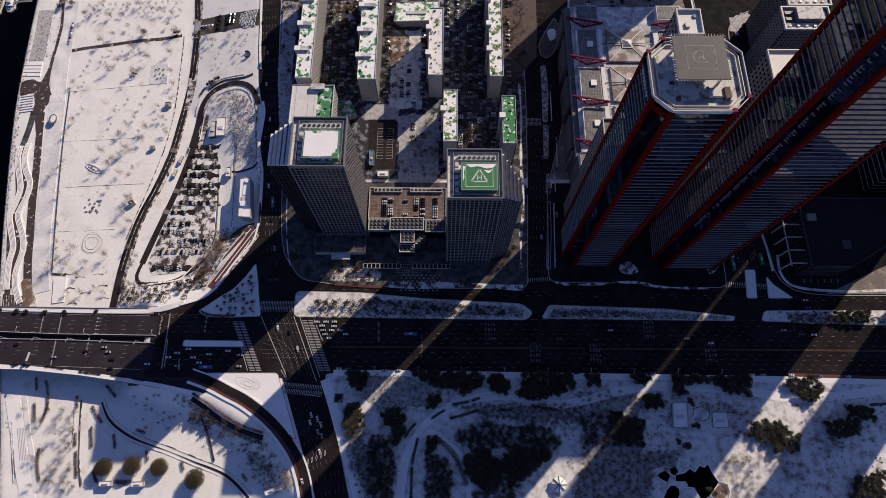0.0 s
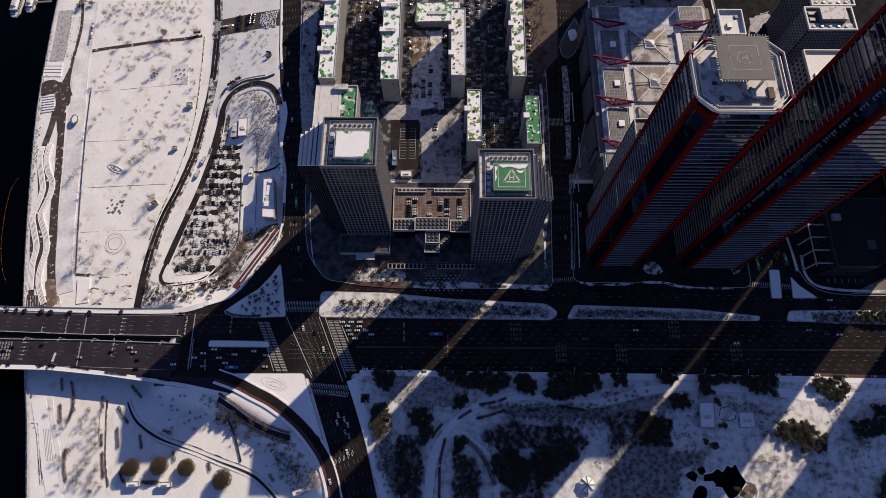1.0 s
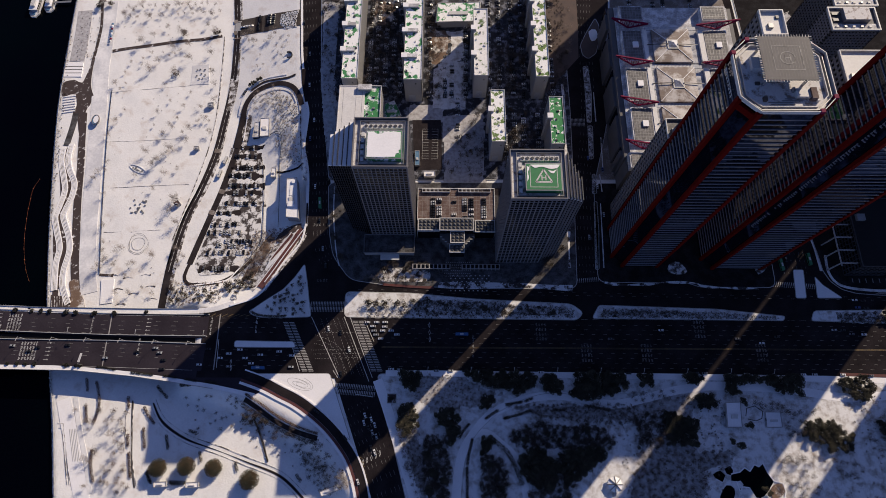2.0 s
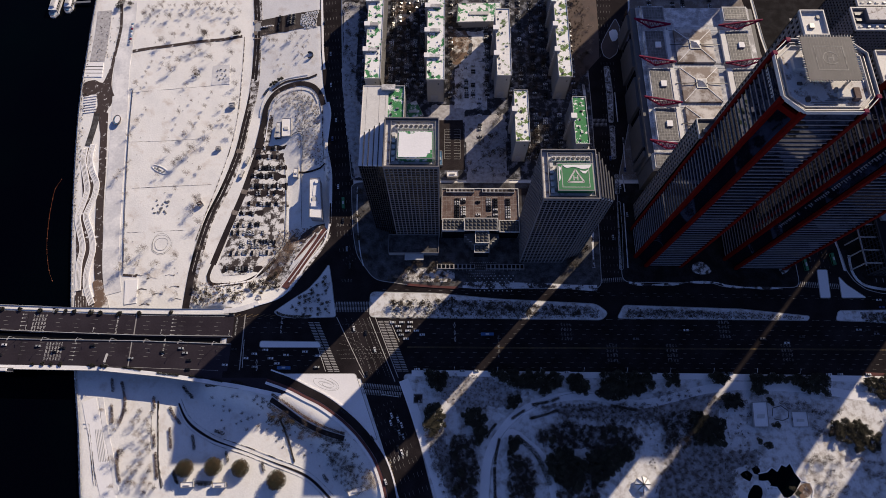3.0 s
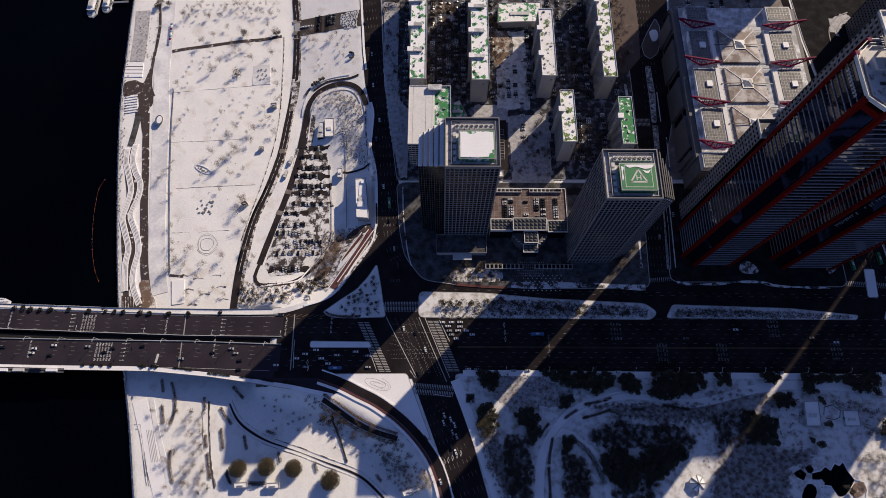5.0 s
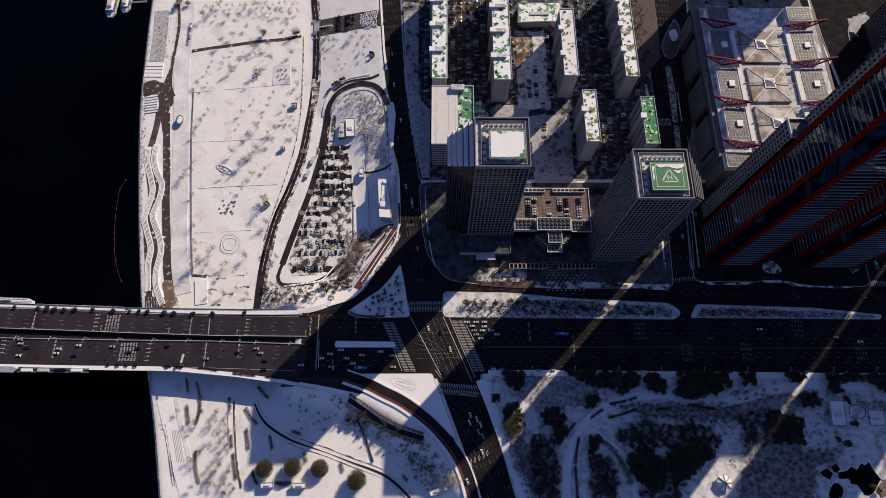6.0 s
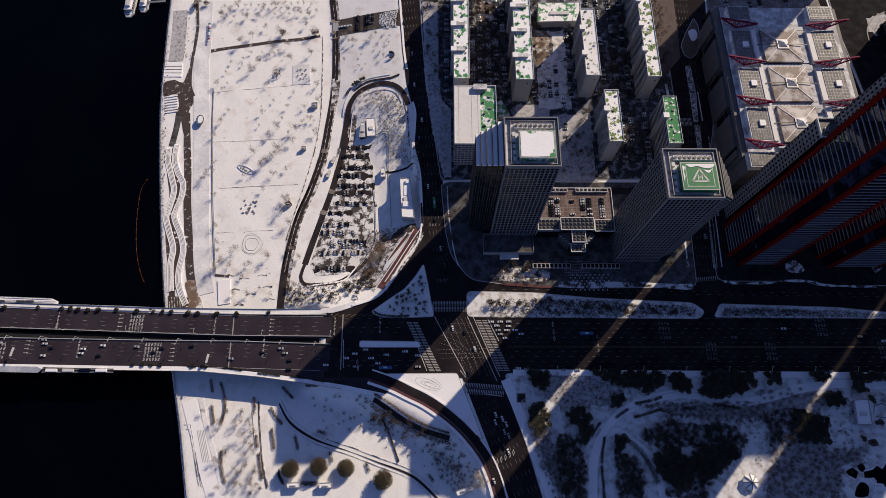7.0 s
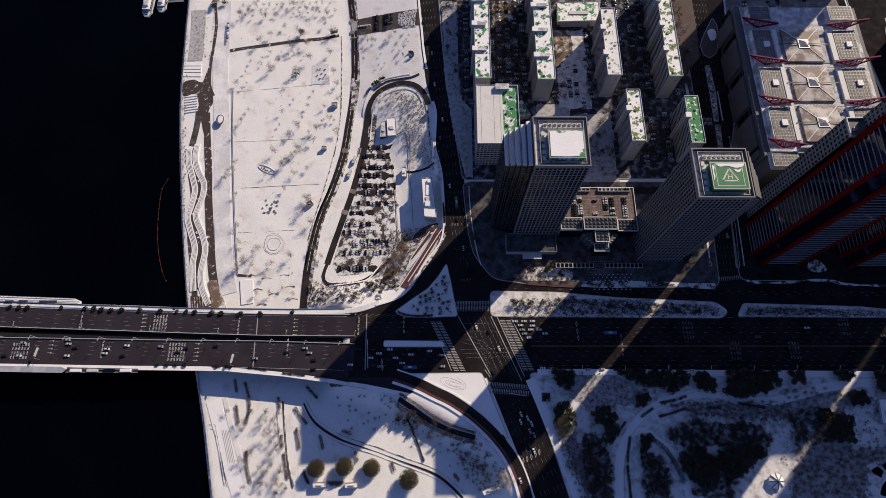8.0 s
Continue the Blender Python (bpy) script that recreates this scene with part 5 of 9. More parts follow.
path("soil_bed", [(-279.0, 502.9), (-274.9, 471.2), (-270.3, 440.6), (-267.5, 396.5), (-266.9, 361.3), (-269.6, 324.1), (-273.7, 285.2), (-282.0, 248.1), (-291.1, 220.0), (-296.5, 191.3), (-299.6, 163.5), (-300.5, 122.0)], lambda s: 8.0 + 1.5 * math.sin(23 * s), DIRT, "slushy brown verge of the park road", "path", 0.0)
path("park_road", [(-280.3, 502.9), (-276.1, 471.2), (-271.5, 440.6), (-268.7, 396.5), (-268.1, 361.3), (-270.8, 324.1), (-274.8, 285.2), (-283.7, 248.1), (-292.7, 220.0), (-298.1, 191.3), (-301.2, 163.5), (-302.0, 122.0)], 6.4, WET, "narrow dark park road", "road", 0.04)
path("slush_ridge", [(-276.1, 471.2), (-271.5, 440.6), (-268.7, 396.5), (-268.1, 361.3), (-270.8, 324.1), (-274.8, 285.2), (-283.7, 248.1), (-292.7, 220.0), (-298.1, 191.3), (-301.2, 163.5)], lambda s: 0.4 + 0.2 * math.sin(61 * s), DIRT, "ridge of dirty slush between wheel tracks", "snow", 0.06)
path("soil_bed", [(-247.0, 330.8), (-248.2, 304.5), (-253.1, 274.6), (-258.9, 245.1)], 9.0, DIRT, "slushy brown apron beside the access road", "road", -0.02)
path("park_road", [(-251.8, 336.8), (-251.7, 307.8), (-257.0, 275.8), (-263.3, 245.1), (-270.5, 218.3), (-277.5, 192.4), (-283.0, 171.2)], 5.6, WET, "dark access road of the car park", "road", 0.06)
path("park_road", [(-255.6, 293.6), (-253.3, 317.6), (-251.6, 335.6), (-248.4, 346.9), (-241.7, 356.1), (-230.1, 362.2), (-216.1, 364.0), (-203.2, 359.1), (-195.0, 349.0), (-190.4, 336.1)], 5.2, WET, "curved dark ramp road up to the street", "road", 0.4)
path("footpath", [(-248.6, 301.3), (-247.7, 323.5), (-245.7, 336.9), (-240.2, 346.7), (-231.6, 353.7), (-221.2, 357.2), (-210.1, 356.6), (-202.0, 351.0), (-196.1, 340.0)], 0.9, SNOW_CLEAN, "snowy kerb of the ramp road", "path", 0.6)
path("park_road", [(-246.5, 358.7), (-233.8, 367.4), (-219.7, 369.1), (-208.0, 369.8), (-199.9, 372.8)], 2.0, WET, "narrow dark lane beside the ramp road", "road", 0.35)
path("footpath", [(-256.7, 330.6), (-254.9, 346.3), (-247.3, 362.9), (-235.1, 370.9), (-221.0, 373.3), (-209.3, 374.0)], 1.4, SNOW_CLEAN, "snowy verge of the ramp road", "path", 0.45)
path("footpath", [(-193.8, 339.7), (-190.9, 326.6), (-189.0, 303.9), (-187.8, 284.5), (-185.5, 266.2)], 1.4, DIRT, "trodden brown bank path", "path", 0.3)
path("footpath", [(-213.6, 266.6), (-206, 265.6), (-198.5, 266.6), (-190, 269.4), (-184.6, 272.3)], 1.8, WET, "dark cleared footpath up to the street", "path", 0.3)
path("park_road", [(-283.0, 171.2), (-285.9, 160.2), (-282.3, 152.7), (-270.8, 151.6), (-250.3, 154.3), (-234.2, 165.8), (-225.1, 176.8)], 3.0, WET, "dark looping drive of the car park", "road", 0.05)
path("car_park", [(-268.5, 439.9), (-247.9, 441.7), (-226.3, 443.6), (-214.1, 443.8), (-199.4, 444.7)], 21, LOT_BROWN, "brown asphalt car park beside the street", "car park", 0.12)
for x, wide in ((-247.5, 8.0), (-238.0, 5.0)):
    path("dark_paving", [(x, 431.5), (x - 0.5, 442), (x - 1, 452.5)], wide, WET, "dark resurfaced strip across a car park", "road", 0.17, smooth=False)
bed("snow_patch", [(-222, 451), (-205, 454), (-205, 433), (-218, 433), (-224, 442)], SNOW_PARK, "trampled snow between clipped shrubs", "snow", 0.3, 1.0)
path("raised_crossing", [(-271.9, 447), (-271.2, 441.5), (-270.8, 436)], 6.4, KERB, "pale raised crossing over the park road", "road", 0.14, smooth=False)
for y in (448.6, 427):
    path("kerb_ramp", [(-274.6, y), (-267.6, y - 0.4)], 1.2, EARTH, "ochre edge of a raised crossing", "road", 0.15, smooth=False)
patch("car_park", [(-260.1, 293.6), (-228.6, 293.6), (-224.0, 251.2), (-220.6, 203.9), (-225.4, 186.9), (-250.7, 161.9), (-271.4, 160.2), (-278.2, 170.1), (-268.9, 209.6), (-262.5, 251.1)], SNOW_LOT, "snowy car park with cleared bays", "car park", -0.08, False, LOW)
path("bare_path", [(-284.9, 430.1), (-282.4, 396.5), (-279.9, 334.1), (-282.6, 293.5), (-290.5, 251.1), (-296.7, 224.1), (-302.6, 195.2)], 0.9, DIRT, "narrow trodden path", "path", 0.02)
path("bare_path", [(-285.0, 251.1), (-293.6, 225.9), (-300.2, 198.1), (-303.3, 170.1)], 1.4, KERB, "snowy kerb line", "path", 0.04)
path("footpath", [(-364.7, 160.7), (-351.7, 159.6)], 2.2, SOIL, "short brown path", "path", 0.0)
patch("plot", [(-361.5, 155.3), (-349.8, 156.4), (-347.3, 134.0), (-357.8, 132.4)], SNOW_CLEAN, "square snow-covered plot with a rim", "plot", 0.5, False)
patch("play_square", [(-313.6, 392.0), (-296.0, 394.2), (-293.2, 369.5), (-311.8, 368.1)], PROMENADE, "square snow-covered play area", "plot", 0.05, False)
play_frame(*(-329.0, 380.6))
for k, (dx, dy) in enumerate(((-4.5, 5), (-1.5, 6), (3.5, 5.5), (-4, -2), (0.5, 0.5), (-1, -6), (2.5, -5), (4.5, -1))):
    q = base("spring_rider", (-302.9 + dx, 381.0 + dy, LOW + 0.05), "small dark play rider on a snowy square", "play equipment", "play riders")
    part("spring", boxes((-0.15, -0.15, 0, 0.15, 0.15, 0.5)), METAL, q)
    part("seat", boxes((-0.7 - 0.1 * (k % 3), -0.35, 0.5, 0.7 + 0.1 * (k % 3), 0.35, 1.1)), DARK_METAL, q)
    part("handle", boxes((0.3, -0.5, 1.1, 0.5, 0.5, 1.5)), DARK_METAL, q)
path("kerb_walk", [(-185.9, 339.1), (-183.0, 326.0), (-183.5, 306.6), (-183.9, 287.6), (-180.1, 272.2), (-177.3, 257.0), (-175.7, 233.2), (-174.7, 204.5)], 2.6, SNOW_CLEAN, "snowy footway along the street", "path", 0.25)
path("kerb_walk", [(-203.1, 482.8), (-200.3, 452.2), (-198.2, 429.9), (-195.6, 401.0), (-192.4, 378.5)], 2.2, SNOW_CLEAN, "snowy footway along the street", "path", 0.25)
path("soil_bed", [(-202.4, 192.4), (-196.3, 199.7), (-187.3, 204.2), (-180.0, 205.4)], 9.0, SOIL, "bank of bare brown soil and scrub", "soil", 0.2)
path("soil_bed", [(-205.5, 200.4), (-213.6, 186.0), (-220.5, 170.2), (-227.0, 152.0)], lambda s: 9 + 4 * math.sin(3 * s), EARTH, "brown scrubby bank beside the ramp", "soil", 0.1)
# the ramp under the street: red lanes between pale walls
path("soil_bed", [(-222.5, 146.8), (-211.1, 161.7), (-199.6, 178.9), (-187.2, 194.2), (-177.9, 203.5)], 15, DIRT, "brown bank under the ramp", "soil", 0.12)
path("soil_bed", [(-207.5, 142.8), (-195.8, 160.9), (-183.6, 179.3), (-174.6, 196)], 4, DIRT, "slushy strip between ramp and parapet", "soil", 0.15)
path("ramp", [(-213.3, 146.6), (-203.4, 162.6), (-190.8, 182.7), (-178.9, 203.4)], 3.4, RED_LANE, "red-surfaced slip ramp", "road", 0.25)
path("ramp", [(-210.6, 145.3), (-200.6, 161.8), (-188.6, 182.0), (-177.0, 202.6)], 5.2, RED_LANE, "red-surfaced slip ramp", "road", 0.3)
path("ramp", [(-205.2, 173.4), (-197.6, 183.3), (-187.3, 197.8)], 2.6, RED_LANE, "red-surfaced slip ramp", "road", 0.3)
for pts in ([(-215.7, 144.2), (-205.4, 160.6), (-193.4, 180.7), (-182.0, 202.5)], [(-207.2, 150.5), (-199.3, 163.3), (-187.2, 184.0), (-174.7, 204.2)], [(-206.7, 171.2), (-198.6, 184.4), (-188.3, 200.0)]):
    bm = BM()
    ribbon(bm, curve(pts, 4), 0.7, height, thick=2.0, lift=1.1)
    solid("ramp_wall", bm, SNOW_CLEAN, "low snow-capped ramp wall", "wall", kind="structure")


def rail_line(name, pts, label, h=1.2, gap=6.0, material=None):
    """Posts and two rails along a line, on the ground."""
    f = base(name, (0, 0, 0), label, "fence", "", "structure")
    line, run, last = curve(pts, 2.0), 0.0, None
    post = finish(boxes((-0.1, -0.1, 0, 0.1, 0.1, h)), "post", material or DARK_METAL)
    for p in line:
        if last:
            run += math.dist(p, last)
        if last is None or run >= gap:
            part("post", post, None, f).location = (*p, height(*p) - 0.3)
            run = 0.0
        last = p
    bm = BM()
    ribbon(bm, line, 0.12 if h < 0.6 else 0.36, height, thick=0.5, lift=h - 0.3)
    part("rail", bm, material or DARK_METAL, f)


patch("soil_bed", [(-404.6, 141.0), (-386.3, 139.3), (-381.5, 125), (-401.9, 125)], SOIL, "bare brown planting bed by the bridge", "soil", 0.05, False)
for k in range(7):
    path("bed_row", [(-403.6 + 2.4 * k, 139.6), (-400.6 + 2.4 * k, 126)], 0.5, DIRT, "pale furrow across a planting bed", "soil", 0.12, smooth=False)
patch("soil_bed", [(-390.7, 153.6), (-383.3, 155.4), (-378.8, 144.7), (-372.6, 134.1), (-371.5, 125), (-382.7, 125), (-386.7, 141.1)], EARTH, "tan earth path widening under the bridge", "soil", 0.1)
for k, (u, v) in enumerate([(-352, 160.5), (-338, 158), (-322, 161), (-345, 147), (-330, 143), (-316, 150), (-312, 138), (-340, 133)]):
    path("trodden_snow", [(u - 4, v - 1), (u, v + 0.6), (u + 5, v - 0.4)], lambda t: 0.7 + 0.6 * math.sin(3 * t + u), DIRT, "trodden brown track in the snow", "path", 0.02)
path("footpath", [(-279.5, 150.2), (-262, 152.6), (-245.6, 155.3), (-237.8, 164.8), (-225.2, 181.4), (-215.4, 202.2)], 1.6, SNOW_CLEAN, "snowy footpath round the car park", "path", 0.2)
rail_line("fence", [(-392.5, 360.8), (-387.4, 313.8), (-381.4, 269.3), (-376.0, 232.8), (-369.5, 192.3), (-364.4, 161.8)], "thin dark fence along the promenade")
rail_line("fence", [(-222.9, 304.9), (-210.0, 306.8), (-208.8, 273.3), (-206.0, 239.9), (-203.9, 207.7)], "thin dark fence beside the ramp")
rail_line("fence", [(-225.7, 274.9), (-221.5, 244.2), (-219.0, 211.8), (-218.7, 197.4), (-224.1, 183.3), (-240.0, 159.7)], "dark fence round the car park")
path("lawn_edge", [(-385.7, 300.2), (-353.2, 301.6), (-313.9, 304.3)], 0.24, DIRT, "thin edging line across the snowy lawn", "path", -0.2)
path("lawn_edge", [(-372.4, 249.1), (-331.6, 251.6), (-296.1, 253.5)], 0.24, DIRT, "thin edging line across the snowy lawn", "path", -0.2)
path("lawn_edge", [(-369.2, 202.5), (-343.2, 203.7), (-315.7, 205.5)], 0.24, DIRT, "thin edging line across the snowy lawn", "path", -0.2)
path("lawn_edge", [(-392.8, 358.7), (-353.6, 363.0), (-311.8, 367.4)], 0.24, DIRT, "thin edging line across the snowy lawn", "path", -0.2)


def picnic_tent(x, y, material):
    t = base("picnic_tent", (x, y, LOW), "small coloured pavilion tent beside the promenade", "tent", "picnic tents")
    bm = BM()
    v = [bm.verts.new(c) for c in ((-1.3, -1.3, 2.2), (1.3, -1.3, 2.2), (1.3, 1.3, 2.2), (-1.3, 1.3, 2.2), (0, 0, 3.2))]
    for k in range(4):
        bm.faces.new((v[k], v[(k + 1) % 4], v[4]))
    bm.faces.new((v[3], v[2], v[1], v[0]))
    part("canopy", bm, material, t)
    for a in (-1.2, 1.2):
        for c in (-1.2, 1.2):
            part("pole", boxes((a - 0.06, c - 0.06, 0, a + 0.06, c + 0.06, 2.2)), METAL, t)


for k, m in enumerate((BLUE_ROOF, SNOW_CLEAN, RED_TRUSS, BLUE_ROOF, SNOW_CLEAN, BLUE_ROOF, RED_TRUSS, PALE_PANEL)):
    x, y = -407.4, 444.5
    picnic_tent(x + 0.25 * k, y - 3.3 * k, m)


def oval_dish(x, y):
    z = LOW
    o = base("oval_sculpture", (x, y, z), "oval blue-white sculpture with a brown rim", "sculpture")
    line = [(3.6 * math.cos(a), 5.4 * math.sin(a)) for a in np.linspace(0, math.tau, 25)[:-1]]
    part("plinth", flat([(a * 0.7, b * 0.7) for a, b in line], -0.4, 2.4), CONCRETE, o)
    part("bowl", flat(line, 2.4, 3.3), BLUE_ROOF, o)
    part("pane", flat([(a * 0.72 + 0.5, b * 0.8 + 0.3) for a, b in line], 3.3, 3.5), SNOW_CLEAN, o)
    rim = BM()
    for a, b in zip(line, line[1:] + line[:1]):
        beam(rim, (*a, 3.2), (*b, 3.2), 0.5, 0.7)
    part("rim", rim, BRICK_DECK, o)


oval_dish(-400.4, 323.7)
bm = BM()
cx, cy = -348.8, 269.4
for k in range(30):
    a, b = k * math.tau / 30, (k + 1) * math.tau / 30
    beam(bm, (cx + 7.5 * math.cos(a) - 3.5 * math.sin(a), cy + 4.5 * math.sin(a) - 2 * math.cos(a), LOW), (cx + 7.5 * math.cos(b) - 3.5 * math.sin(b), cy + 4.5 * math.sin(b) - 2 * math.cos(b), LOW), 0.45, 0.8)
solid("ring_bench", bm, SNOW_CLEAN, "oval snow-topped concrete ring bench in the snow", "bench")
r = random.Random(4)
stone = BM()
tube(stone, (0, 0, -0.4), (0, 0, 0.45), 0.95, 0.8, 8)
stone = finish(stone, "stone", METAL)
for cx, cy, n, w, d in ((-341.5, 229.4, 22, 8, 8), (-349.4, 270.0, 10, 5, 4)):
    for k in range(n):
        s = tagged(new("stone", stone), "small grey stone seat half sunk in snow", "stone", "stone seats")
        s.location = (cx + r.uniform(-w, w), cy + r.uniform(-d, d), LOW - 0.1)


for k, rad in enumerate((6.0, 8.6, 9.4)):
    bm = BM()
    cx, cy = -334.5, 191.2
    ribbon(bm, [(cx + rad * (1 + 0.08 * math.sin(3 * a + k)) * math.cos(a), cy + 1.1 * rad * (1 + 0.07 * math.cos(2 * a + k)) * math.sin(a)) for a in np.linspace(0.3 * k, 6.1 + 0.2 * k, 44)], 0.3, height, thick=0.3, lift=-0.22)
    solid("trodden_ring", bm, KERB, "ring trodden into the snow", "track", kind="structure")


def hut(name, pts, z, h, label, roof=None, wall=None):
    """A low building on a four-cornered plan, roof and walls its own meshes; z: the ground; h: its height."""
    cx, cy = sum(p[0] for p in pts) / 4, sum(p[1] for p in pts) / 4
    b = base(name, (cx, cy, z), label, "building")
    loc = [(x - cx, y - cy) for x, y in pts]
    part("wall", flat([(x * 0.94, y * 0.96) for x, y in loc], -0.5, h - 0.5), wall or WALL_PALE, b)
    part("roof", flat(loc, h - 0.5, h), roof or SNOW_CLEAN, b, "snow-covered flat roof")
    part("roof_box", flat([(x * 0.45, y * 0.16 + loc[0][1] * 0.15) for x, y in loc], h, h + 1.0), PALE_PANEL, b)
    bm = BM()
    for a, c in zip(loc, loc[1:] + loc[:1]):
        beam(bm, (a[0] * 0.98, a[1] * 0.98, h + 0.2), (c[0] * 0.98, c[1] * 0.98, h + 0.2), 0.35, 0.5)
    part("roof_rim", bm, CONCRETE, b)
    part("roof_edge", flat([(x * 1.03, y * 1.02) for x, y in loc], h - 0.8, h - 0.5), CONCRETE, b)
    part("door", boxes((loc[0][0] * 0.94 - 0.06, -1.0, -0.4, loc[0][0] * 0.94 + 0.05, 1.0, 2.1)), DARK_METAL, b)
    return b


long_hall = hut("pavilion", [(-193.0, 211.8), (-181.4, 210.9), (-186.6, 252.7), (-196.0, 251.6)], -6, 10, "long white-roofed pavilion by the embankment", None, CONCRETE)
for u, v, a, c, k in ((-3.2, -9.5, 6.2, 5.0, 1.6), (-2.6, 2.0, 5.0, 10.5, 0.5), (-1.2, 14.5, 3.0, 3.4, 1.8)):
    part("roof_box", boxes((u, v, 10, u + a, v + c, 10 + k)), SNOW_CLEAN, long_hall)
hut("kiosk", [(-303.6, 228.5), (-299.6, 231.4), (-302.7, 235.0), (-306.7, 232.0)], -13, 3, "small tan-roofed hut under a bare tree", BRICK_DECK)
hut("pavilion", [(-230.7, 303.6), (-221.7, 304.3), (-223.4, 325.1), (-232.4, 324.4)], -13, 6, "white-roofed visitor building in the park")
hut("pavilion", [(-238.6, 302.9), (-231.9, 303.6), (-233.0, 321.1), (-237.5, 320.4)], -13, 5, "dark glazed annex with a grey roof", ROOF_GREY, GLASS_DARK)
hut("kiosk", [(-215.7, 259.6), (-210.8, 259.6), (-211.5, 269.5), (-215.4, 269.5)], -12, 3.5, "small white kiosk with a snowy roof")
hut("kiosk", [(-289.1, 339.4), (-283.4, 340.1), (-283.7, 344.8), (-289.4, 344.1)], -13, 3, "small grey hut standing in snow", ROOF_GREY)
hut("kiosk", [(-296.1, 290.4), (-291.1, 291.0), (-291.3, 293.6), (-295.8, 293.6)], -13, 3, "small grey hut standing in snow", ROOF_GREY)
hut("kiosk", [(-234.3, 133.2), (-230.3, 134.8), (-231.4, 137.9), (-235.9, 135.8)], -9, 8, "small white hut beside the bridge")
hut("kiosk", [(-281.0, -20.6), (-271.0, -20.1), (-271.3, -16.2), (-281.8, -16.7)], -13, 4, "park kiosk with a snow-covered roof")
hut("kiosk", [(-255.2, -20.8), (-244.8, -20.3), (-245.0, -16.4), (-255.5, -16.9)], -13, 4, "park kiosk with a snow-covered roof")
hut("pavilion", [(-143.2, -26.3), (-128.9, -21.1), (-131.9, -17.8), (-144.9, -23.0)], -9, 6, "low white-roofed park building by the slip road")
hut("toilet_block", [(185.0, 28.2), (197.0, 28.3), (198.7, 48.4), (186.6, 47.8)], 0.1, 4, "flat white-roofed park building")
hut("platform", [(218.4, 28.6), (231.4, 28.7), (231.9, 40.8), (219.3, 40.7)], 0.1, 1.0, "low snow-covered platform in the park")


def gazebo(x, y):
    g = base("gazebo", (x, y, 0.1), "octagonal park gazebo with a snowy tent roof", "gazebo")
    for k in range(8):
        a, b = math.tau * k / 8, math.tau * (k + 1) / 8
        bm = BM()
        v = [bm.verts.new(c) for c in ((6.2 * math.cos(a), 6.2 * math.sin(a), 3.2), (6.2 * math.cos(b), 6.2 * math.sin(b), 3.2), (0, 0, 6.4), (6.2 * math.cos(a), 6.2 * math.sin(a), 2.9), (6.2 * math.cos(b), 6.2 * math.sin(b), 2.9), (0, 0, 6.1))]
        bm.faces.new((v[0], v[1], v[2])), bm.faces.new((v[3], v[5], v[4])), bm.faces.new((v[0], v[3], v[4], v[1]))
        bm.faces.new((v[0], v[2], v[5], v[3])), bm.faces.new((v[1], v[4], v[5], v[2]))
        part("roof_panel", bm, SNOW_CLEAN, g)
        bm = BM()
        beam(bm, (6.3 * math.cos(a), 6.3 * math.sin(a), 3.3), (0, 0, 6.5), 0.5)
        part("ridge", bm, DARK_METAL, g)
        bm = BM()
        tube(bm, (5 * math.cos(a), 5 * math.sin(a), 0), (5 * math.cos(a), 5 * math.sin(a), 3.1), 0.2, 0.2)
        part("post", bm, BARK, g)


gazebo(89.6, -15.7)

# river: landing stage, boats, floats
def boat(x, y, sx, sy, h):
    b = base("river_boat", (x, y, RIVER), "white moored river boat with stacked decks", "boat", "moored boats")
    hull = [(-sx / 2, sy / 2), (-sx / 2, -sy * 0.3), (-sx * 0.2, -sy / 2), (sx * 0.2, -sy / 2), (sx / 2, -sy * 0.3), (sx / 2, sy / 2)]
    part("hull", flat(hull, -1, 1.6), PALE_PANEL, b)
    part("deck", flat([(p * 0.92, q * 0.92) for p, q in hull], 1.6, 1.9), ROOF_GREY, b)
    part("cabin", boxes((-sx * 0.35, -sy * 0.2, 1.9, sx * 0.35, sy * 0.42, h)), WALL_PALE, b)
    part("cabin_roof", boxes((-sx * 0.38, -sy * 0.24, h, sx * 0.38, sy * 0.45, h + 0.3)), SNOW_CLEAN, b)
    for u in (-0.44, 0.44):
        part("rail", boxes((sx * u - 0.1, -sy * 0.28, 1.9, sx * u + 0.1, sy * 0.46, 2.8)), METAL, b)
    bm = BM()
    tube(bm, (0, 0, h), (0, 0, h + 6), 0.16, 0.1)
    part("mast", bm, METAL, b)
    for k in range(4):
        part("window", boxes((-sx * 0.36, -sy * 0.15 + sy * 0.13 * k, 2.6, sx * 0.36, -sy * 0.07 + sy * 0.13 * k, h - 0.6)), GLASS_DARK, b)
    part("deck_box", boxes((-sx * 0.15, -sy * 0.4, 1.9, sx * 0.15, -sy * 0.3, 2.7)), BLUE_ROOF, b)
    part("wheelhouse", boxes((-sx * 0.2, -sy * 0.1, h + 0.3, sx * 0.2, sy * 0.2, h + 2.6)), PALE_PANEL, b)


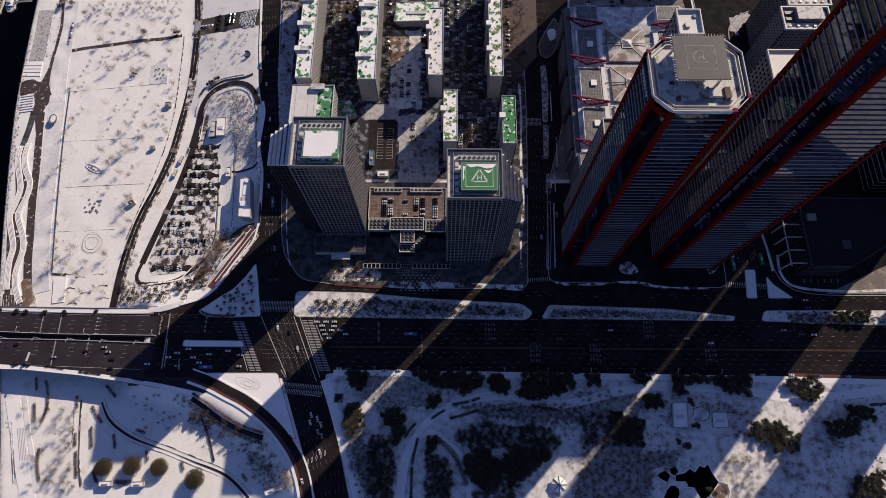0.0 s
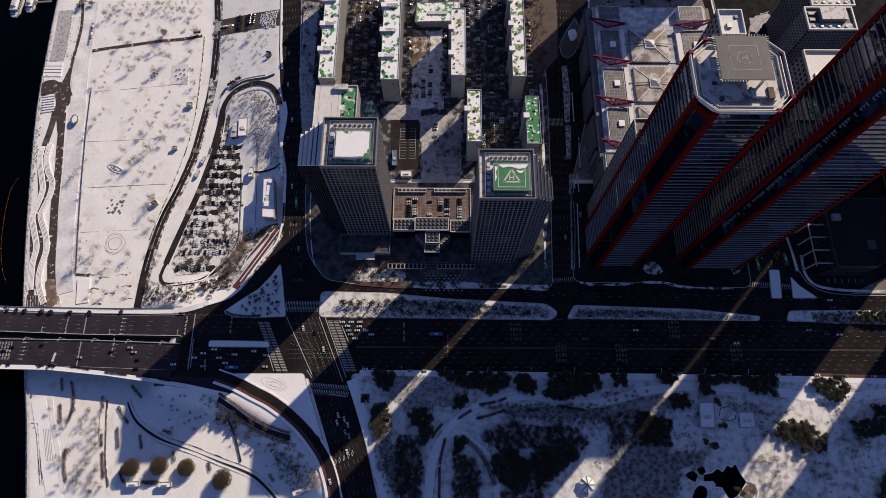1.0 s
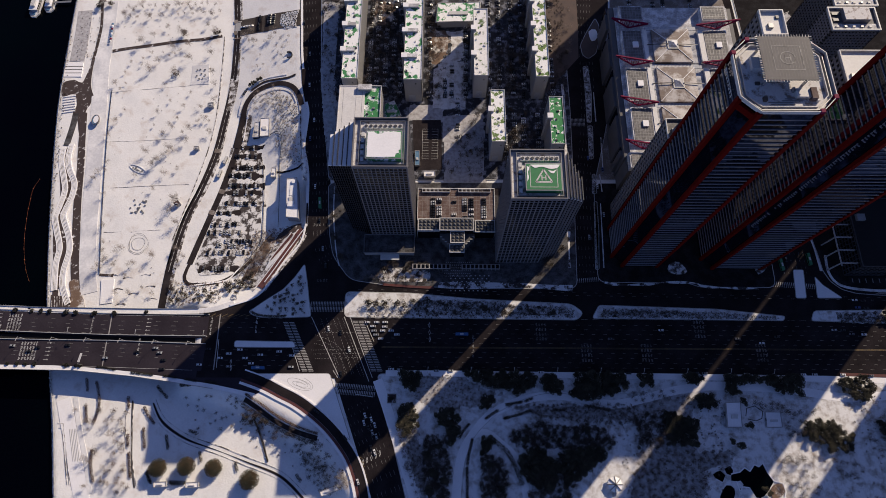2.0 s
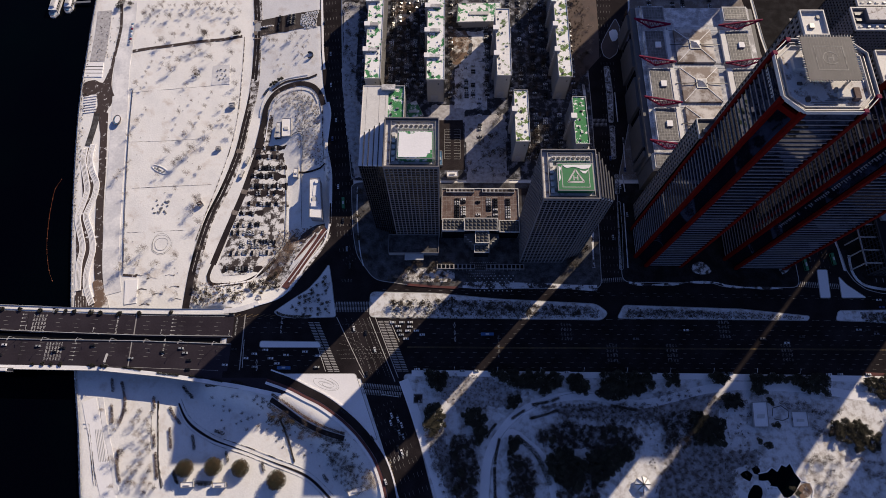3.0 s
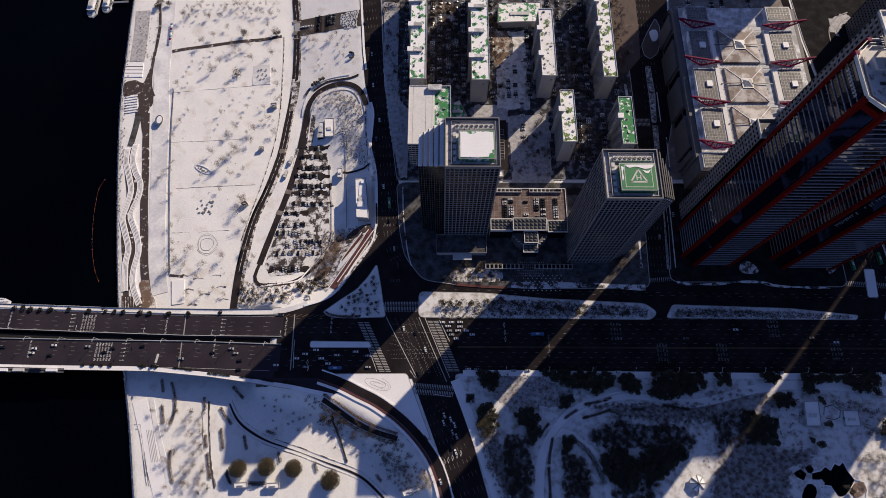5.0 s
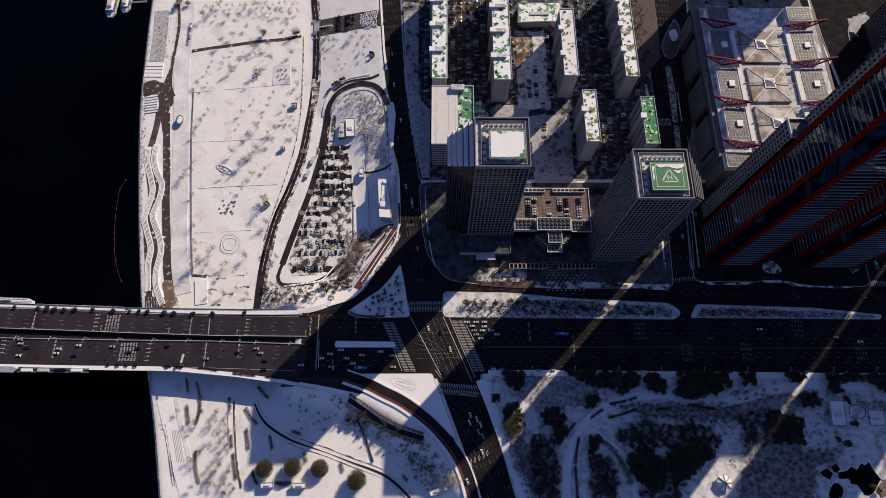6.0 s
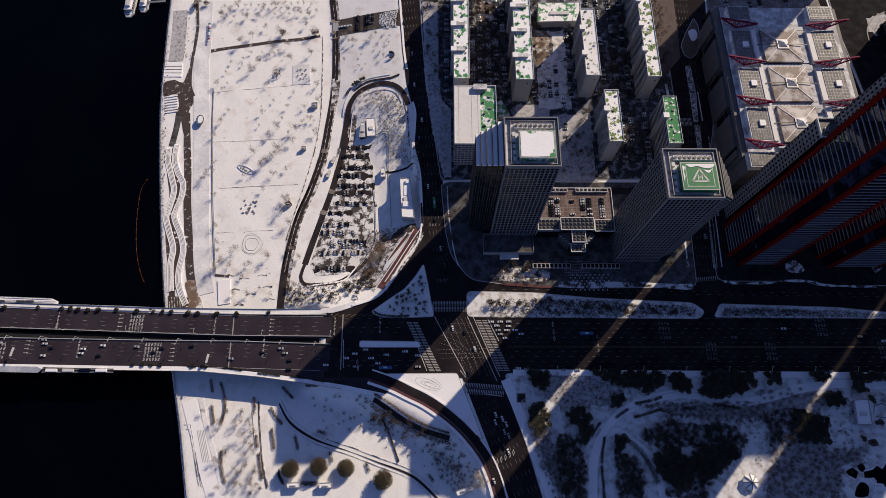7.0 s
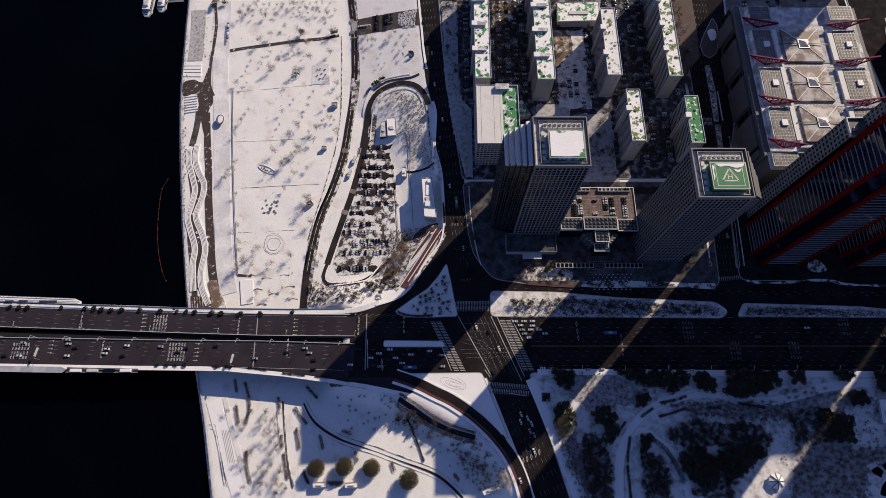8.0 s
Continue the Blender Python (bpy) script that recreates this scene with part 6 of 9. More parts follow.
boat(-499.3, 469.4, 11, 26, 5)
boat(-484.6, 474.1, 10, 22, 4)
g = base("gangway", (0, 0, RIVER), "steel gangway from the bank to the moored boats", "gangway")
bm = BM()
beam(bm, (*(-481.8, 475.7), 2.4), (*(-461.0, 476.5), 3.2), 2.4, 0.4)
part("deck", bm, METAL, g)
f = base("float_line", (0, 0, RIVER), "string of orange floats on a rope", "float line")
line = curve([(-445.3, 259.5), (-449.2, 249.1), (-449.2, 235.8), (-448.1, 219.2), (-445.3, 199.0), (-441.5, 182.0), (-435.7, 165.4), (-429.8, 154.5)], 2.0)
bm = BM()
ribbon(bm, line, 0.1, lambda x, y: 0.15, thick=0.1, lift=0.0)
part("rope", bm, ORANGE, f)
ball = BM()
bmesh.ops.create_icosphere(ball, subdivisions=1, radius=0.5)
ball = finish(ball, "float", ORANGE)
for p in line[::5]:
    part("float", ball, None, f).location = (*p, 0.2)

# ---- parks south of the avenue ----
path("promenade", [(-372.2, 48.7), (-361.8, 23.3), (-349.1, -7.9), (-336.1, -37.7)], 12, SNOW_CLEAN, "snow-covered riverside promenade", "path", -0.05)
for k in range(5):
    path("step_line", [(x + 1.35 * k, y) for x, y in [(-361.6, 24.2), (-353.1, -1.3)]], 0.35, KERB, "long stone step in the snow", "steps", 0.1, smooth=False)
for dx, w in ((0.0, 1.7), (3.2, 0.7), (-2.6, 0.4)):
    path("melted_track", [(x + dx * 0.5, y + dx) for x, y in [(-294.7, 46.1), (-287.4, 34.0), (-277.5, 25.3), (-260.0, 16.0), (-234.9, 8.1), (-209.9, -0.6), (-180.3, -11.7), (-159.6, -28.6)]], lambda s: w * (0.7 + 0.5 * math.sin(9 * s + dx)), DIRT if w < 1 else WET, "melted dark cart track", "path", 0.0)
path("bare_path", [(-312.7, 47.9), (-308.9, 23.8), (-303.9, -3.1), (-298.5, -21.3)], 1.2, PAVING, "narrow trodden path", "path", 0.02)
rail_line("fence", [(-204.7, 31.5), (-197.9, 17.9), (-191.6, 0.0)], "dark edging through the snow", 0.5, 5)
SLIP = [(-216.3, 68.7), (-197.6, 62.3), (-182.3, 55.0), (-167.1, 47.7), (-149.2, 35.5), (-133.8, 21.4), (-120.0, 3.6), (-112.1, -14.2), (-106.7, -34.8)]
path("ramp", SLIP, 6.4, ASPHALT, "asphalt slip road curving off the bridge", "road", 0.5)
for off, w, up, mat, nm, lab in ((-4.6, 2.0, 0.45, RED_LANE, "cycle_lane", "red-brown cycle lane beside the slip road"), (-7.0, 2.2, 0.7, SNOW_CLEAN, "footway", "snow-covered footway of the slip road"), (4.2, 1.2, 0.75, SNOW_CLEAN, "ramp_wall", "low snow-capped wall of the slip road")):
    bm = BM()
    ribbon(bm, curve(SLIP, 4), w, lambda x, y: 0.0, thick=1.2, lift=up, offset=off)
    solid(nm, bm, mat, lab, "path" if w > 1.5 else "wall", kind="structure")
for k, turns in enumerate((2.2, 1.3)):
    bm = BM()
    cx, cy = -168.4, 61.6
    swirl = []
    for a in np.linspace(0.4, math.tau * turns, 60):
        rad = 1.2 + 0.42 * a + 0.3 * math.sin(2.3 * a + k)
        swirl.append((cx + 3 * k + 1.9 * rad * math.cos(a), cy - 1.2 * k + 0.8 * rad * math.sin(a) - 0.45 * rad * math.cos(a)))
    ribbon(bm, swirl, 0.28, level, thick=0.1, lift=0.19)
    solid("wheel_track", bm, KERB, "swirling wheel track in snow", "track", kind="structure")
path("park_road", [(-213.1, 48.6), (-202.4, 41.7), (-186.7, 31.3), (-169.1, 23.2), (-149.6, 17.6)], 4.0, WET, "dark sunken lane beside the slip road", "road", 0.0)
path("park_path", [(-36.5, -34.2), (-34.6, -9.3), (-30.6, 7.8), (-22.6, 21.0), (-8.0, 36.7), (14.4, 47.3), (42.7, 53.0), (70.9, 50.5), (94.2, 46.1), (122.7, 51.4), (151.6, 58.5), (185.0, 61.6), (241.3, 59.2), (296.5, 52.8), (367.6, 60.2)], lambda s: 7.0, SNOW_CLEAN, "wide snow-covered park path", "path", 0.24)
path("park_path", [(-22.6, 21.0), (-11.1, 22.8), (0.5, 14.6), (12.0, 3.8), (17.8, -13.1), (20.8, -33.7)], 6.0, SNOW_CLEAN, "snow-covered park path", "path", 0.26)
path("park_path", [(-102.3, 64.9), (-93.6, 42.8), (-81.0, 7.4), (-65.8, -34.5)], 8.0, SNOW_CLEAN, "snow-covered footway along the street", "path", 0.24)
path("park_path", [(-95.6, 70.6), (-42.9, 70.6), (52.7, 69.9), (176.4, 69.0), (290.1, 68.0), (369.2, 66.7)], 5.0, SNOW_CLEAN, "snow-covered footway along the avenue", "path", 0.22)
path("wheel_track", [(-32.0, -34.2), (-30.1, -9.3), (-26.5, 7.8), (-18.1, 23.2), (-2.5, 37.6)], 0.35, KERB, "wheel track on a snowy path", "path", 0.27)
path("wheel_track", [(-2.5, 38.5), (19.1, 49.2), (42.8, 54.9), (71.0, 52.8)], 0.35, KERB, "wheel track on a snowy path", "path", 0.27)
patch("pond", [(183.9, -7.8), (191.0, -6.3), (195.4, -3.1), (199.2, -5.9), (203.6, -0.7), (207.0, -2.4), (210.5, 0.2), (212.8, -6.3), (216.8, -12.9), (215.2, -15.1), (207.6, -23.6), (201.2, -24.6), (197.6, -17.8), (191.4, -17.0), (189.1, -20.4), (187.4, -12.8), (183.3, -12.4)], WATER, "dark unfrozen pond with a ragged edge", "pond", 0.22)
patch("pond", [(179, -3.6), (184, -1.2), (186, -4.6), (184.6, -8.6), (180.6, -7.4)], WATER, "narrow arm of a dark pond", "pond", 0.215)
patch("snow_bank", [(186.2, -13.5), (190.5, -12.2), (192.6, -15.0), (190.2, -18.2), (186.6, -17.2)], SNOW_PARK, "small snowy island in a pond", "island", 0.4)
patch("pond", [(169.3, -7.9), (175.7, -4.8), (179.4, -8.3), (176.4, -13.4), (171.3, -10.8)], WATER, "small dark pool", "pond", 0.22)
patch("pond", [(172.3, -26), (178.9, -15.8), (184.9, -18.4), (182.8, -26)], WATER, "small dark pool", "pond", 0.22)
patch("rock_shelf", [(217.0, -15.1), (223.4, -14.7), (224.3, -20.1), (221.1, -23.5), (213.8, -26), (212.6, -20.2)], EARTH, "brown rock shelf beside the pond", "rock", 0.8)
for pts in ([(183.9, -7.4), (191.0, -5.9), (195.4, -2.5), (199.2, -5.3), (203.6, -0.1), (207.0, -1.8), (210.7, 0.9), (213.4, -6.1), (217.4, -12.7)], [(197.2, -17.6), (191.4, -16.8), (189.0, -20.0), (187.2, -12.6)], [(217.4, -12.7), (223.9, -13.9), (225.2, -20.1), (222.8, -26)]):
    bm = BM()
    ribbon(bm, pts, 0.9, level, thick=1.0, lift=0.75)
    solid("pond_wall", bm, SNOW_CLEAN, "low snow-capped stone wall round the pond", "wall", kind="structure")
path("park_path", [(203.3, 37.3), (205.1, 43.7), (212.0, 45.6), (217.9, 41.1), (216.2, 35.6), (211.2, 33.7), (204.5, 35.0)], 0.7, PAVING, "small ring path in the snow", "path", 0.24)

# yards behind the twin towers
bed("soil_bed", [(-65, 430.4), (-46.8, 429.0), (-41.1, 415.9), (-43.8, 400.2), (-52.1, 386.2), (-63.2, 384.4), (-66, 412.2)], EARTH, "patch of bare brown soil", "soil", 0.235, 2.4)
bed("snow_bank", [(-48.6, 427.5), (-27.2, 429.1), (-26.4, 391.8), (-50.4, 377.0), (-52.6, 388.8), (-41.8, 398.7), (-39.9, 414.5)], SNOW_PARK, "snow lying in a yard", "snow", 0.25, 2.0)
patch("snow_bank", [(-54.2, 386.0), (-26.4, 389.0), (-25.5, 347.9), (-51.6, 345.1)], SNOW_PARK, "trampled snow in a yard", "snow", 0.2, False)
patch("soil_bed", [(-122.7, 464.6), (-104.4, 463.1), (-99.8, 446.5), (-112.2, 434.6), (-121.0, 440.5)], EARTH, "patch of bare brown soil", "soil", 0.2)
bed("yard_snow", [(-82, 336), (-48, 336), (-49, 316), (-82, 318)], TRAMPLED, "snowy lane between yards", "car park", 0.21, 1.0)
patch("yard_asphalt", [(-78.7, 318.6), (-50.7, 318.8), (-48.8, 263.7), (-75.9, 263.5)], WET, "asphalt yard with marked parking bays", "car park", 0.22, False)
bed("yard_snow", [(-49.7, 323.3), (-7.1, 326.8), (-8.5, 250.2), (-46.1, 252.5)], TRAMPLED, "snowy parking yard", "car park", 0.2, 1.2)
path("lane", [(-72, 240), (-30, 240.5), (40, 241), (76, 241)], 7.0, WET, "narrow service lane behind the podium", "road", 0.22, smooth=False)
bm = BM()
x, y = -68.5, 291.3
for k in range(12):
    box(bm, x, y - 16 + 3 * k, 0.2, x + 6, y - 15.8 + 3 * k, 0.26), box(bm, x + 9, y - 16 + 3 * k, 0.2, x + 15, y - 15.8 + 3 * k, 0.26)
box(bm, x - 0.2, y - 16, 0.2, x, y + 17, 0.265), box(bm, x + 15, y - 16, 0.2, x + 15.2, y + 17, 0.265)
solid("bay_lines", bm, PAINT, "white lines of parking bays", "road marking", kind="structure")
patch("earth_plaza", [(55, 475), (94, 475), (93, 430), (91, 394), (80, 381), (69, 368), (55, 350)], BARE_EARTH, "bare brown earth beside a block of flats", "ground", 0.24, False)
hut("shed", [(-75.1, 266.8), (-70.3, 266.8), (-71.0, 282.7), (-75.4, 282.7)], 0.1, 3, "long blue-roofed bicycle shed", BLUE_ROOF)
hut("low_hall", [(-56.8, 431.0), (-11.1, 432.7), (-10.0, 458.0), (-55.2, 456.2)], 0.1, 9, "low hall with a snowy green roof", FLAT_GREEN)
hut("gatehouse", [(-66.3, 254.3), (-55.6, 254.4), (-55.9, 260.4), (-66.6, 260.3)], 0.1, 4, "low white-roofed gatehouse behind the podium")
hut("low_hall", [(-106.8, 315.3), (-89.3, 319.9), (-97.0, 337.4), (-109.0, 332.1)], 0.1, 6, "low hall with a snowy green roof", ROOF_GREEN)

bed("snow_bank", [(-58.5, 380.1), (-32.2, 384.7), (-25.0, 380.2), (-27, 332), (-59.2, 332)], SNOW_PARK, "trampled snow in a yard", "snow", 0.26, 1.0)
bed("snow_bank", [(-177, 465), (-161, 465), (-160, 375), (-157, 342), (-147.5, 330), (-147.5, 255), (-154.5, 255), (-166, 313), (-173.5, 375)], TRAMPLED, "snowy verge with bare trees along the street", "snow", 0.24, 0.6)
# snow left along the kerbs of the forecourts
path("snow_strip", [(-52, 148.6), (-23.0, 148.0), (-0.4, 148.6), (24.8, 148.7), (44.9, 147.3), (68.0, 146.4)], lambda s: 5.0 + 1.2 * math.sin(7 * s), SNOW_LOT, "trampled snow along a kerb", "snow", 0.24)
path("snow_strip", [(96.9, 151.8), (110.3, 149.8), (140.6, 150.6), (148.2, 152.2), (175.8, 151.9), (188.0, 148.3), (232.9, 147.0)], lambda s: 1.8 + 0.8 * math.sin(31 * s), SNOW_LOT, "snow lying along a kerb", "snow", 0.24)
path("snow_strip", [(299.2, 178.8), (298.4, 163.8), (304.3, 152.2), (320.3, 147.1), (354.8, 145.3), (388.9, 146.6)], 2.4, SNOW_PARK, "snow lying along a kerb", "snow", 0.24)
patch("snow_bank", [(156.4, 169.2), (165.2, 171.4), (172.0, 162.9), (165.6, 159.7), (155.2, 161.7)], DIRT, "heap of cleared snow", "snow", 0.4)
patch("snow_bank", [(233.5, 168.7), (243.1, 172.0), (244.3, 166.6), (235.3, 160.2)], DIRT, "heap of cleared snow", "snow", 0.4)
path("snow_strip", [(-151.1, 245.1), (-149.8, 215.9), (-145.5, 182.3), (-141.3, 166.1)], 1.0, SNOW_PARK, "snow lying along a kerb", "snow", 0.24)
bm = BM()
x0, y0 = -47.0, 156.6
for j in range(6):
    for i in range(13):
        u, v = x0 + 1.9 * i + 0.45 * j, y0 + 2.6 * j
        box(bm, u, v, 0.14, u + 0.7, v + 0.8, 0.24)
solid("paving_studs", bm, KERB, "grid of small pale paving squares", "paving", kind="structure")
patch("plaza", [(335.3, 142.6), (394.7, 169.8), (413.7, 180.7), (424.0, 143.7)], PAVING_WARM, "snow-dusted plaza at the corner of the office block", "plaza", 0.22, False)
path("side_street", [(268, 215), (262, 260), (256, 310), (244, 400), (226, 560), (215, 690)], 30, PAVING_WARM, "grey-brown paved side street beside the store", "road", 0.26)
for pts in ([(319.5, 454.3), (305.8, 446.7), (295.0, 431.8), (293.0, 415.8)], [(320.6, 448.3), (309.4, 440.8), (302.2, 428.9)]):
    bm = BM()
    ribbon(bm, curve(pts, 3), 1.0, level, thick=0.5, lift=0.5)
    solid("curved_kerb", bm, CONCRETE, "curved concrete kerb of a turning lane", "kerb", kind="structure")
bed("snow_bank", [(295, 429), (299, 445), (318, 453), (324, 444), (308, 436), (303, 424)], TRAMPLED, "dirty snow inside a turning lane", "snow", 0.26, 1.5)
patch("snow_bank", [(-106.6, 156.3), (-96.8, 163.6), (-62.0, 162.0), (-59.9, 153.0), (-65.0, 151.2), (-104.6, 151.8)], DIRT, "trampled brown snow of the forecourt", "snow", 0.22)
# planted medians and footways of the side street
SIDE_STRIPS = ([(94.7, 383), (99.7, 384), (100.9, 350), (98.2, 317), (93.9, 317), (94.7, 350)], [(94.2, 313), (99.0, 313), (97.1, 276.6), (92.9, 276)], [(94.3, 259.8), (97.7, 259.8), (97.0, 239.2), (92.9, 239.2)], [(93.8, 231), (96.5, 231), (95.8, 201.5), (92.9, 164), (89.7, 164), (92.1, 201.5)])
for pts in SIDE_STRIPS:
    block("median_strip", rounded(pts, 1.5), LITTER, "planted strip with snow along the side street", "median")
for pts in ([(103.0, 352.2), (102.7, 318.0)], [(101.4, 259.8), (102.2, 241.3)], [(99.7, 229.2), (97.4, 165.6)], [(106, 300), (105, 262)]):
    path("snow_strip", pts, lambda t: 0.9 + 0.4 * math.sin(19 * t), SNOW_PARK, "thin snow left between lanes", "snow", 0.24, smooth=False)
path("snow_strip", [(70.2, 263.8), (72.0, 237.1), (70.3, 217.0), (67.8, 197.5), (66.6, 165.4)], lambda t: 2.2 + 0.9 * math.sin(13 * t), SNOW_LOT, "trampled snow on a footway", "snow", 0.24)
path("snow_strip", [(71.9, 361.4), (72.7, 331.4), (71.6, 300.2), (70.4, 268.0)], lambda t: 2.0 + 0.9 * math.sin(17 * t), SNOW_PARK, "trampled snow on a footway", "snow", 0.24)
block("traffic_island", rounded([(95.4, 397.4), (93.9, 409.7), (100.8, 424.8), (112.2, 445.2), (115.7, 435.0), (114.5, 417.3), (109.7, 399.9), (101.2, 392.6)], 3), BARE_EARTH, "planted island at the corner of the store", "island")
patch("snow_bank", [(104.0, 427.3), (111.3, 429.9), (112.8, 419.8), (106.4, 414.8)], SNOW_CLEAN, "heap of bright snow on an island", "snow", 0.5)
# ---- road markings ----
def stripes(name, a, b, n, sx, sy, label, lean=0.0, rows=(0.0,)):
    """A crossing: n bars between a and b; rows: offsets of further columns of bars."""
    c = base(name, (0, 0, 0), label, "crossing", "zebra crossings", "structure")
    me = finish(boxes((-sx / 2, -sy / 2, 0.05, sx / 2, sy / 2, 0.075)), "stripe", ZEBRA)
    for k in range(n):
        u = k / (n - 1)
        for o in rows:
            s = part("stripe", me, None, c)
            s.location = (a[0] + (b[0] - a[0]) * u + (o if sx > sy else 0), a[1] + (b[1] - a[1]) * u + (0 if sx > sy else o), 0)
            s.rotation_euler[2] = radians(lean)


stripes("zebra_crossing", (-184.7, 113.8), (-164.4, 72.0), 32, 4.4, 0.62, "worn white zebra crossing across the avenue", 0, (0, 5.4))
stripes("zebra_crossing", (-124.0, 115.3), (-105.8, 72.4), 32, 4.4, 0.62, "worn white zebra crossing across the avenue", 0, (0, 5.2))
stripes("zebra_crossing", (-163.3, 125.6), (-131.4, 125.8), 24, 0.62, 4.4, "worn white zebra crossing of the side street", 0, (0, 4.9))
stripes("zebra_crossing", (-137.2, 55.3), (-104.3, 52.8), 24, 0.68, 4.2, "worn white zebra crossing of the side street", -8, (0, 5.0))
stripes("zebra_crossing", (75.0, 314.5), (91.4, 314.6), 14, 0.6, 4.0, "worn white zebra crossing of the side street", 0, (0, 4.6))
stripes("zebra_crossing", (71.3, 153.2), (93.5, 155.0), 14, 0.6, 4.0, "worn white zebra crossing of the side street", 0)
stripes("zebra_crossing", (237.1, 151.8), (284.7, 149.0), 30, 0.6, 5.0, "worn white zebra crossing of the side street", 0)
stripes("zebra_crossing", (-140.3, 17.8), (-132.8, 12.2), 9, 4.0, 0.6, "small zebra crossing over the slip road", 35)


def dashes(bm, x0, x1, y_of, length=3.0, period=10.0, w=0.22, z=0.06, lead=0.0):
    x = x0 + lead
    while x < x1 - length:
        ya, yb = y_of(x), y_of(x + length)
        beam(bm, (x, ya, z), (x + length, yb, z), w, 0.03)
        x += period


def lane_run(bm, pts, offs, w=0.2):
    """Dashes along a street that bends, at those offsets from its middle."""
    line = curve(pts, 1.0)
    for o in offs:
        for k in range(2, len(line) - 4, 9):
            a, b = Vector(line[k]), Vector(line[k + 3])
            n = Vector((-(b - a).y, (b - a).x)).normalized() * o
            beam(bm, (*(a + n), 0.08), (*(b + n), 0.08), w, 0.03)


bm = BM()
lane_run(bm, [(-151, 170), (-161, 200), (-172, 326), (-188, 422), (-200, 520)], (-6.5, -3.2, 0, 3.2, 6.5))
lane_run(bm, [(82, 160), (85, 245), (96, 330), (102, 470), (110, 560)], (-6, -2.8, 0.5, 3.6, 6.6))
lane_run(bm, [(-121, 45), (-88, -27), (-50, -160)], (-9, -5.6, -2.4, 2.4, 5.6, 9))
lane_run(bm, [(270, 160), (268, 230), (250, 400)], (-9, -5, -1, 3, 7, 11))
for k in range(1, 11):
    if k not in (5,):
        y = 72 + 4.1 * k
        dashes(bm, -98, 820, lambda x: y, lead=(k * 3.7) % 10)
for k in range(1, 5):
    dashes(bm, -700, -252, lambda x: float(np.interp(x, [p[0] for p in N_DECK], [p[1] for p in N_DECK])) + 3.6 - 3.72 * (k - 1), length=3.8, period=15.4, w=0.25, lead=(k % 2) * 1.6, z=0.1)
    dashes(bm, -250, -186, lambda x: 101.0 + 4.1 * k, lead=k * 2.3)
    dashes(bm, -700, -252, lambda x: float(np.interp(x, [p[0] for p in S_DECK], [p[1] for p in S_DECK])) + 8.7 - 3.45 * (k - 1), length=3.8, period=15.4, w=0.25, lead=5 + (k % 2) * 1.4, z=0.1)
    dashes(bm, -250, -176, lambda x: 72.0 + 4.4 * k, lead=k * 3.1)
for k in range(1, 5):
    dashes(bm, -126, 880, lambda x: 145.5 - 0.01 * x - 2.6 * k if k < 3 else 118.0, lead=k * 3.1)
solid("lane_markings", bm, PAINT_WORN_DIMMED, "worn white lane dashes on asphalt, darkened for shade", "road marking", kind="structure")
bm = BM()
box(bm, -100, 92.2, 0.05, 1200, 92.5, 0.075), box(bm, -100, 93.0, 0.05, 1200, 93.3, 0.075)
for a, b in (([(-110.7, 97.5), (-102.9, 104.5)]), ([(-110.9, 99.5), (-106.5, 99.5)])):
    beam(bm, (*a, 0.06), (*b, 0.06), 0.4, 0.03)
for k in range(9):
    x = -262 + 5.2 * k
    beam(bm, (x, 118.2 + 0.12 * k, 0.09), (x + 5, 121.5 - 0.1 * k, 0.09), 0.4, 0.03)
for k in range(8):
    x, y = -114.1, 3.6
    beam(bm, (x + 0.9 * k, y - 3.0 * k, 0.09), (x + 3.2 - 0.1 * k + 0.9 * k, y - 1.6 - 3.0 * k, 0.09), 0.4, 0.03)
solid("lane_markings", bm, YELLOW, "yellow centre lines and hatching on asphalt", "road marking", kind="structure")

bm = BM()  # stop lines, edge lines and the expansion joints' pale strips
for a, b in ([(-178.5, 96.5), (-168.7, 71.9)], [(-115.7, 116.3), (-106.8, 97.5)], [(-165.0, 131.7), (-163.6, 124.1)], [(-120.4, 53.1), (-105.5, 50.9)], [(-140.4, 72.6), (-135.9, 66.5)], [(-162.5, 119.0), (-134.5, 66.5)], [(-133.8, 119.2), (-109.4, 63.5)], [(-128.8, 119.3), (-106.8, 66.8)]):
    beam(bm, (*a, 0.065), (*b, 0.065), 0.5, 0.03)
for a, b in ((-700, -252),):
    for line, off in ((N_DECK, 9.6), (N_DECK, -9.3), (S_DECK, 11.2), (S_DECK, -11.2)):
        p = [(x, float(np.interp(x, [q[0] for q in line], [q[1] for q in line])) + off * (0.92 if line is N_DECK else 1)) for x in np.arange(a, b, 8)]
        for u, v in zip(p, p[1:]):
            beam(bm, (*u, 0.1), (*v, 0.1), 0.22, 0.03)
beam(bm, (*(-241.0, 98.5), 0.06), (*(-239.8, 74.3), 0.06), 0.5, 0.04)
solid("lane_markings", bm, PAINT, "white stop and edge lines", "road marking", kind="structure")

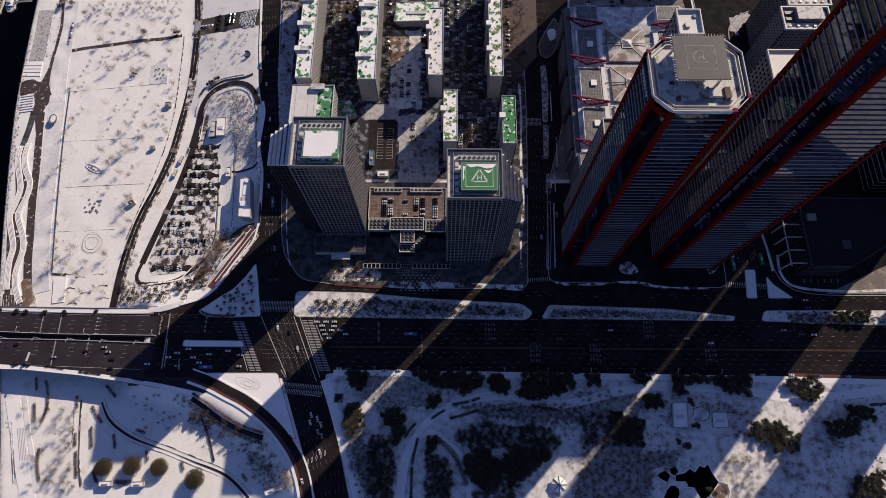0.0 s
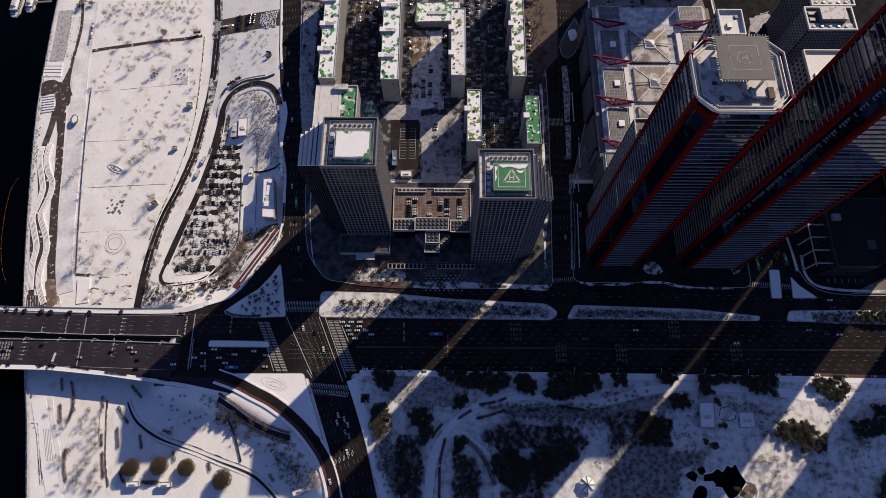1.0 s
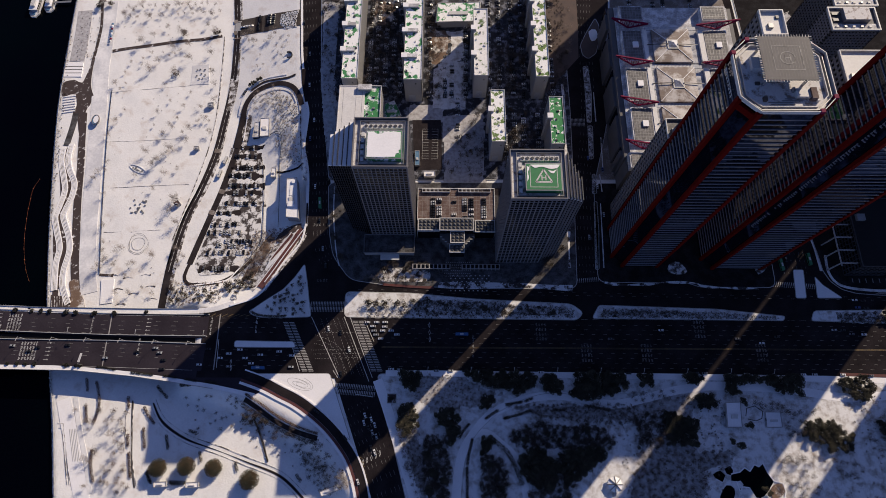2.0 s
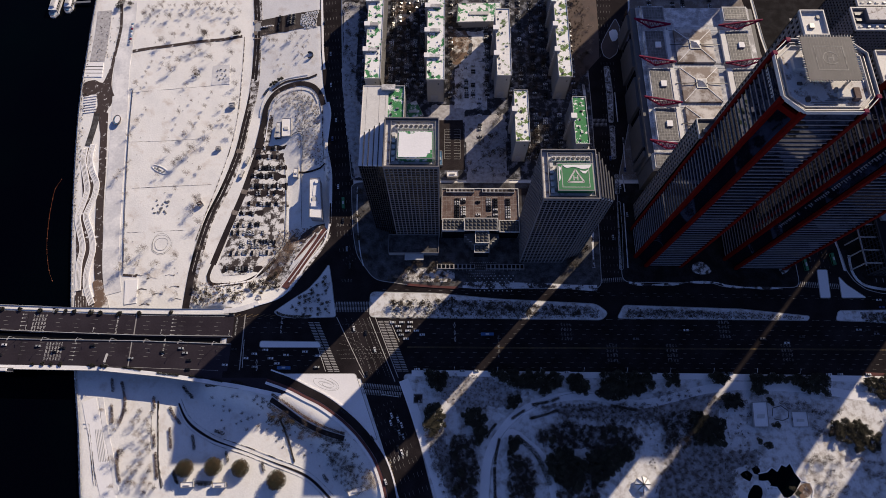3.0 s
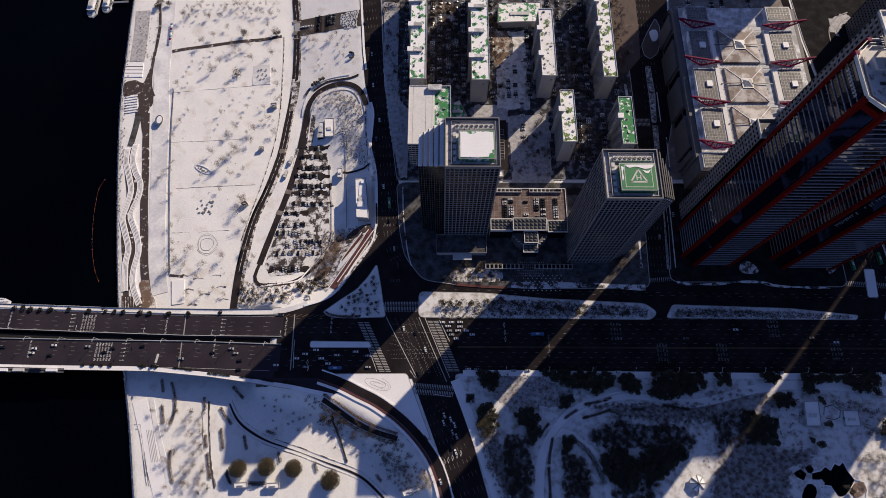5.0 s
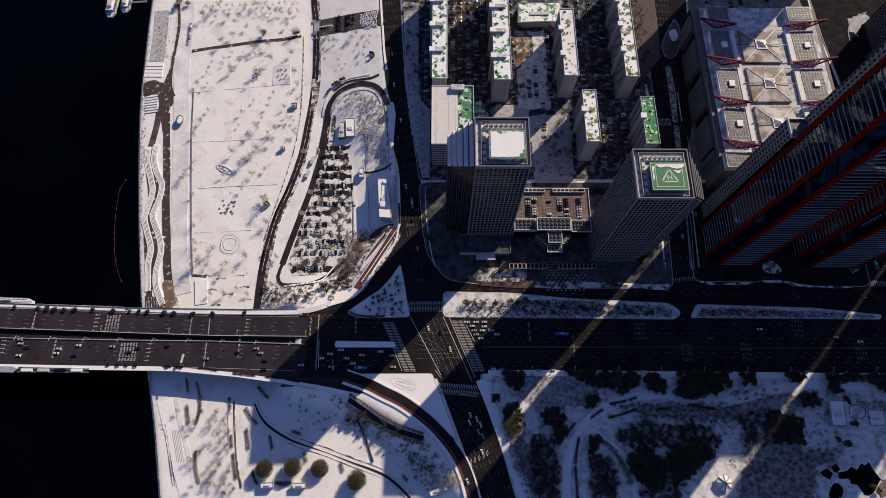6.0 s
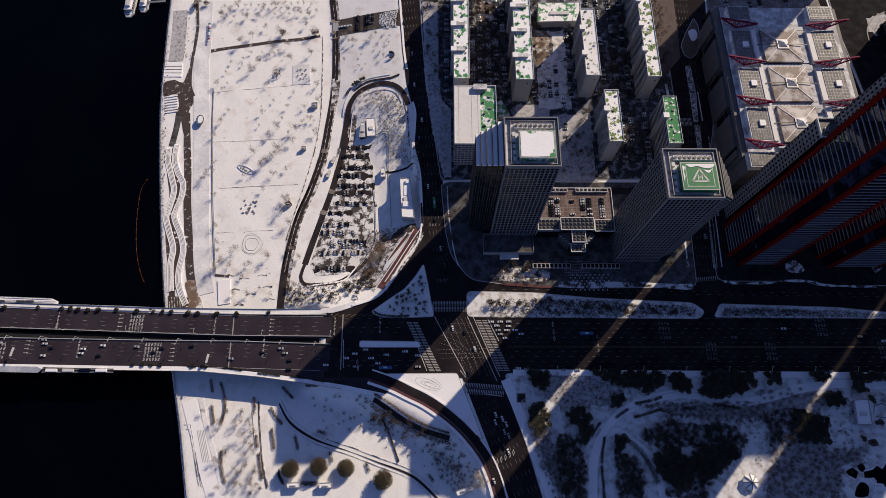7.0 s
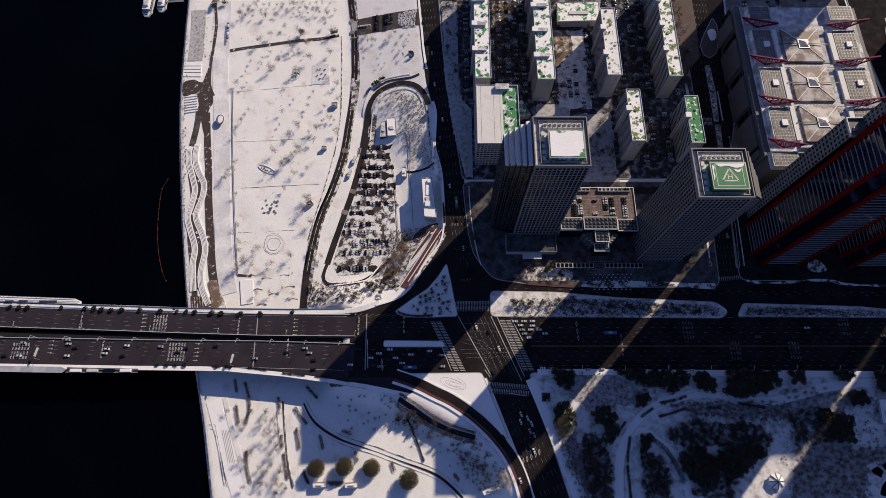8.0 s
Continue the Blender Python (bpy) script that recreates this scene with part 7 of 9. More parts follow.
bm = BM()
for x in (-620, -526, -431.5):
    for line, w in ((N_DECK, 9.5), (S_DECK, 11.2)):
        y = float(np.interp(x, [q[0] for q in line], [q[1] for q in line]))
        beam(bm, (x, y - w, 0.05), (x - 1.5, y + w, 0.05), 0.4, 0.04)
solid("bridge_joints", bm, DARK_ROOF, "dark expansion joints across the bridge decks", "road joint", kind="structure")
bm = BM()
for x, (ya, yb) in ((-337.2, (102, 121)), (-337.2, (74.6, 96.6)), (-242, (72.5, 121))):
    beam(bm, (x, ya, 0.05), (x - 0.6, yb, 0.05), 0.9, 0.06)
solid("bridge_joints", bm, CONCRETE, "pale concrete joint strips across the road", "road joint", kind="structure")
for x0, rows, turn in ((-436, (120.0, 116.6, 113.3, 109.7, 106.4), -1), (-304, (116.2, 112.9, 109.5, 106.2, 102.7), -1), (-387, (94.6, 90.6, 87.3, 84.0, 80.4), 1), (-512, (97.0, 93.6, 90.3, 86.8), 1)):
    bm = BM()
    for y in rows:
        beam(bm, (x0 - 2.0, y, 0.1), (x0 + 2.0, y, 0.1), 0.3, 0.03)
        beam(bm, (x0 + 2.0 * turn, y, 0.105), (x0 + 0.9 * turn, y + 0.55, 0.105), 0.35, 0.03)
        beam(bm, (x0 + 2.0 * turn, y, 0.11), (x0 + 0.9 * turn, y - 0.55, 0.11), 0.35, 0.03)
    solid("road_arrows", bm, PAINT, "row of white lane arrows on asphalt", "road marking", "lane arrows", "structure")
bm = BM()  # dotted guide lines over the crossing
guides = [[(-154.5, 118.1), (-136.1, 77.4)], [(-149.5, 118.1), (-128.7, 70.4)], [(-143.6, 118.2), (-122.9, 70.4)], [(-139.6, 118.2), (-117.0, 68.1)], [(-135.7, 118.2), (-113.5, 66.7)], [(-162.8, 112.5), (-128.2, 112.7)], [(-152.1, 105.1), (-124.1, 105.3)], [(-160.2, 89.8), (-118.0, 91.1)], [(-158.3, 86.4), (-117.6, 87.2)], [(-156.4, 82.6), (-115.9, 83.8)],
          [(-158.4, 95.7), (-146.8, 91.8), (-139.9, 82.2), (-136.7, 69.4)], [(-157.8, 103.1), (-141.4, 96.3), (-130.5, 84.7), (-124.3, 69.5)], [(-155.3, 98.6), (-143.0, 93.3), (-134.1, 81.8), (-129.9, 68.5)]]
for g in guides:
    line = curve(g, 0.6)
    for k in range(0, len(line) - 2, 4):
        beam(bm, (*line[k], 0.06), (*line[k + 2], 0.06), 0.2, 0.03)
solid("lane_markings", bm, ZEBRA, "dotted white guide lines over the crossing", "road marking", kind="structure")


def lettering(x, y, cols, rows, turn=0.0, w=1.7, z=0.1, pitch=4.1):
    """Road lettering that cannot be read: rows of short bars, a lane each."""
    bm = BM()
    r = random.Random(int(x * 3 + y))
    for j in range(rows):
        for i in range(cols):
            for k in range(3):
                px, py = x + i * w * 1.5 + r.uniform(0, 0.6), y + j * pitch + k * 0.85
                box(bm, px, py, z - 0.02, px + w * r.uniform(0.5, 1.0), py + 0.36, z + 0.01)
                if r.random() < 0.6:
                    q = px + r.uniform(0, w * 0.7)
                    box(bm, q, py, z - 0.02, q + 0.28, py + 1.2, z + 0.015)
    # Low z marks shaded streets, whose lettering has the shade in its paint.
    ob = solid("road_lettering", bm, PAINT if z > 0.09 else PAINT_WORN_DIMMED, "rows of worn white lettering bars on asphalt", "road marking", "road lettering", "structure")
    return ob


for px in ([(-354.4, 116.6)] + [(-250.3, 118.4)]):
    lettering(px[0], 102.4, 1, 5, pitch=3.5)
x, y = -428.0, 115.8
lettering(x, 103.8, 5, 5, pitch=3.4)
x, y = -491.5, 107.6
lettering(x, y, 1, 5, pitch=3.3)
x, y = -544.6, 95.9
lettering(x, y - 14, 6, 4, pitch=3.7)
x, y = -468.5, 82.4
lettering(x, y, 1, 5, pitch=3.2)
x, y = -411.0, 80.0
lettering(x, y, 6, 5, pitch=3.2)
for p in [(-210.8, 112.4), (-310.3, 92.1)]:
    lettering(p[0], p[1] - 8, 1, 4)
for p in [(33.1, 99.6), (71.3, 81.4), (122.7, 81.8), (170.5, 102.6), (221.1, 82.6)]:
    lettering(p[0], p[1], 4, 4, z=0.08)
lettering(*(-22.2, 84.6), 1, 5, z=0.08)
lettering(*(-160.5, 151.0), 4, 1, z=0.08)
lettering(*(-168.0, 205.0), 3, 1, z=0.08)
bm = BM()
for px, py in [(-111.0, -0.6), (-107.9, 1.1), (-104.4, 2.9), (-100.9, 4.6), (-97.8, 6.4), (-228.1, 79.1), (-227.3, 74.3), (-59.2, 112.2), (-58.9, 105.8), (-58.6, 99.8)]:
    q = [Vector((px - 0.7, py)), Vector((px, py + 2.4)), Vector((px + 0.7, py)), Vector((px, py - 2.4))]
    for a, b in zip(q, q[1:] + q[:1]):
        beam(bm, (a.x, a.y, 0.07), (b.x, b.y, 0.07), 0.3, 0.03)
solid("road_symbols", bm, PAINT, "white diamond symbols on the lanes", "road marking", kind="structure")
path("bus_lane", [(288.5, 72.2), (319.1, 71.0), (370.0, 70.0)], 2.6, RED_LANE, "red-surfaced kerb lane", "road", 0.4, smooth=False)
path("bus_lane", [(-101.2, 148.8), (-75.9, 146.9), (-55.7, 146.0)], 2.2, RED_LANE, "red-surfaced lay-by in front of the towers", "road", 0.5, smooth=False)


def sign_gantry(x, y, turn=0.0):
    g = base("sign_gantry", (x, y, 0.3), "white overhead traffic sign on a cantilever post", "road sign", "sign gantries")
    bm = BM()
    tube(bm, (0, 0, 0), (0, 0, 7.5), 0.2, 0.16)
    part("post", bm, METAL, g)
    part("arm", boxes((-0.15, 0, 7.0, 0.15, 9.0, 7.3)), METAL, g)
    part("sign_board", boxes((-0.9, 1.5, 7.3, 0.9, 9.0, 7.6)), PALE_PANEL, g)
    g.rotation_euler[2] = radians(turn)


sign_gantry(*(-518.9, 81.0), -8)
sign_gantry(*(-353.9, 75.7), -8)


def street_lamp(x, y, z, arm, turn=0.0):
    t = base("street_lamp", (x, y, z), "tall pale street lamp with a long arm", "lamp", "street lamps")
    bm = BM()
    tube(bm, (0, 0, 0), (0, 0, 10), 0.16, 0.1)
    part("pole", bm, PALE_PANEL, t)
    for s in arm:
        bm = BM()
        beam(bm, (0, 0, 9.9), (0.6 * s, 3.0 * s, 10.6), 0.22)
        part("arm", bm, PALE_PANEL, t)
        part("lamp_head", boxes((0.6 * s - 0.25, 3.0 * s - 0.5, 10.45, 0.6 * s + 0.25, 3.0 * s + 0.7, 10.7)), PALE_PANEL, t)
    t.rotation_euler[2] = radians(turn)


for k in range(14):
    x = -640 + 29 * k
    street_lamp(x, float(np.interp(x, [p[0] for p in S_DECK], [p[1] for p in S_DECK])) + 11.6, 0.9, (-1,))
    if k % 2:
        street_lamp(x + 12, float(np.interp(x, [p[0] for p in N_DECK], [p[1] for p in N_DECK])) - 9.6, 0.9, (1,))
for x in range(-60, 260, 36):
    street_lamp(x, 71, 0.1, (1,))
# ---- plants ----
def leaves(seed, lobes, n, size, flat_z=0.8):
    """Many small leaf clumps spread over lobes (centre, radius): an uneven crown with gaps."""
    r = random.Random(seed)
    verts, faces = [], []
    for _ in range(n):
        (cx, cy, cz), rad = lobes[r.randrange(len(lobes))]
        d = Vector((r.gauss(0, 1), r.gauss(0, 1), r.gauss(0.25, 0.8))).normalized() * rad * r.uniform(0.55, 1.08)
        p = Vector((cx, cy, cz)) + Vector((d.x, d.y, d.z * flat_z))
        u = Vector((r.gauss(0, 1), r.gauss(0, 1), r.gauss(0, 0.6))).normalized() * size * r.uniform(0.6, 1.3)
        v = u.cross(Vector((r.gauss(0, 1), r.gauss(0, 1), r.gauss(0, 1)))).normalized() * size * r.uniform(0.5, 1.0)
        i = len(verts)
        verts += [p - u - v * 0.4, p + u * 0.3 - v, p + u + v * 0.3, p - u * 0.2 + v]
        faces.append((i, i + 1, i + 2, i + 3))
    return verts, faces


def leaf_mesh(name, material, *args):
    me = bpy.data.meshes.new(name)
    v, f = leaves(*args)
    me.from_pydata(v, [], f)
    me.materials.append(material)
    return me


def limb_mesh(seed, h, spread, depth=3):
    """Bare limbs, forking into twigs."""
    r, bm = random.Random(seed), BM()

    def grow(a, d, length, rad, k):
        b = a + d * length
        tube(bm, a, b, rad, rad * 0.65, 5 if k > 2 else 3)
        if k:
            for _ in range(3 if k > 1 else 4):
                e = (d + Vector((r.gauss(0, 1), r.gauss(0, 1), r.gauss(0.25, 0.5))) * spread).normalized()
                grow(a + d * length * r.uniform(0.55, 1.0), e, length * r.uniform(0.6, 0.8), rad * 0.55, k - 1)

    grow(Vector((0, 0, -0.4)), Vector((r.gauss(0, 0.05), r.gauss(0, 0.05), 1)).normalized(), h * 0.42, h * 0.0052, depth)
    tips = [v.co.copy() for v in bm.verts if v.co.z > h * 0.3]
    for _ in range(290):
        p = tips[r.randrange(len(tips))] + Vector((r.gauss(0, 0.75), r.gauss(0, 0.75), r.gauss(0, 0.4)))
        u = Vector((r.gauss(0, 1), r.gauss(0, 1), r.gauss(0, 1))).normalized()
        w = u.cross(Vector((r.gauss(0, 1), r.gauss(0, 1), r.gauss(0, 1)))).normalized() * 0.026
        bm.faces.new([bm.verts.new(q) for q in (p - u * 0.7 - w, p + u * 0.7 - w, p + u * 0.7 + w, p - u * 0.7 + w)])
    return finish(bm, "branchwork", TWIG)


def stem(h, rad):
    bm = BM()
    tube(bm, (0, 0, -0.5), (0, 0, h), rad, rad * 0.5, 6)
    return finish(bm, "trunk", BARK)


def lobes_for(seed, rad, h):
    r = random.Random(seed)
    return [((r.uniform(-0.6, 0.6) * rad, r.uniform(-0.6, 0.6) * rad, h * r.uniform(0.5, 0.85)), rad * r.uniform(0.4, 0.62)) for _ in range(8)]


PINE = [(leaf_mesh("crown", NEEDLE, 20 + k, lobes_for(k, 4.6, 8.0), 1250, 0.41), stem(6.0, 0.3)) for k in range(5)]
ROUND = [(leaf_mesh("crown", THUJA, 40 + k, [((0, 0, 5.0), 7.2)] * 3 + [((2.4 * math.cos(a), 2.4 * math.sin(a), 5.6), 5.2) for a in (0.4, 1.9 + k, 3.6, 5.2)], 6000, 0.33), stem(5.0, 0.4)) for k in range(2)]
BARE = [(limb_mesh(60 + k, 8.5, 0.62), stem(2.2, 0.12)) for k in range(5)]
def haze_mesh(seed, h):
    """A bush of fine bare twigs over a few stems."""
    r, bm = random.Random(seed), BM()
    for _ in range(7):
        tube(bm, (0, 0, -0.3), (r.gauss(0, h * 0.22), r.gauss(0, h * 0.22), h * r.uniform(0.6, 0.95)), 0.07, 0.03, 3)
    for _ in range(125):
        p = Vector((r.gauss(0, h * 0.2), r.gauss(0, h * 0.2), h * r.uniform(0.2, 1.0)))
        u = Vector((r.gauss(0, 1), r.gauss(0, 1), r.gauss(0, 0.7))).normalized() * r.uniform(0.4, 0.9)
        w = u.cross(Vector((r.gauss(0, 1), r.gauss(0, 1), r.gauss(0, 1)))).normalized() * 0.07
        bm.faces.new([bm.verts.new(q) for q in (p - u - w, p + u - w * 0.4, p + u + w * 0.4, p - u + w)])
    return finish(bm, "branchwork", TWIG_HAZE)


CLUMP = [(leaf_mesh("crown", EVERGREEN_DARK, 140 + k, [((0.5 * k, 0, 0.7), 1.9), ((-0.8, 0.3, 0.6), 1.5)], 360, 0.34, 0.6), stem(0.8, 0.12)) for k in range(2)]
HAZE = [(haze_mesh(120 + k, 6.0), stem(1.5, 0.1)) for k in range(4)]
DENSE = [(leaf_mesh("crown", SCRUB, 90 + k, lobes_for(50 + k, 3.4, 5.0), 260, 0.4), stem(3.0, 0.2)) for k in range(3)]
KINDS = {
    "pine": (PINE, "pine_tree", "dark evergreen pine with a ragged crown in snow", "pines"),
    "round": (ROUND, "evergreen_tree", "broad round evergreen with bronzed foliage in snow", "round evergreens"),
    "bare": (BARE, "bare_tree", "leafless winter tree with thin spreading branches", "bare trees"),
    "clump": (CLUMP, "planter_shrub", "low dark evergreen shrub on a snowy footway", "footway shrubs"),
    "haze": (HAZE, "bare_shrub", "leafless shrub of fine brown twigs", "bare shrubs"),
    "dense": (DENSE, "shrub", "dense dark leafless shrub in snow", "shrubs"),
}
veg_random = random.Random(11)
THICKET = Heap()
made_trees = {"clump": 0, "haze": 0, "pine": 0, "round": 0, "bare": 0, "dense": 0}


def tree(kind, x, y, scale=1.0, z=None, heap=False):
    stock, name, label, group = KINDS[kind]
    crown, trunk = stock[veg_random.randrange(len(stock))]
    made_trees[kind] += 0 if heap else 1
    if heap or made_trees[kind] > (220 if kind in ("bare", "dense") else 300):
        m = pose(x, y, height(x, y) if z is None else z, 0, 0, veg_random.uniform(0, 360)) @ Matrix.Diagonal((scale, scale, scale * veg_random.uniform(0.85, 1.15), 1))
        THICKET.add(crown, m), THICKET.add(trunk, m)
        return
    t = base(name, (x, y, height(x, y) if z is None else z), label, "shrub" if kind in ("dense", "clump") else "tree", group)
    t.rotation_euler[2] = veg_random.uniform(0, math.tau)
    t.scale = (scale, scale, scale * veg_random.uniform(0.85, 1.15))
    part("crown" if kind != "bare" else "branchwork", crown, None, t)
    part("trunk", trunk, None, t)


def inside(p, poly):
    x, y, c = p[0], p[1], False
    for a, b in zip(poly, poly[1:] + poly[:1]):
        if (a[1] > y) != (b[1] > y) and x < (b[0] - a[0]) * (y - a[1]) / (b[1] - a[1]) + a[0]:
            c = not c
    return c


def scatter(poly, n, seed, apart=2.5):
    r, out = random.Random(seed), []
    xs, ys = [p[0] for p in poly], [p[1] for p in poly]
    for _ in range(n * 40):
        p = (r.uniform(min(xs), max(xs)), r.uniform(min(ys), max(ys)))
        if inside(p, poly) and all(math.dist(p, q) > apart for q in out):
            out.append(p)
            if len(out) >= n:
                break
    return out


def bushes(poly, n, seed, label, size=1.2, apart=1.2, material=None, name="low_shrubs", lift=0.0):
    """Low shrubs that nobody could count, in one mesh."""
    r = random.Random(seed + 1)
    verts, faces = [], []
    for x, y in scatter(poly, n, seed, apart):
        s, z = size * r.uniform(0.5, 1.3), height(x, y) + lift
        v, f = leaves(r.random(), [((0, 0, s * 0.5), s)], 16, 0.34 * size ** 0.5, 0.7)
        i = len(verts)
        verts += [(q[0] + x, q[1] + y, q[2] + z) for q in v]
        faces += [tuple(i + j for j in g) for g in f]
    me = bpy.data.meshes.new(name)
    me.from_pydata(verts, [], faces)
    me.materials.append(material or SCRUB)
    tagged(new(name, me), label, "shrubs", kind="stuff")


def hedge(pts, w, h, label="clipped brown hedge strip in the snow", material=None, lift=0.0, z=None):
    r = random.Random(int(pts[0][0] * 10))
    verts, faces = [], []
    for x, y in curve(pts, 0.5):
        v, f = leaves(r.random(), [((0, 0, h * 0.5), w * 0.5)], 20, 0.29, h / w)
        i = len(verts)
        verts += [(q[0] + x, q[1] + y, q[2] + (height(x, y) if z is None else z) + lift) for q in v]
        faces += [tuple(i + j for j in g) for g in f]
    me = bpy.data.meshes.new("hedge")
    me.from_pydata(verts, [], faces)
    me.materials.append(material or SCRUB)
    tagged(new("hedge", me), label, "hedge", "hedges")


# evergreens of the city park, in close stands
def stand(poly, seed, low=0.62, high=0.95, apart=3.4):
    for p in scatter(poly, 60, seed, apart):
        tree("pine", *p, veg_random.uniform(low, high), 0.1)


STANDS = (
    [(-82.2, 70.9), (-66.1, 71.0), (-66.6, 64.4), (-71.0, 57.9), (-78.7, 60.6)],
    [(-28.0, 71), (3.5, 71), (3.5, 58.5), (-19.2, 63.9)],
    [(4.4, 70), (18.7, 70), (30.1, 68.9), (29.0, 61.5), (15.7, 54.9), (4.5, 58.5)],
    [(35.7, 66.2), (50.9, 67.2), (49.6, 55.2), (36.5, 58.7)],
    [(64.3, 70), (92.7, 69.4), (104.0, 69.5), (104.4, 60.2), (91.8, 54.6), (71.0, 49.8), (59.9, 53.4)],
    [(-51.3, 38.0), (-37.4, 40.5), (-35.3, 31.9), (-35.0, 23.0), (-39.3, 15.1), (-42.5, 26.5), (-50.0, 30.9)],
    [(16.4, 4.4), (29.2, 9.6), (43.5, -0.5), (41.3, -17.3), (27.0, -17.4), (14.6, -4.2)])
for k, poly in enumerate(STANDS):
    stand(poly, 400 + k)
STANDS = (
    [(47.3, 6.3), (80.2, 11.8), (81.6, 3.2), (59.4, -10.5), (50.2, -17.2)],
    [(-14.3, 50.1), (-7.7, 50.1), (-8.6, 42.9), (-13.6, 43.7)],
    [(-14.6, 17.1), (-7.3, 18.0), (-9.0, 9.3), (-15.4, 7.5)],
    [(118, 69), (128, 70), (127, 63), (119, 62)],
    [(157.5, 70), (171.0, 70), (169.9, 65.2), (159.3, 63.2)],
    [(191.3, 69.1), (221.7, 68.4), (254, 69), (252, 63.5), (222, 65.5), (191, 64.5)],
    [(229, 62), (249, 60.5), (252, 55), (236, 57.5)],
    [(189.5, 60), (199, 60), (198, 56.5), (190, 57)],
    [(162.8, 52.1), (176.3, 54.0), (176.0, 44.0), (163.9, 44.8)],
    [(137.4, 40.7), (149.8, 34.7), (160.8, 33.0), (157.0, 15.3), (137.0, 16.9)])
for k, poly in enumerate(STANDS):
    stand(poly, 420 + k)
STANDS = (
    [(284.5, 68.9), (309.5, 69.0), (311.1, 59.7), (305.4, 50.5), (292.6, 52.2), (284.8, 60.5)],
    [(249.7, 31.9), (272.1, 33.0), (284.9, 22.5), (281.2, 12.8), (268.0, 11.0), (256.5, 17.9), (246.4, 23.0)],
    [(328.4, 44.3), (351.0, 45.4), (350.7, 36.3), (330.7, 38.0)],
    [(307.6, 34.2), (335.8, 36.2), (332.9, 23.8), (312.7, 23.6)],
    [(323.6, -9.0), (348.2, -3.8), (343.4, -23.2), (318.5, -23.4)],
    [(336, 126), (349, 126), (367, 127.7), (362, 118), (338, 117)],
    [(-84, 40), (-73, 45), (-68, 28), (-77, 22), (-85, 28)])
for k, poly in enumerate(STANDS):
    stand(poly, 440 + k, 0.5, 0.8, 3.4)
for p in [(191, 58), (196, 58.5), (201.8, 48.6), (203.5, 30), (188, 18), (194, 14), (208, -18), (211, -21), (-60, 6), (-55, -8), (-50, 12), (-46, -14), (-57, -20), (-9, -2), (-4, -12), (1, -19), (62, 20), (70, 26), (38, 22), (20, 18), (48, 17)]:
    tree("pine", *p, veg_random.uniform(0.5, 0.85), 0.1)
for poly in ([(-76, 70), (-30, 70), (-19.3, 61.6), (3.5, 56), (-17.1, 43.1), (-35.8, 40.8), (-50.8, 39), (-60, 40), (-72, 50)], [(3.6, 45.1), (92.1, 46.7), (112, 44), (112, 31.4), (84, 31), (40, 34)], [(104, 58), (182, 55), (180, 44), (160, 40), (158, 12), (190, 10), (184, -4), (165, -5), (163, -29), (98, -29), (112, 12)],
             [(-80, 22), (-68, 26), (-60, 4), (-57, -29), (-64, -29), (-74, -2)]):
    bed("twiggy_ground", poly, LITTER_THIN, "thin snow full of twigs and dry stems", "ground", 0.180, 2.6)
# shaded thickets: litter showing through the snow, dark shrubs, fine twigs
THICKETS = (
    ([(-62.9, 18.6), (-40.8, 21.4), (-40.5, -11.4), (-42.7, -29), (-58.8, -29), (-63.9, 2.0)], 50, 60),
    ([(-16.4, 4.1), (0.1, 6.0), (5.6, -4.3), (3.9, -29), (-15.8, -29)], 34, 40),
    ([(3.7, 20.0), (29.8, 32.7), (48.3, 29.2), (81.8, 29.5), (96, 16), (80.9, 8), (51.5, 9.9), (27.6, 9.7), (12.9, 11.3)], 60, 70),
    ([(24, -2), (60, 8), (82, 5), (60, -14), (52, -29), (22, -29)], 46, 50),
    ([(112, 37), (136, 42), (140, 14), (112, 12)], 22, 30))
for k, (poly, shrubs, twigs) in enumerate(THICKETS):
    bed("leaf_litter", poly, LITTER, "leaf litter showing through thin snow", "ground", 0.192, 2.0)
    for p in scatter(poly, shrubs, 460 + k, 3.2):
        tree("dense", *p, veg_random.uniform(0.5, 0.9), 0.1, True)
    for p in scatter(poly, twigs, 480 + k, 2.8):
        tree("haze", *p, veg_random.uniform(0.7, 1.2), 0.1, True)
TWIGGY = (
    ([(3.6, 45.1), (92.1, 46.7), (112, 44), (112, 31.4), (84, 31), (40, 34)], 70), ([(-76, -4), (-64, 3.7), (-60, -29), (-67, -29)], 18),
    ([(234.7, 42.9), (261.1, 43.2), (250.2, 23.2), (231.3, 21.3)], 14), ([(159.4, 8.4), (189.1, 10.4), (183.4, -4), (165.0, -4), (163, -29), (155.8, -29)], 30),
    ([(110, 10), (155.9, 10.1), (154.0, -29), (100, -29)], 74), ([(225.4, 7.2), (273.9, 11.1), (259.1, -9.7), (235.1, -23.3), (222.5, 0.3)], 10),
    ([(229.5, -13.3), (254.8, -13.1), (251.1, -29), (227.7, -29)], 9))
for k, (poly, n) in enumerate(TWIGGY):
    for p in scatter(poly, n, 500 + k, 3.4):
        tree("haze", *p, veg_random.uniform(0.6, 1.15), 0.1, True)
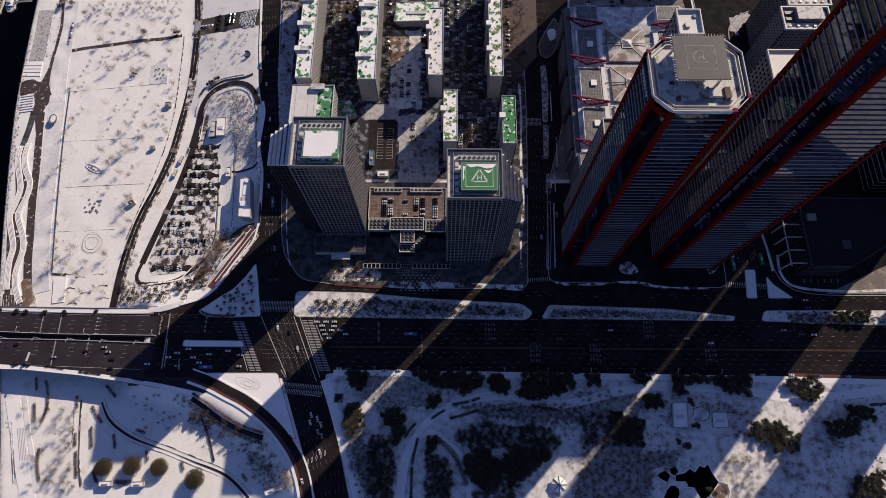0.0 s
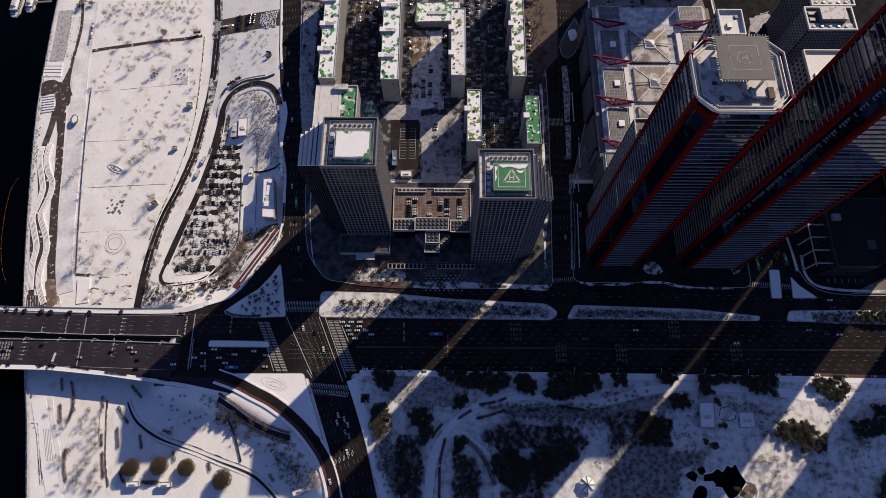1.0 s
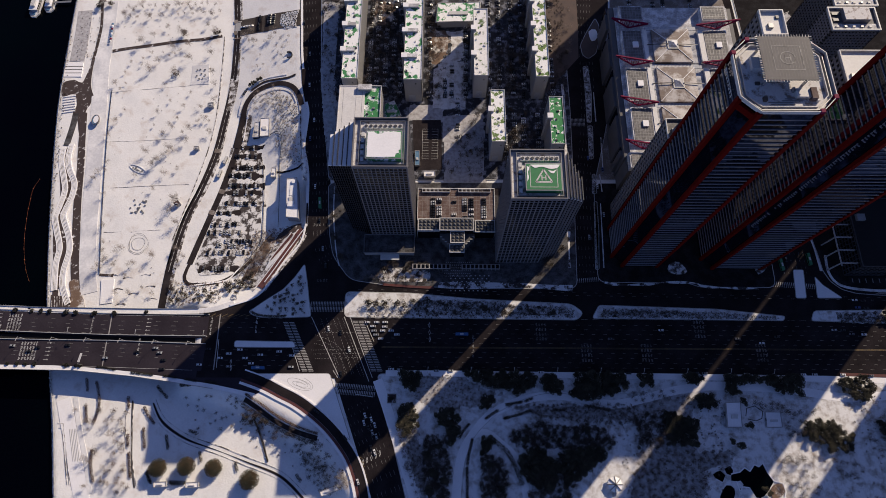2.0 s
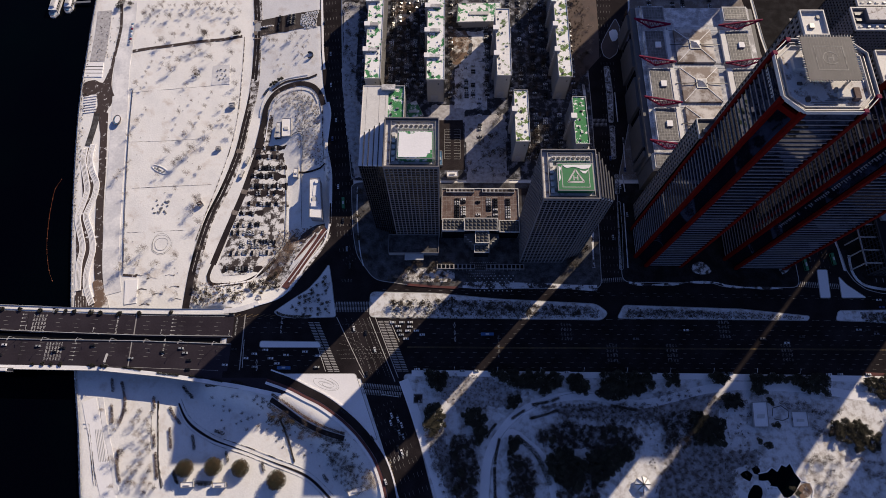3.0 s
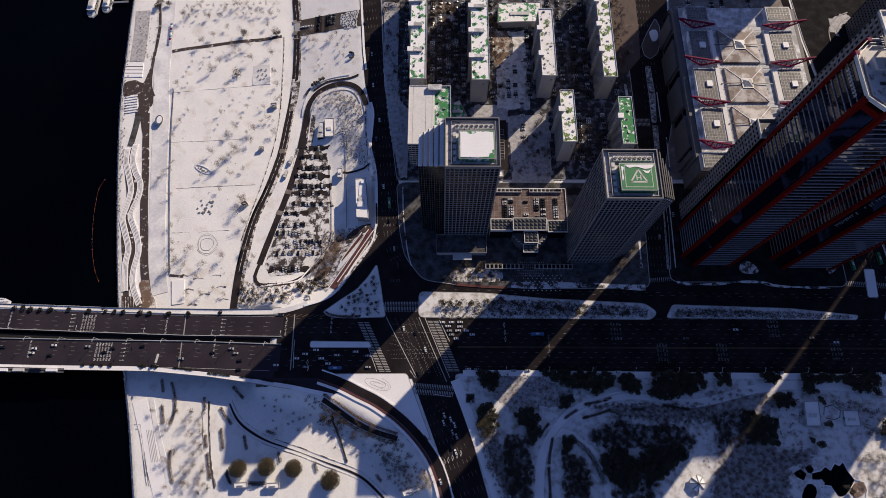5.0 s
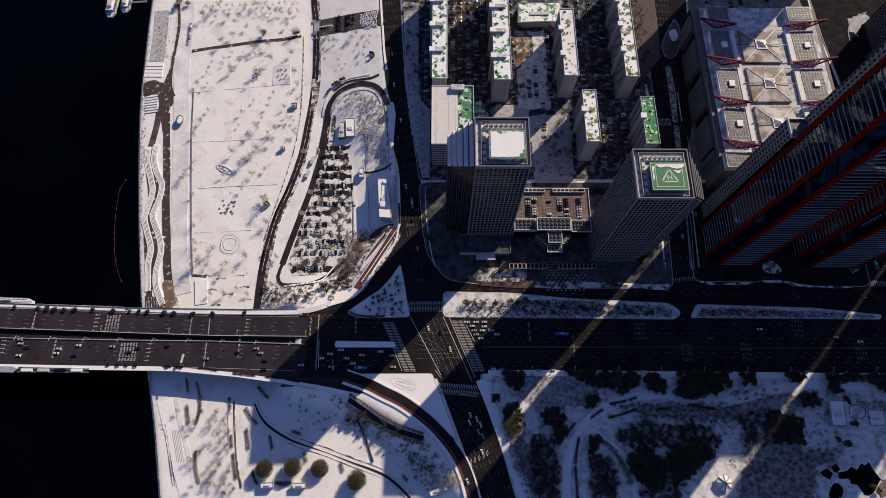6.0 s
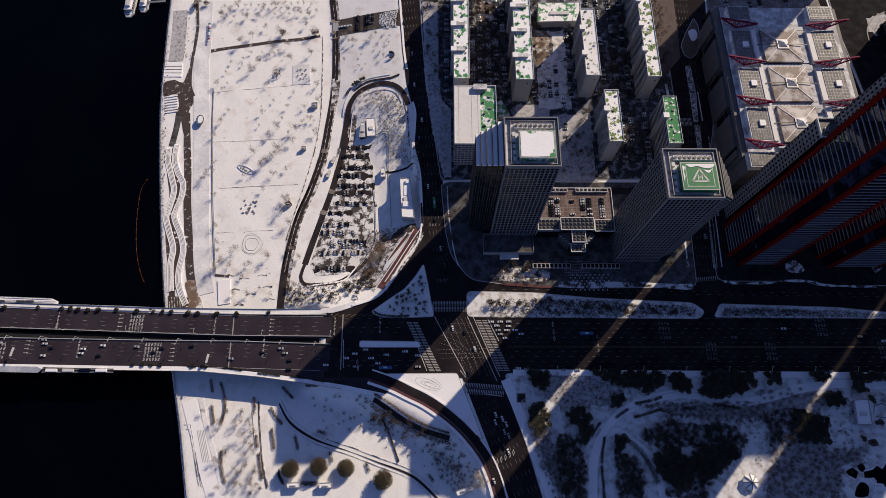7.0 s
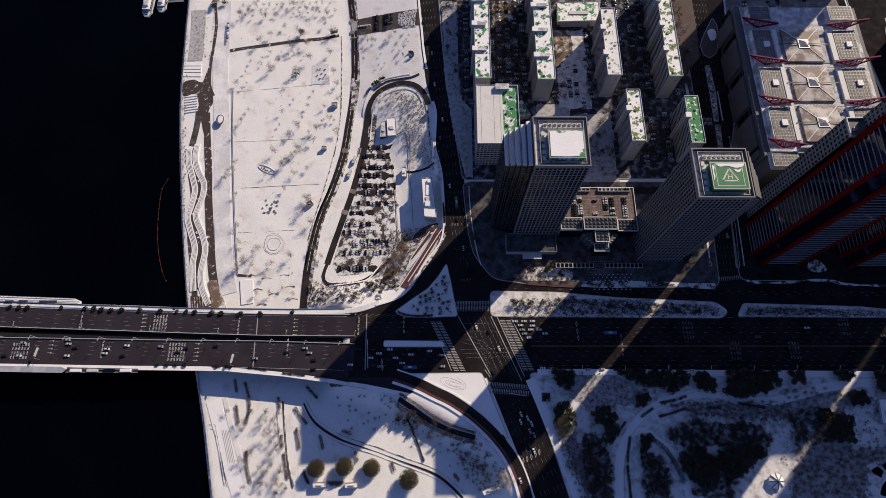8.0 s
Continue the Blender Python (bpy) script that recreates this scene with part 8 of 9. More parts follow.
TWIGGY = (
    ([(272.5, 4.1), (291.3, -2.6), (285.9, -11.1), (267.0, -6.2)], 8), ([(298.1, 21.9), (323.3, 18.5), (320.9, 8.0), (302.2, 6.1)], 8),
    ([(209.1, 48.2), (235.5, 47.5), (237.9, 39.3), (215.9, 42.8)], 14),
    ([(300, 34), (345, 36), (345, 20), (310, 18)], 12),
    ([(108, 58), (184, 56), (182, 44), (112, 44)], 30), ([(-84, 20), (-70, 24), (-64, 4), (-76, -4)], 22))
for k, (poly, n) in enumerate(TWIGGY):
    for p in scatter(poly, n, 520 + k, 3.4):
        tree("haze", *p, veg_random.uniform(0.6, 1.15), 0.1, True)
for p in scatter([(222.5, 5), (262, 9), (250, -10), (228, -20)], 9, 540, 7.0) + scatter([(262, -4), (320, 2), (316, -28), (262, -28)], 9, 541, 8.0) + scatter([(296, 50), (330, 48), (330, 34), (296, 34)], 4, 542, 6.0):
    tree("bare", *p, veg_random.uniform(0.9, 1.25), 0.1)
for p in scatter([(-71.3, 69.6), (-29.1, 70), (-19.3, 61.6), (3.5, 57.1), (-17.1, 43.1), (-35.8, 40.8), (-50.8, 39.2), (-54.8, 44.7), (-72.2, 51.9)], 90, 41, 2.2):
    tree("haze", *p, veg_random.uniform(0.25, 0.55), 0.1, True)
bushes([(-71.3, 69.6), (-29.1, 70), (-17.1, 43.1), (-35.8, 40.8), (-54.8, 44.7), (-72.2, 51.9)], 46, 42, "small dark shrubs planted over snow", 0.6, 1.2, lift=0.15)
bushes([(28.5, 46.0), (122.3, 46.8), (120.8, 26.6), (28.3, 34.7)], 110, 43, "dark scrub and twigs over snow", 0.9, 1.8, lift=0.15)
bushes([(97.6, 26.4), (188.8, 54.2), (173.6, -32.4), (93.9, -33.1)], 150, 45, "dark scrub and twigs over snow", 0.9, 1.8, lift=0.15)
bushes([(297.0, 55.1), (366.4, 55.6), (345.1, -30.9), (270.9, -31.6)], 90, 47, "dark scrub and twigs over snow", 0.9, 2.0, lift=0.15)
bushes([(-84, 20), (-66.1, 24), (-39.1, -34.2), (-65.8, -34.5)], 70, 49, "dark scrub and twigs over snow", 0.9, 1.8, lift=0.15)
for pts in ([(5.5, 45.2), (18.7, 47.5)], [(21.9, 48.1), (27.2, 50.5)], [(-11.3, 34.2), (-1.6, 40.6)], [(3.6, 34.3), (14.9, 37.1), (26.2, 40.8)], [(-22.8, 18.0), (-25.3, 7.5), (-26.9, -1.1)], [(-27.2, -4.5), (-27.3, -28)], [(-33.3, 18.8), (-30.7, 23.3), (-25.3, 29.6)], [(45.0, 41.5), (53.4, 41.2)], [(71.4, 44.8), (91.9, 41.4)], [(331.9, 43.5), (343.9, 45.4)], [(351.5, 47.7), (364.7, 48.7)]):
    hedge(pts, 2.6, 1.3, "dark hedge strip beside a path", None, 0.1)
hedge([(-5.5, 17.3), (5.6, 7.8), (12.0, -4.2), (16.5, -16.0)], 4.4, 2.2, "tall dark evergreen hedge beside a path", NEEDLE, 0.1)

q = base("square_planter", (-89.6, 49.7, 0.16), "square stone planter with a dark shrub in snow", "planter")
for dx, dy, ax, ay in ((-4, -4, 4, -3.4), (-4, 3.4, 4, 4), (-4, -3.4, -3.4, 3.4), (3.4, -3.4, 4, 3.4)):
    part("rim", boxes((dx, dy, 0, ax, ay, 0.7)), KERB, q)
part("soil", boxes((-3.4, -3.4, 0, 3.4, 3.4, 0.45)), SOIL, q)
tree("clump", -89.6, 49.7, 1.0, 0.6)

# medians, island, forecourt
for poly in ([(-74, 136), (-20, 133.5), (60, 128.5), (66, 121), (-74, 121)], [(94, 128), (150, 126.5), (172, 124), (170, 121), (94, 121)], [(296, 126), (345, 126), (345, 117), (298, 117)]):
    bed("planting_bed", poly, LITTER, "planted bed with litter and snow", "ground", 0.21, 1.2)
    for p in scatter(poly, 26, int(poly[0][0]) + 300, 3.2):
        tree("haze", *p, veg_random.uniform(0.35, 0.6), 0.1, True)
for k, pts in enumerate(SIDE_STRIPS):
    bushes(pts, 26, 57 + k, "low dark shrubs on a planted strip", 0.8, 1.5, lift=0.15)
bushes([(-115.2, 134.7), (-25.2, 134.3), (66.8, 127.8), (68.9, 119.2), (-74.3, 118.2), (-114.0, 119.4)], 330, 51, "low planted shrubs on a snowy strip", 1.5, 1.7, lift=0.15)
bushes([(91.5, 127.0), (187.8, 125.1), (246.3, 121.0), (246.0, 119.0), (91.1, 119.4)], 220, 52, "low planted shrubs on a snowy strip", 1.1, 1.4, lift=0.15)
bushes([(300.9, 124.4), (383.1, 123.0), (381.4, 116.0), (299.4, 116.4)], 120, 53, "low planted shrubs on a snowy strip", 1.3, 1.4, lift=0.15)
for p in scatter([(-205.2, 126.1), (-173.2, 158.2), (-168.9, 121.0), (-200.1, 121.0)], 24, 54, 4.2):
    tree("dense", *p, veg_random.uniform(0.45, 0.65), 0.1, True)
bushes([(-205.2, 129.1), (-170.2, 155.2), (-167.9, 119.0), (-205.1, 119.0)], 26, 54, "dark shrubs on a snowy traffic island", 1.3, 2.3, lift=0.15)
hedge([(-215.5, 123.0), (-210.0, 120.5), (-197.6, 119.0), (-185.3, 119.5)], 2.4, 1.2, "dark hedge along the island's edge", None, 0.1)
for p in [(-114.0, 129.5), (-106.5, 129.6), (-99.2, 131.2), (-88.3, 130.7), (-81.7, 128.8), (-74.6, 132.9), (-62.2, 133.0), (-44.7, 129.0), (-27.4, 129.1), (-10.1, 126.7), (4.7, 125.3), (29.3, 124.5), (48.9, 123.6)]:
    tree("dense", *p, veg_random.uniform(0.7, 1.1), 0.1)
for p in [(-97.0, 168.1), (-90.8, 166.5), (-76.6, 166.6), (-68.9, 165.6), (-62.4, 166.7), (-101.6, 161.1), (-81.3, 161.2), (45.1, 167.5), (50.2, 166.4), (58.3, 182.6), (-147.0, 237.8), (-148.4, 214.7), (-146.2, 192.2), (-140.7, 173.1)]:
    tree("dense", *p, veg_random.uniform(0.8, 1.3), 0.1)
bushes([(-58, 166), (-20, 166), (-24, 151), (-58, 152)], 40, 55, "low clipped shrubs on a forecourt", 0.9, 2.2, lift=0.15)
bushes([(-150, 238), (-126, 238), (-120, 172), (-140, 165)], 60, 56, "low shrubs on a snowy forecourt", 0.8, 3.0, lift=0.15)
bushes([(-120, 152), (-56, 150), (-56, 154), (-118, 157)], 40, 58, "low olive shrubs along a forecourt", 1.0, 1.8, NEEDLE, lift=0.15)
for p in [(-111.0, 154.4), (-103.5, 156.0), (-96.0, 155.5), (-84.8, 154.6), (-75.8, 154.6), (-65.7, 153.7), (-123.3, 243.3), (-127.9, 234.5)]:
    tree("bare", *p, veg_random.uniform(0.7, 1.0), 0.1)

# bare trees of the yards between the flats
for zone, n, seed in (([(-128, 470), (-90, 470), (-90, 345), (-128, 345)], 30, 591), ([(-66, 470), (-58, 470), (-56, 345), (-66, 345)], 10, 592), ([(-2, 470), (37, 470), (37, 345), (-2, 345)], 34, 593),
                      ([(-48, 330), (-8, 330), (-10, 256), (-46, 256)], 14, 594), ([(12, 330), (46, 330), (46, 258), (12, 258)], 12, 595), ([(-160, 465), (-147, 465), (-146, 345), (-158, 345)], 14, 596)):
    for p in scatter(zone, n, seed, 4.5):
        tree("haze", *p, veg_random.uniform(1.0, 1.5), 0.1, True)

# riverside park: bare trees with long shadows
for p in [(-369.8, 420.7), (-359.7, 428.1), (-335.5, 413.5), (-328.6, 432.0), (-324.7, 429.0), (-355.4, 384.7), (-349.4, 395.4), (-328.6, 381.3), (-319.5, 417.3), (-315.2, 399.1), (-328.0, 306.9), (-318.2, 290.9), (-323.1, 282.7), (-328.3, 278.2), (-342.0, 287.6), (-333.4, 273.2), (-281.8, 310.3), (-349.1, 186.3), (-334.5, 172.4), (-316.8, 178.0), (-364.6, 166.9), (-359.7, 174.1), (-308.6, 226.6), (-299.9, 212.0), (-259.7, 424.9), (-253.9, 432.4)]:
    tree("bare", *p, veg_random.uniform(1.2, 1.6))
for p in [(-250.3, 417.6), (-232.3, 421.4), (-226.4, 425.1), (-294.8, 406.4), (-282.3, 346.9), (-303.0, 313.5), (-387.7, 462.0), (-379.1, 468.2), (-368.4, 454.4), (-393.0, 454.3), (-351.1, 466.0), (-339.1, 470.0), (-326.2, 463.9), (-313.8, 462.4), (-301.2, 458.6), (-293.4, 432.2), (-303.3, 443.4), (-345.6, 439.4), (-290.2, 381.4), (-285.8, 367.5), (-296.3, 340.1), (-289.7, 326.7), (-320.3, 316.7), (-304.9, 300.5), (-388.8, 367.0), (-379.0, 323.1)]:
    tree("bare", *p, veg_random.uniform(0.95, 1.4))
for p in [(-383.9, 306.7), (-379.6, 275.0), (-379.4, 268.7), (-375.0, 241.3), (-370.1, 209.0), (-367.1, 191.9), (-365.0, 183.5), (-386.7, 265.6), (-387.9, 257.6), (-328.3, 247.5), (-348.9, 262.7), (-308.1, 268.9), (-321.4, 262.7), (-318.3, 326.6), (-313.6, 340.0), (-338.9, 333.2), (-352.5, 169.7), (-338.4, 158.8), (-321.9, 148.0), (-311.1, 142.7), (-331.6, 142.7), (-344.4, 142.7), (-291.4, 153.4), (-288.0, 178.0), (-291.6, 169.7), (-295.9, 186.4)]:
    tree("bare", *p, veg_random.uniform(0.7, 1.1))
tree("bare", *(-305.0, 234.0), 1.5), tree("bare", *(-306.8, 236.4), 1.2)
for k in range(14):
    x, y = -393.5, 467.5
    tree("bare", x + 7.2 * k, y + 0.4 * k, veg_random.uniform(0.55, 0.75))
for k in range(16):
    x, y = -396.9, 453.6
    if k % 4 != 3:
        tree("bare", x + 7.4 * k + veg_random.uniform(-2, 2), y + 0.6 * k + veg_random.uniform(-2, 2), veg_random.uniform(0.5, 0.8))
for p in [(-327.9, 431.3), (-293.5, 433.7), (-291.1, 434.4), (-414.7, 471.1), (-425.4, 468.0), (-423.6, 473.4)]:
    tree("dense", *p, veg_random.uniform(0.8, 1.3))
for zone, kind, n, seed, s in (
        ([(-219.4, 345.1), (-198.1, 348.5), (-188.9, 273.9), (-202.7, 267.7), (-212.6, 295.9)], "bare", 40, 61, 0.65),
        ([(-241.8, 353.1), (-224.6, 361.5), (-201.2, 356.7), (-195.2, 339.8), (-223.9, 333.0), (-239.8, 329.6)], "bare", 26, 63, 0.7),
        ([(-225.3, 196.3), (-201.7, 204.8), (-206.5, 179.5), (-218.9, 155.0), (-239.4, 152.3), (-224.8, 179.5)], "bare", 26, 65, 0.8),
        ([(-384.7, 356.7), (-283.1, 360.5), (-285.6, 307.1), (-378.5, 303.5)], "bare", 7, 68, 0.6),
        ([(-390.4, 406.0), (-316.5, 417.3), (-312.8, 367.3), (-385.1, 360.1)], "bare", 14, 69, 0.6)):
    for p in scatter(zone, n, seed, 4.0):
        tree(kind, *p, s * veg_random.uniform(0.7, 1.3))
for zone, kind, n, seed, s in (
        ([(-262.7, 424.9), (-205.2, 428.9), (-210.6, 388.9), (-260.7, 381.6)], "bare", 16, 70, 0.6),
        ([(-244.0, 148.7), (-218.9, 162.1), (-218.6, 148.8), (-236.0, 138.2)], "dense", 16, 71, 0.8),
        ([(-298.7, 150.4), (-244.7, 150.5), (-249.2, 134.6), (-297.3, 131.9)], "dense", 16, 73, 0.7),
        ([(-159.2, 339.2), (-154.1, 339.3), (-149.9, 251.0), (-155.3, 251.0)], "bare", 14, 75, 0.7),
        ([(-187.9, 297.4), (-180.7, 291.1), (-176.8, 247.9), (-180.6, 247.9)], "bare", 12, 76, 0.6)):
    for p in scatter(zone, n, seed, 4.0):
        tree(kind, *p, s * veg_random.uniform(0.7, 1.3))
for k, p in enumerate([(-247.8, 364.0), (-245.2, 365.8), (-242.6, 367.2), (-239.8, 369.2), (-237, 370.8)]):
    tree("pine", *p, 0.42 + 0.05 * (k % 2))
hedge([(-254.8, 353.8), (-251.0, 360.5)], 3.0, 1.6, "dark evergreen hedge along the ramp road", NEEDLE)
for p in scatter([(-222, 451), (-205, 454), (-205, 433), (-218, 433), (-224, 442)], 55, 571, 1.8):
    tree("clump", *p, veg_random.uniform(0.26, 0.4), height(*p) + 0.3)
bushes([(-385.1, 357.4), (-283.3, 361.2), (-298.7, 251.1), (-312.3, 153.7), (-362.6, 164.5)], 36, 76, "scattered dry tufts in the snow", 0.4, 5.0)
bushes([(-401.3, 470.5), (-288.9, 455.7), (-287.5, 433.0), (-395.1, 417.7)], 24, 77, "scattered dry tufts in the snow", 0.4, 5.0)
bushes([(-446.6, 462.6), (-430.0, 462.7), (-426.2, 403.0), (-439.1, 397.2)], 40, 78, "dry tufts in a snowy terrace", 0.6, 2.0)
bushes([(-425.3, 455.0), (-419.4, 447.4), (-419.6, 403.0), (-422.7, 399.4)], 14, 79, "small shrubs beside a footpath", 0.9, 2.0)
bushes([(-225.5, 204.8), (-188.5, 207.7), (-204.0, 185.1), (-219.0, 157.7), (-234.4, 157.7)], 200, 80, "brown scrub on the embankment", 1.0, 1.5, RUSSET)
bushes([(-299.2, 153.4), (-242.4, 153.5), (-246.6, 132.2), (-297.4, 131.1)], 130, 81, "rusty brown shrubs beneath the bridge", 1.1, 1.8, RUSSET)
bushes([(-224.4, 358.7), (-195.1, 338.4), (-186.1, 267.7), (-214.3, 292.7)], 180, 82, "dry scrub on the embankment", 0.8, 1.8)
bushes([(-458.4, 461.6), (-454.1, 461.6), (-412.4, 153.3), (-433.5, 268.6)], 90, 83, "dry reeds along the water's edge", 0.9, 2.0)
for p in scatter([(58, 460), (84, 460), (82, 400), (62, 372), (58, 372)], 14, 581, 6.0):
    tree("bare", *p, veg_random.uniform(0.8, 1.1))
ring_sculpture()
rail_line("bank_rail", [(x + 0.8, y) for y, x in BANK[1:-1]], "pale railing along the river wall", 1.0, 4.0, KERB)

stones = Heap()
for k in range(3):
    bm = BM()
    bmesh.ops.create_icosphere(bm, subdivisions=1, radius=0.7)
    for v in bm.verts:
        v.co *= veg_random.uniform(0.7, 1.25)
    stones.add(finish(bm, "stone", RIPRAP), pose(0, 0, -60))
stock = [row[0] for row in stones.rows]
stones.rows = []
for k in range(1250):
    y = -60 + 0.45 * k
    x = along(BANK, y) + veg_random.uniform(-1.5, 0.7)
    stones.add(stock[k % 3], pose(x, y, LOW - 0.3 - max(0, along(BANK, y) - x) * 0.7, 0, 0, veg_random.uniform(0, 360)) @ Matrix.Diagonal((1, 1, 0.7, 1)))
stones.build("bank_stones", "heaped grey stones along the water's edge, dusted with snow", "stones")

# south-west park
for pts in ([(-372.9, 28.9), (-368.0, 28.6), (-352.0, -19.2)], [(-371.0, 25.2), (-368.2, 25.2), (-353.9, -19.2)], [(-311.8, 46.8), (-307.4, 13.5), (-302.5, -5.9), (-297.4, -19.7)], [(-317.3, 39.7), (-314.6, 27.3), (-312.7, 7.5)]):
    path("edging", pts, 0.45, DIRT, "thin dark edging line in the snow", "path", 0.04, smooth=False)
path("promenade_band", [(-362.3, 50.6), (-353.7, 25.6), (-342.9, -0.1), (-334, -26)], 4.0, PROMENADE, "swept grey band of the promenade", "path", 0.02)
hedge([(-289.7, -7.3), (-288.5, -13), (-285.2, -17.5)], 2.0, 1.2, "dark hedge strip in the snow")
hedge([(-268, -18.2), (-261.7, -18.2)], 2.6, 1.4, "dark hedge strip in the snow")
for p in [(-279.5, -5.9), (-256.5, -4.5), (-234.4, -5.6), (-203.8, -14.4)]:
    tree("round", *p, veg_random.uniform(0.95, 1.08))
for pts in ([(-346.5, 63.3), (-341.7, 51.3), (-340.2, 41.0), (-341.9, 30.3)], [(-355.4, 65.6), (-352.6, 56.0)], [(-351.6, 44.2), (-348.2, 30.3)], [(-338.8, 7.7), (-337.6, -3.4), (-333.0, -16.4)], [(-316.6, 50.6), (-314.7, 42.1)], [(-311.3, 20.1), (-309.3, 11.1)], [(-307.6, 5.7), (-303.0, -13.1)], [(-301.2, 42.3), (-296.4, 35.3), (-290.8, 29.4)], [(-299.0, 25.2), (-295.4, 10.3)]):
    hedge(pts, 2.8, 1.5, "russet clipped hedge strip in the snow", HEDGE_RED)
for pts in ([(-278.7, 19.4), (-275.8, 9.5)], [(-248.8, 6.6), (-246.6, -0.4)], [(-292.7, 59.8), (-288.9, 55.6), (-283.5, 50.9)], [(-260.0, 23.7), (-253.4, 21.4)], [(-271.7, 60.5), (-260.4, 60.1)], [(-218.2, -1.5), (-215.8, -7.6)], [(-290.2, -9.6), (-286.5, -16.0)], [(-270.1, -16.7), (-257.5, -17.1)], [(-166.5, -10.7), (-163.1, -15.0)]):
    hedge(pts, 3.0, 1.5, "dark hedge strip in the snow")
for p in [(-211.5, 35.7), (-208.4, 31.1), (-204.1, 34.4), (-199.5, 28.9), (-194.2, 31.3), (-213.4, 32.5)]:
    tree("dense", *p, 0.85)
for zone, kind, n, seed, s in (
        ([(-277.8, 51.6), (-222.1, 52.1), (-213.0, 24.4), (-259.6, 19.5)], "haze", 22, 91, 0.6),
        ([(-220.0, 49.3), (-149.1, 15.8), (-128.2, -6.0), (-146.4, -8.3), (-191.5, 17.6), (-214.4, 28.7)], "haze", 60, 93, 0.75),
        ([(-167.9, 11.2), (-123.7, -10.2), (-131.2, -27.3), (-154.9, -19.1)], "haze", 46, 95, 0.75),
        ([(-336.8, 41.9), (-317.5, 42.0), (-303.6, -20.4), (-324.4, -20.6)], "bare", 18, 97, 1.05),
        ([(-358.6, 41.7), (-344.1, 41.8), (-327.9, -24.9), (-337.2, -25.0)], "bare", 8, 98, 0.9)):
    for p in scatter(zone, n, seed, 2.6):
        tree(kind, *p, s * veg_random.uniform(0.7, 1.3), None, kind == "haze")
for p in scatter([(-345, 52), (-318, 54), (-300, -26), (-328, -28)], 10, 560, 8.0):
    tree("haze", *p, veg_random.uniform(0.9, 1.3), None, True)
for p in [(-128.4, -11.0), (-124.8, -14.3), (-121.7, -17.6), (-126.5, -18.6), (-123.6, -12.2)]:
    tree("bare", *p, 1.1)
bushes([(-236.0, 56.4), (-144.7, 15.8), (-118.0, -18.7), (-159.7, -14.8), (-215.7, 19.7)], 50, 99, "dark scrub on the embankment", 1.0, 1.8)

hedge([(-215, 44), (-203, 37), (-188, 27.5), (-170, 19.5), (-151, 14)], 4.2, 1.6, "dark tangled hedge beside a sunken lane")
hedge([(-212, 52.5), (-200, 45.5), (-185, 35.5), (-168, 27), (-150, 21.5)], 2.4, 1.2, "brown hedge beside a sunken lane", RUSSET)
hedge([(-206, 33), (-199, 18), (-191.6, 0.0)], 1.5, 1.0, "thin dark hedge through the snow")

# planters on the bridge's footways
for p in [(-555, 127.4), (-546.7, 127.1), (-539.3, 127.1), (-510, 127), (-489, 126.6), (-481.5, 126.6), (-474.4, 126.0), (-466, 125.3), (-457, 125.8), (-441, 125.5), (-423.5, 124.6), (-408.6, 124.4), (-400.7, 124.2), (-392.7, 124.0), (-378, 123.3), (-370, 123.2), (-353.2, 122.6), (-335.6, 122.6), (-307.8, 124.0)]:
    tree("clump", p[0], p[1] - float(np.interp(p[0], (-560, -450, -310), (0.3, 1.3, 1.9))), veg_random.uniform(0.85, 1.2), 0.3)
for p in [(-418.7, 76.6), (-410.1, 76.6), (-402.9, 76.4), (-395.2, 76.2), (-367.9, 75.6), (-358.9, 75.2), (-355.7, 75.2)]:
    tree("clump", *p, veg_random.uniform(0.7, 1.0), 0.3)
for pts in ([(-371, 75.9), (-365, 75.3)], [(-341, 74.4), (-333, 73.6)], [(-331.5, 73.1), (-325.5, 72.2)], [(-311, 69.9), (-303, 68.9)], [(-301.5, 69.0), (-293, 68.0)], [(-283, 67.2), (-272, 65.9)], [(-264.6, 64.6), (-254.9, 63.0)], [(-247, 62.8), (-238, 61.4)]):
    hedge(pts, 2.2, 0.8, "dark planted strip on a snowy footway", EVERGREEN_DARK, 0.0, 0.35)

# yards between the flats
for zone, n, seed in (((((-128, 345), (-90, 345), (-90, 470), (-128, 470))), 46, 101), (((-66, 342), (-50, 342), (-50, 470), (-66, 470)), 22, 103), (((14, 345), (36, 345), (36, 470), (14, 470)), 26, 105),
                      (((14, 272), (46, 272), (46, 330), (14, 330)), 16, 107), (((-40, 260), (-8, 260), (-8, 300), (-40, 300)), 10, 109), (((60, 330), (76, 330), (78, 470), (58, 470)), 22, 111), (((-170, 345), (-150, 345), (-150, 470), (-176, 470)), 24, 113), (((-30, 345), (-22, 345), (-22, 470), (-30, 470)), 10, 115)):
    for p in scatter(list(zone), n, seed, 3.5):
        tree("haze" if veg_random.random() < 0.75 else "dense", *p, veg_random.uniform(0.8, 1.2), 0.1, True)
    bushes(list(zone), n * 5, seed + 1, "bare scrub in a shaded yard", 0.9, 1.5, lift=0.15)

THICKET.build("thicket", "tangled bare trees and shrubs in the snow", "trees")
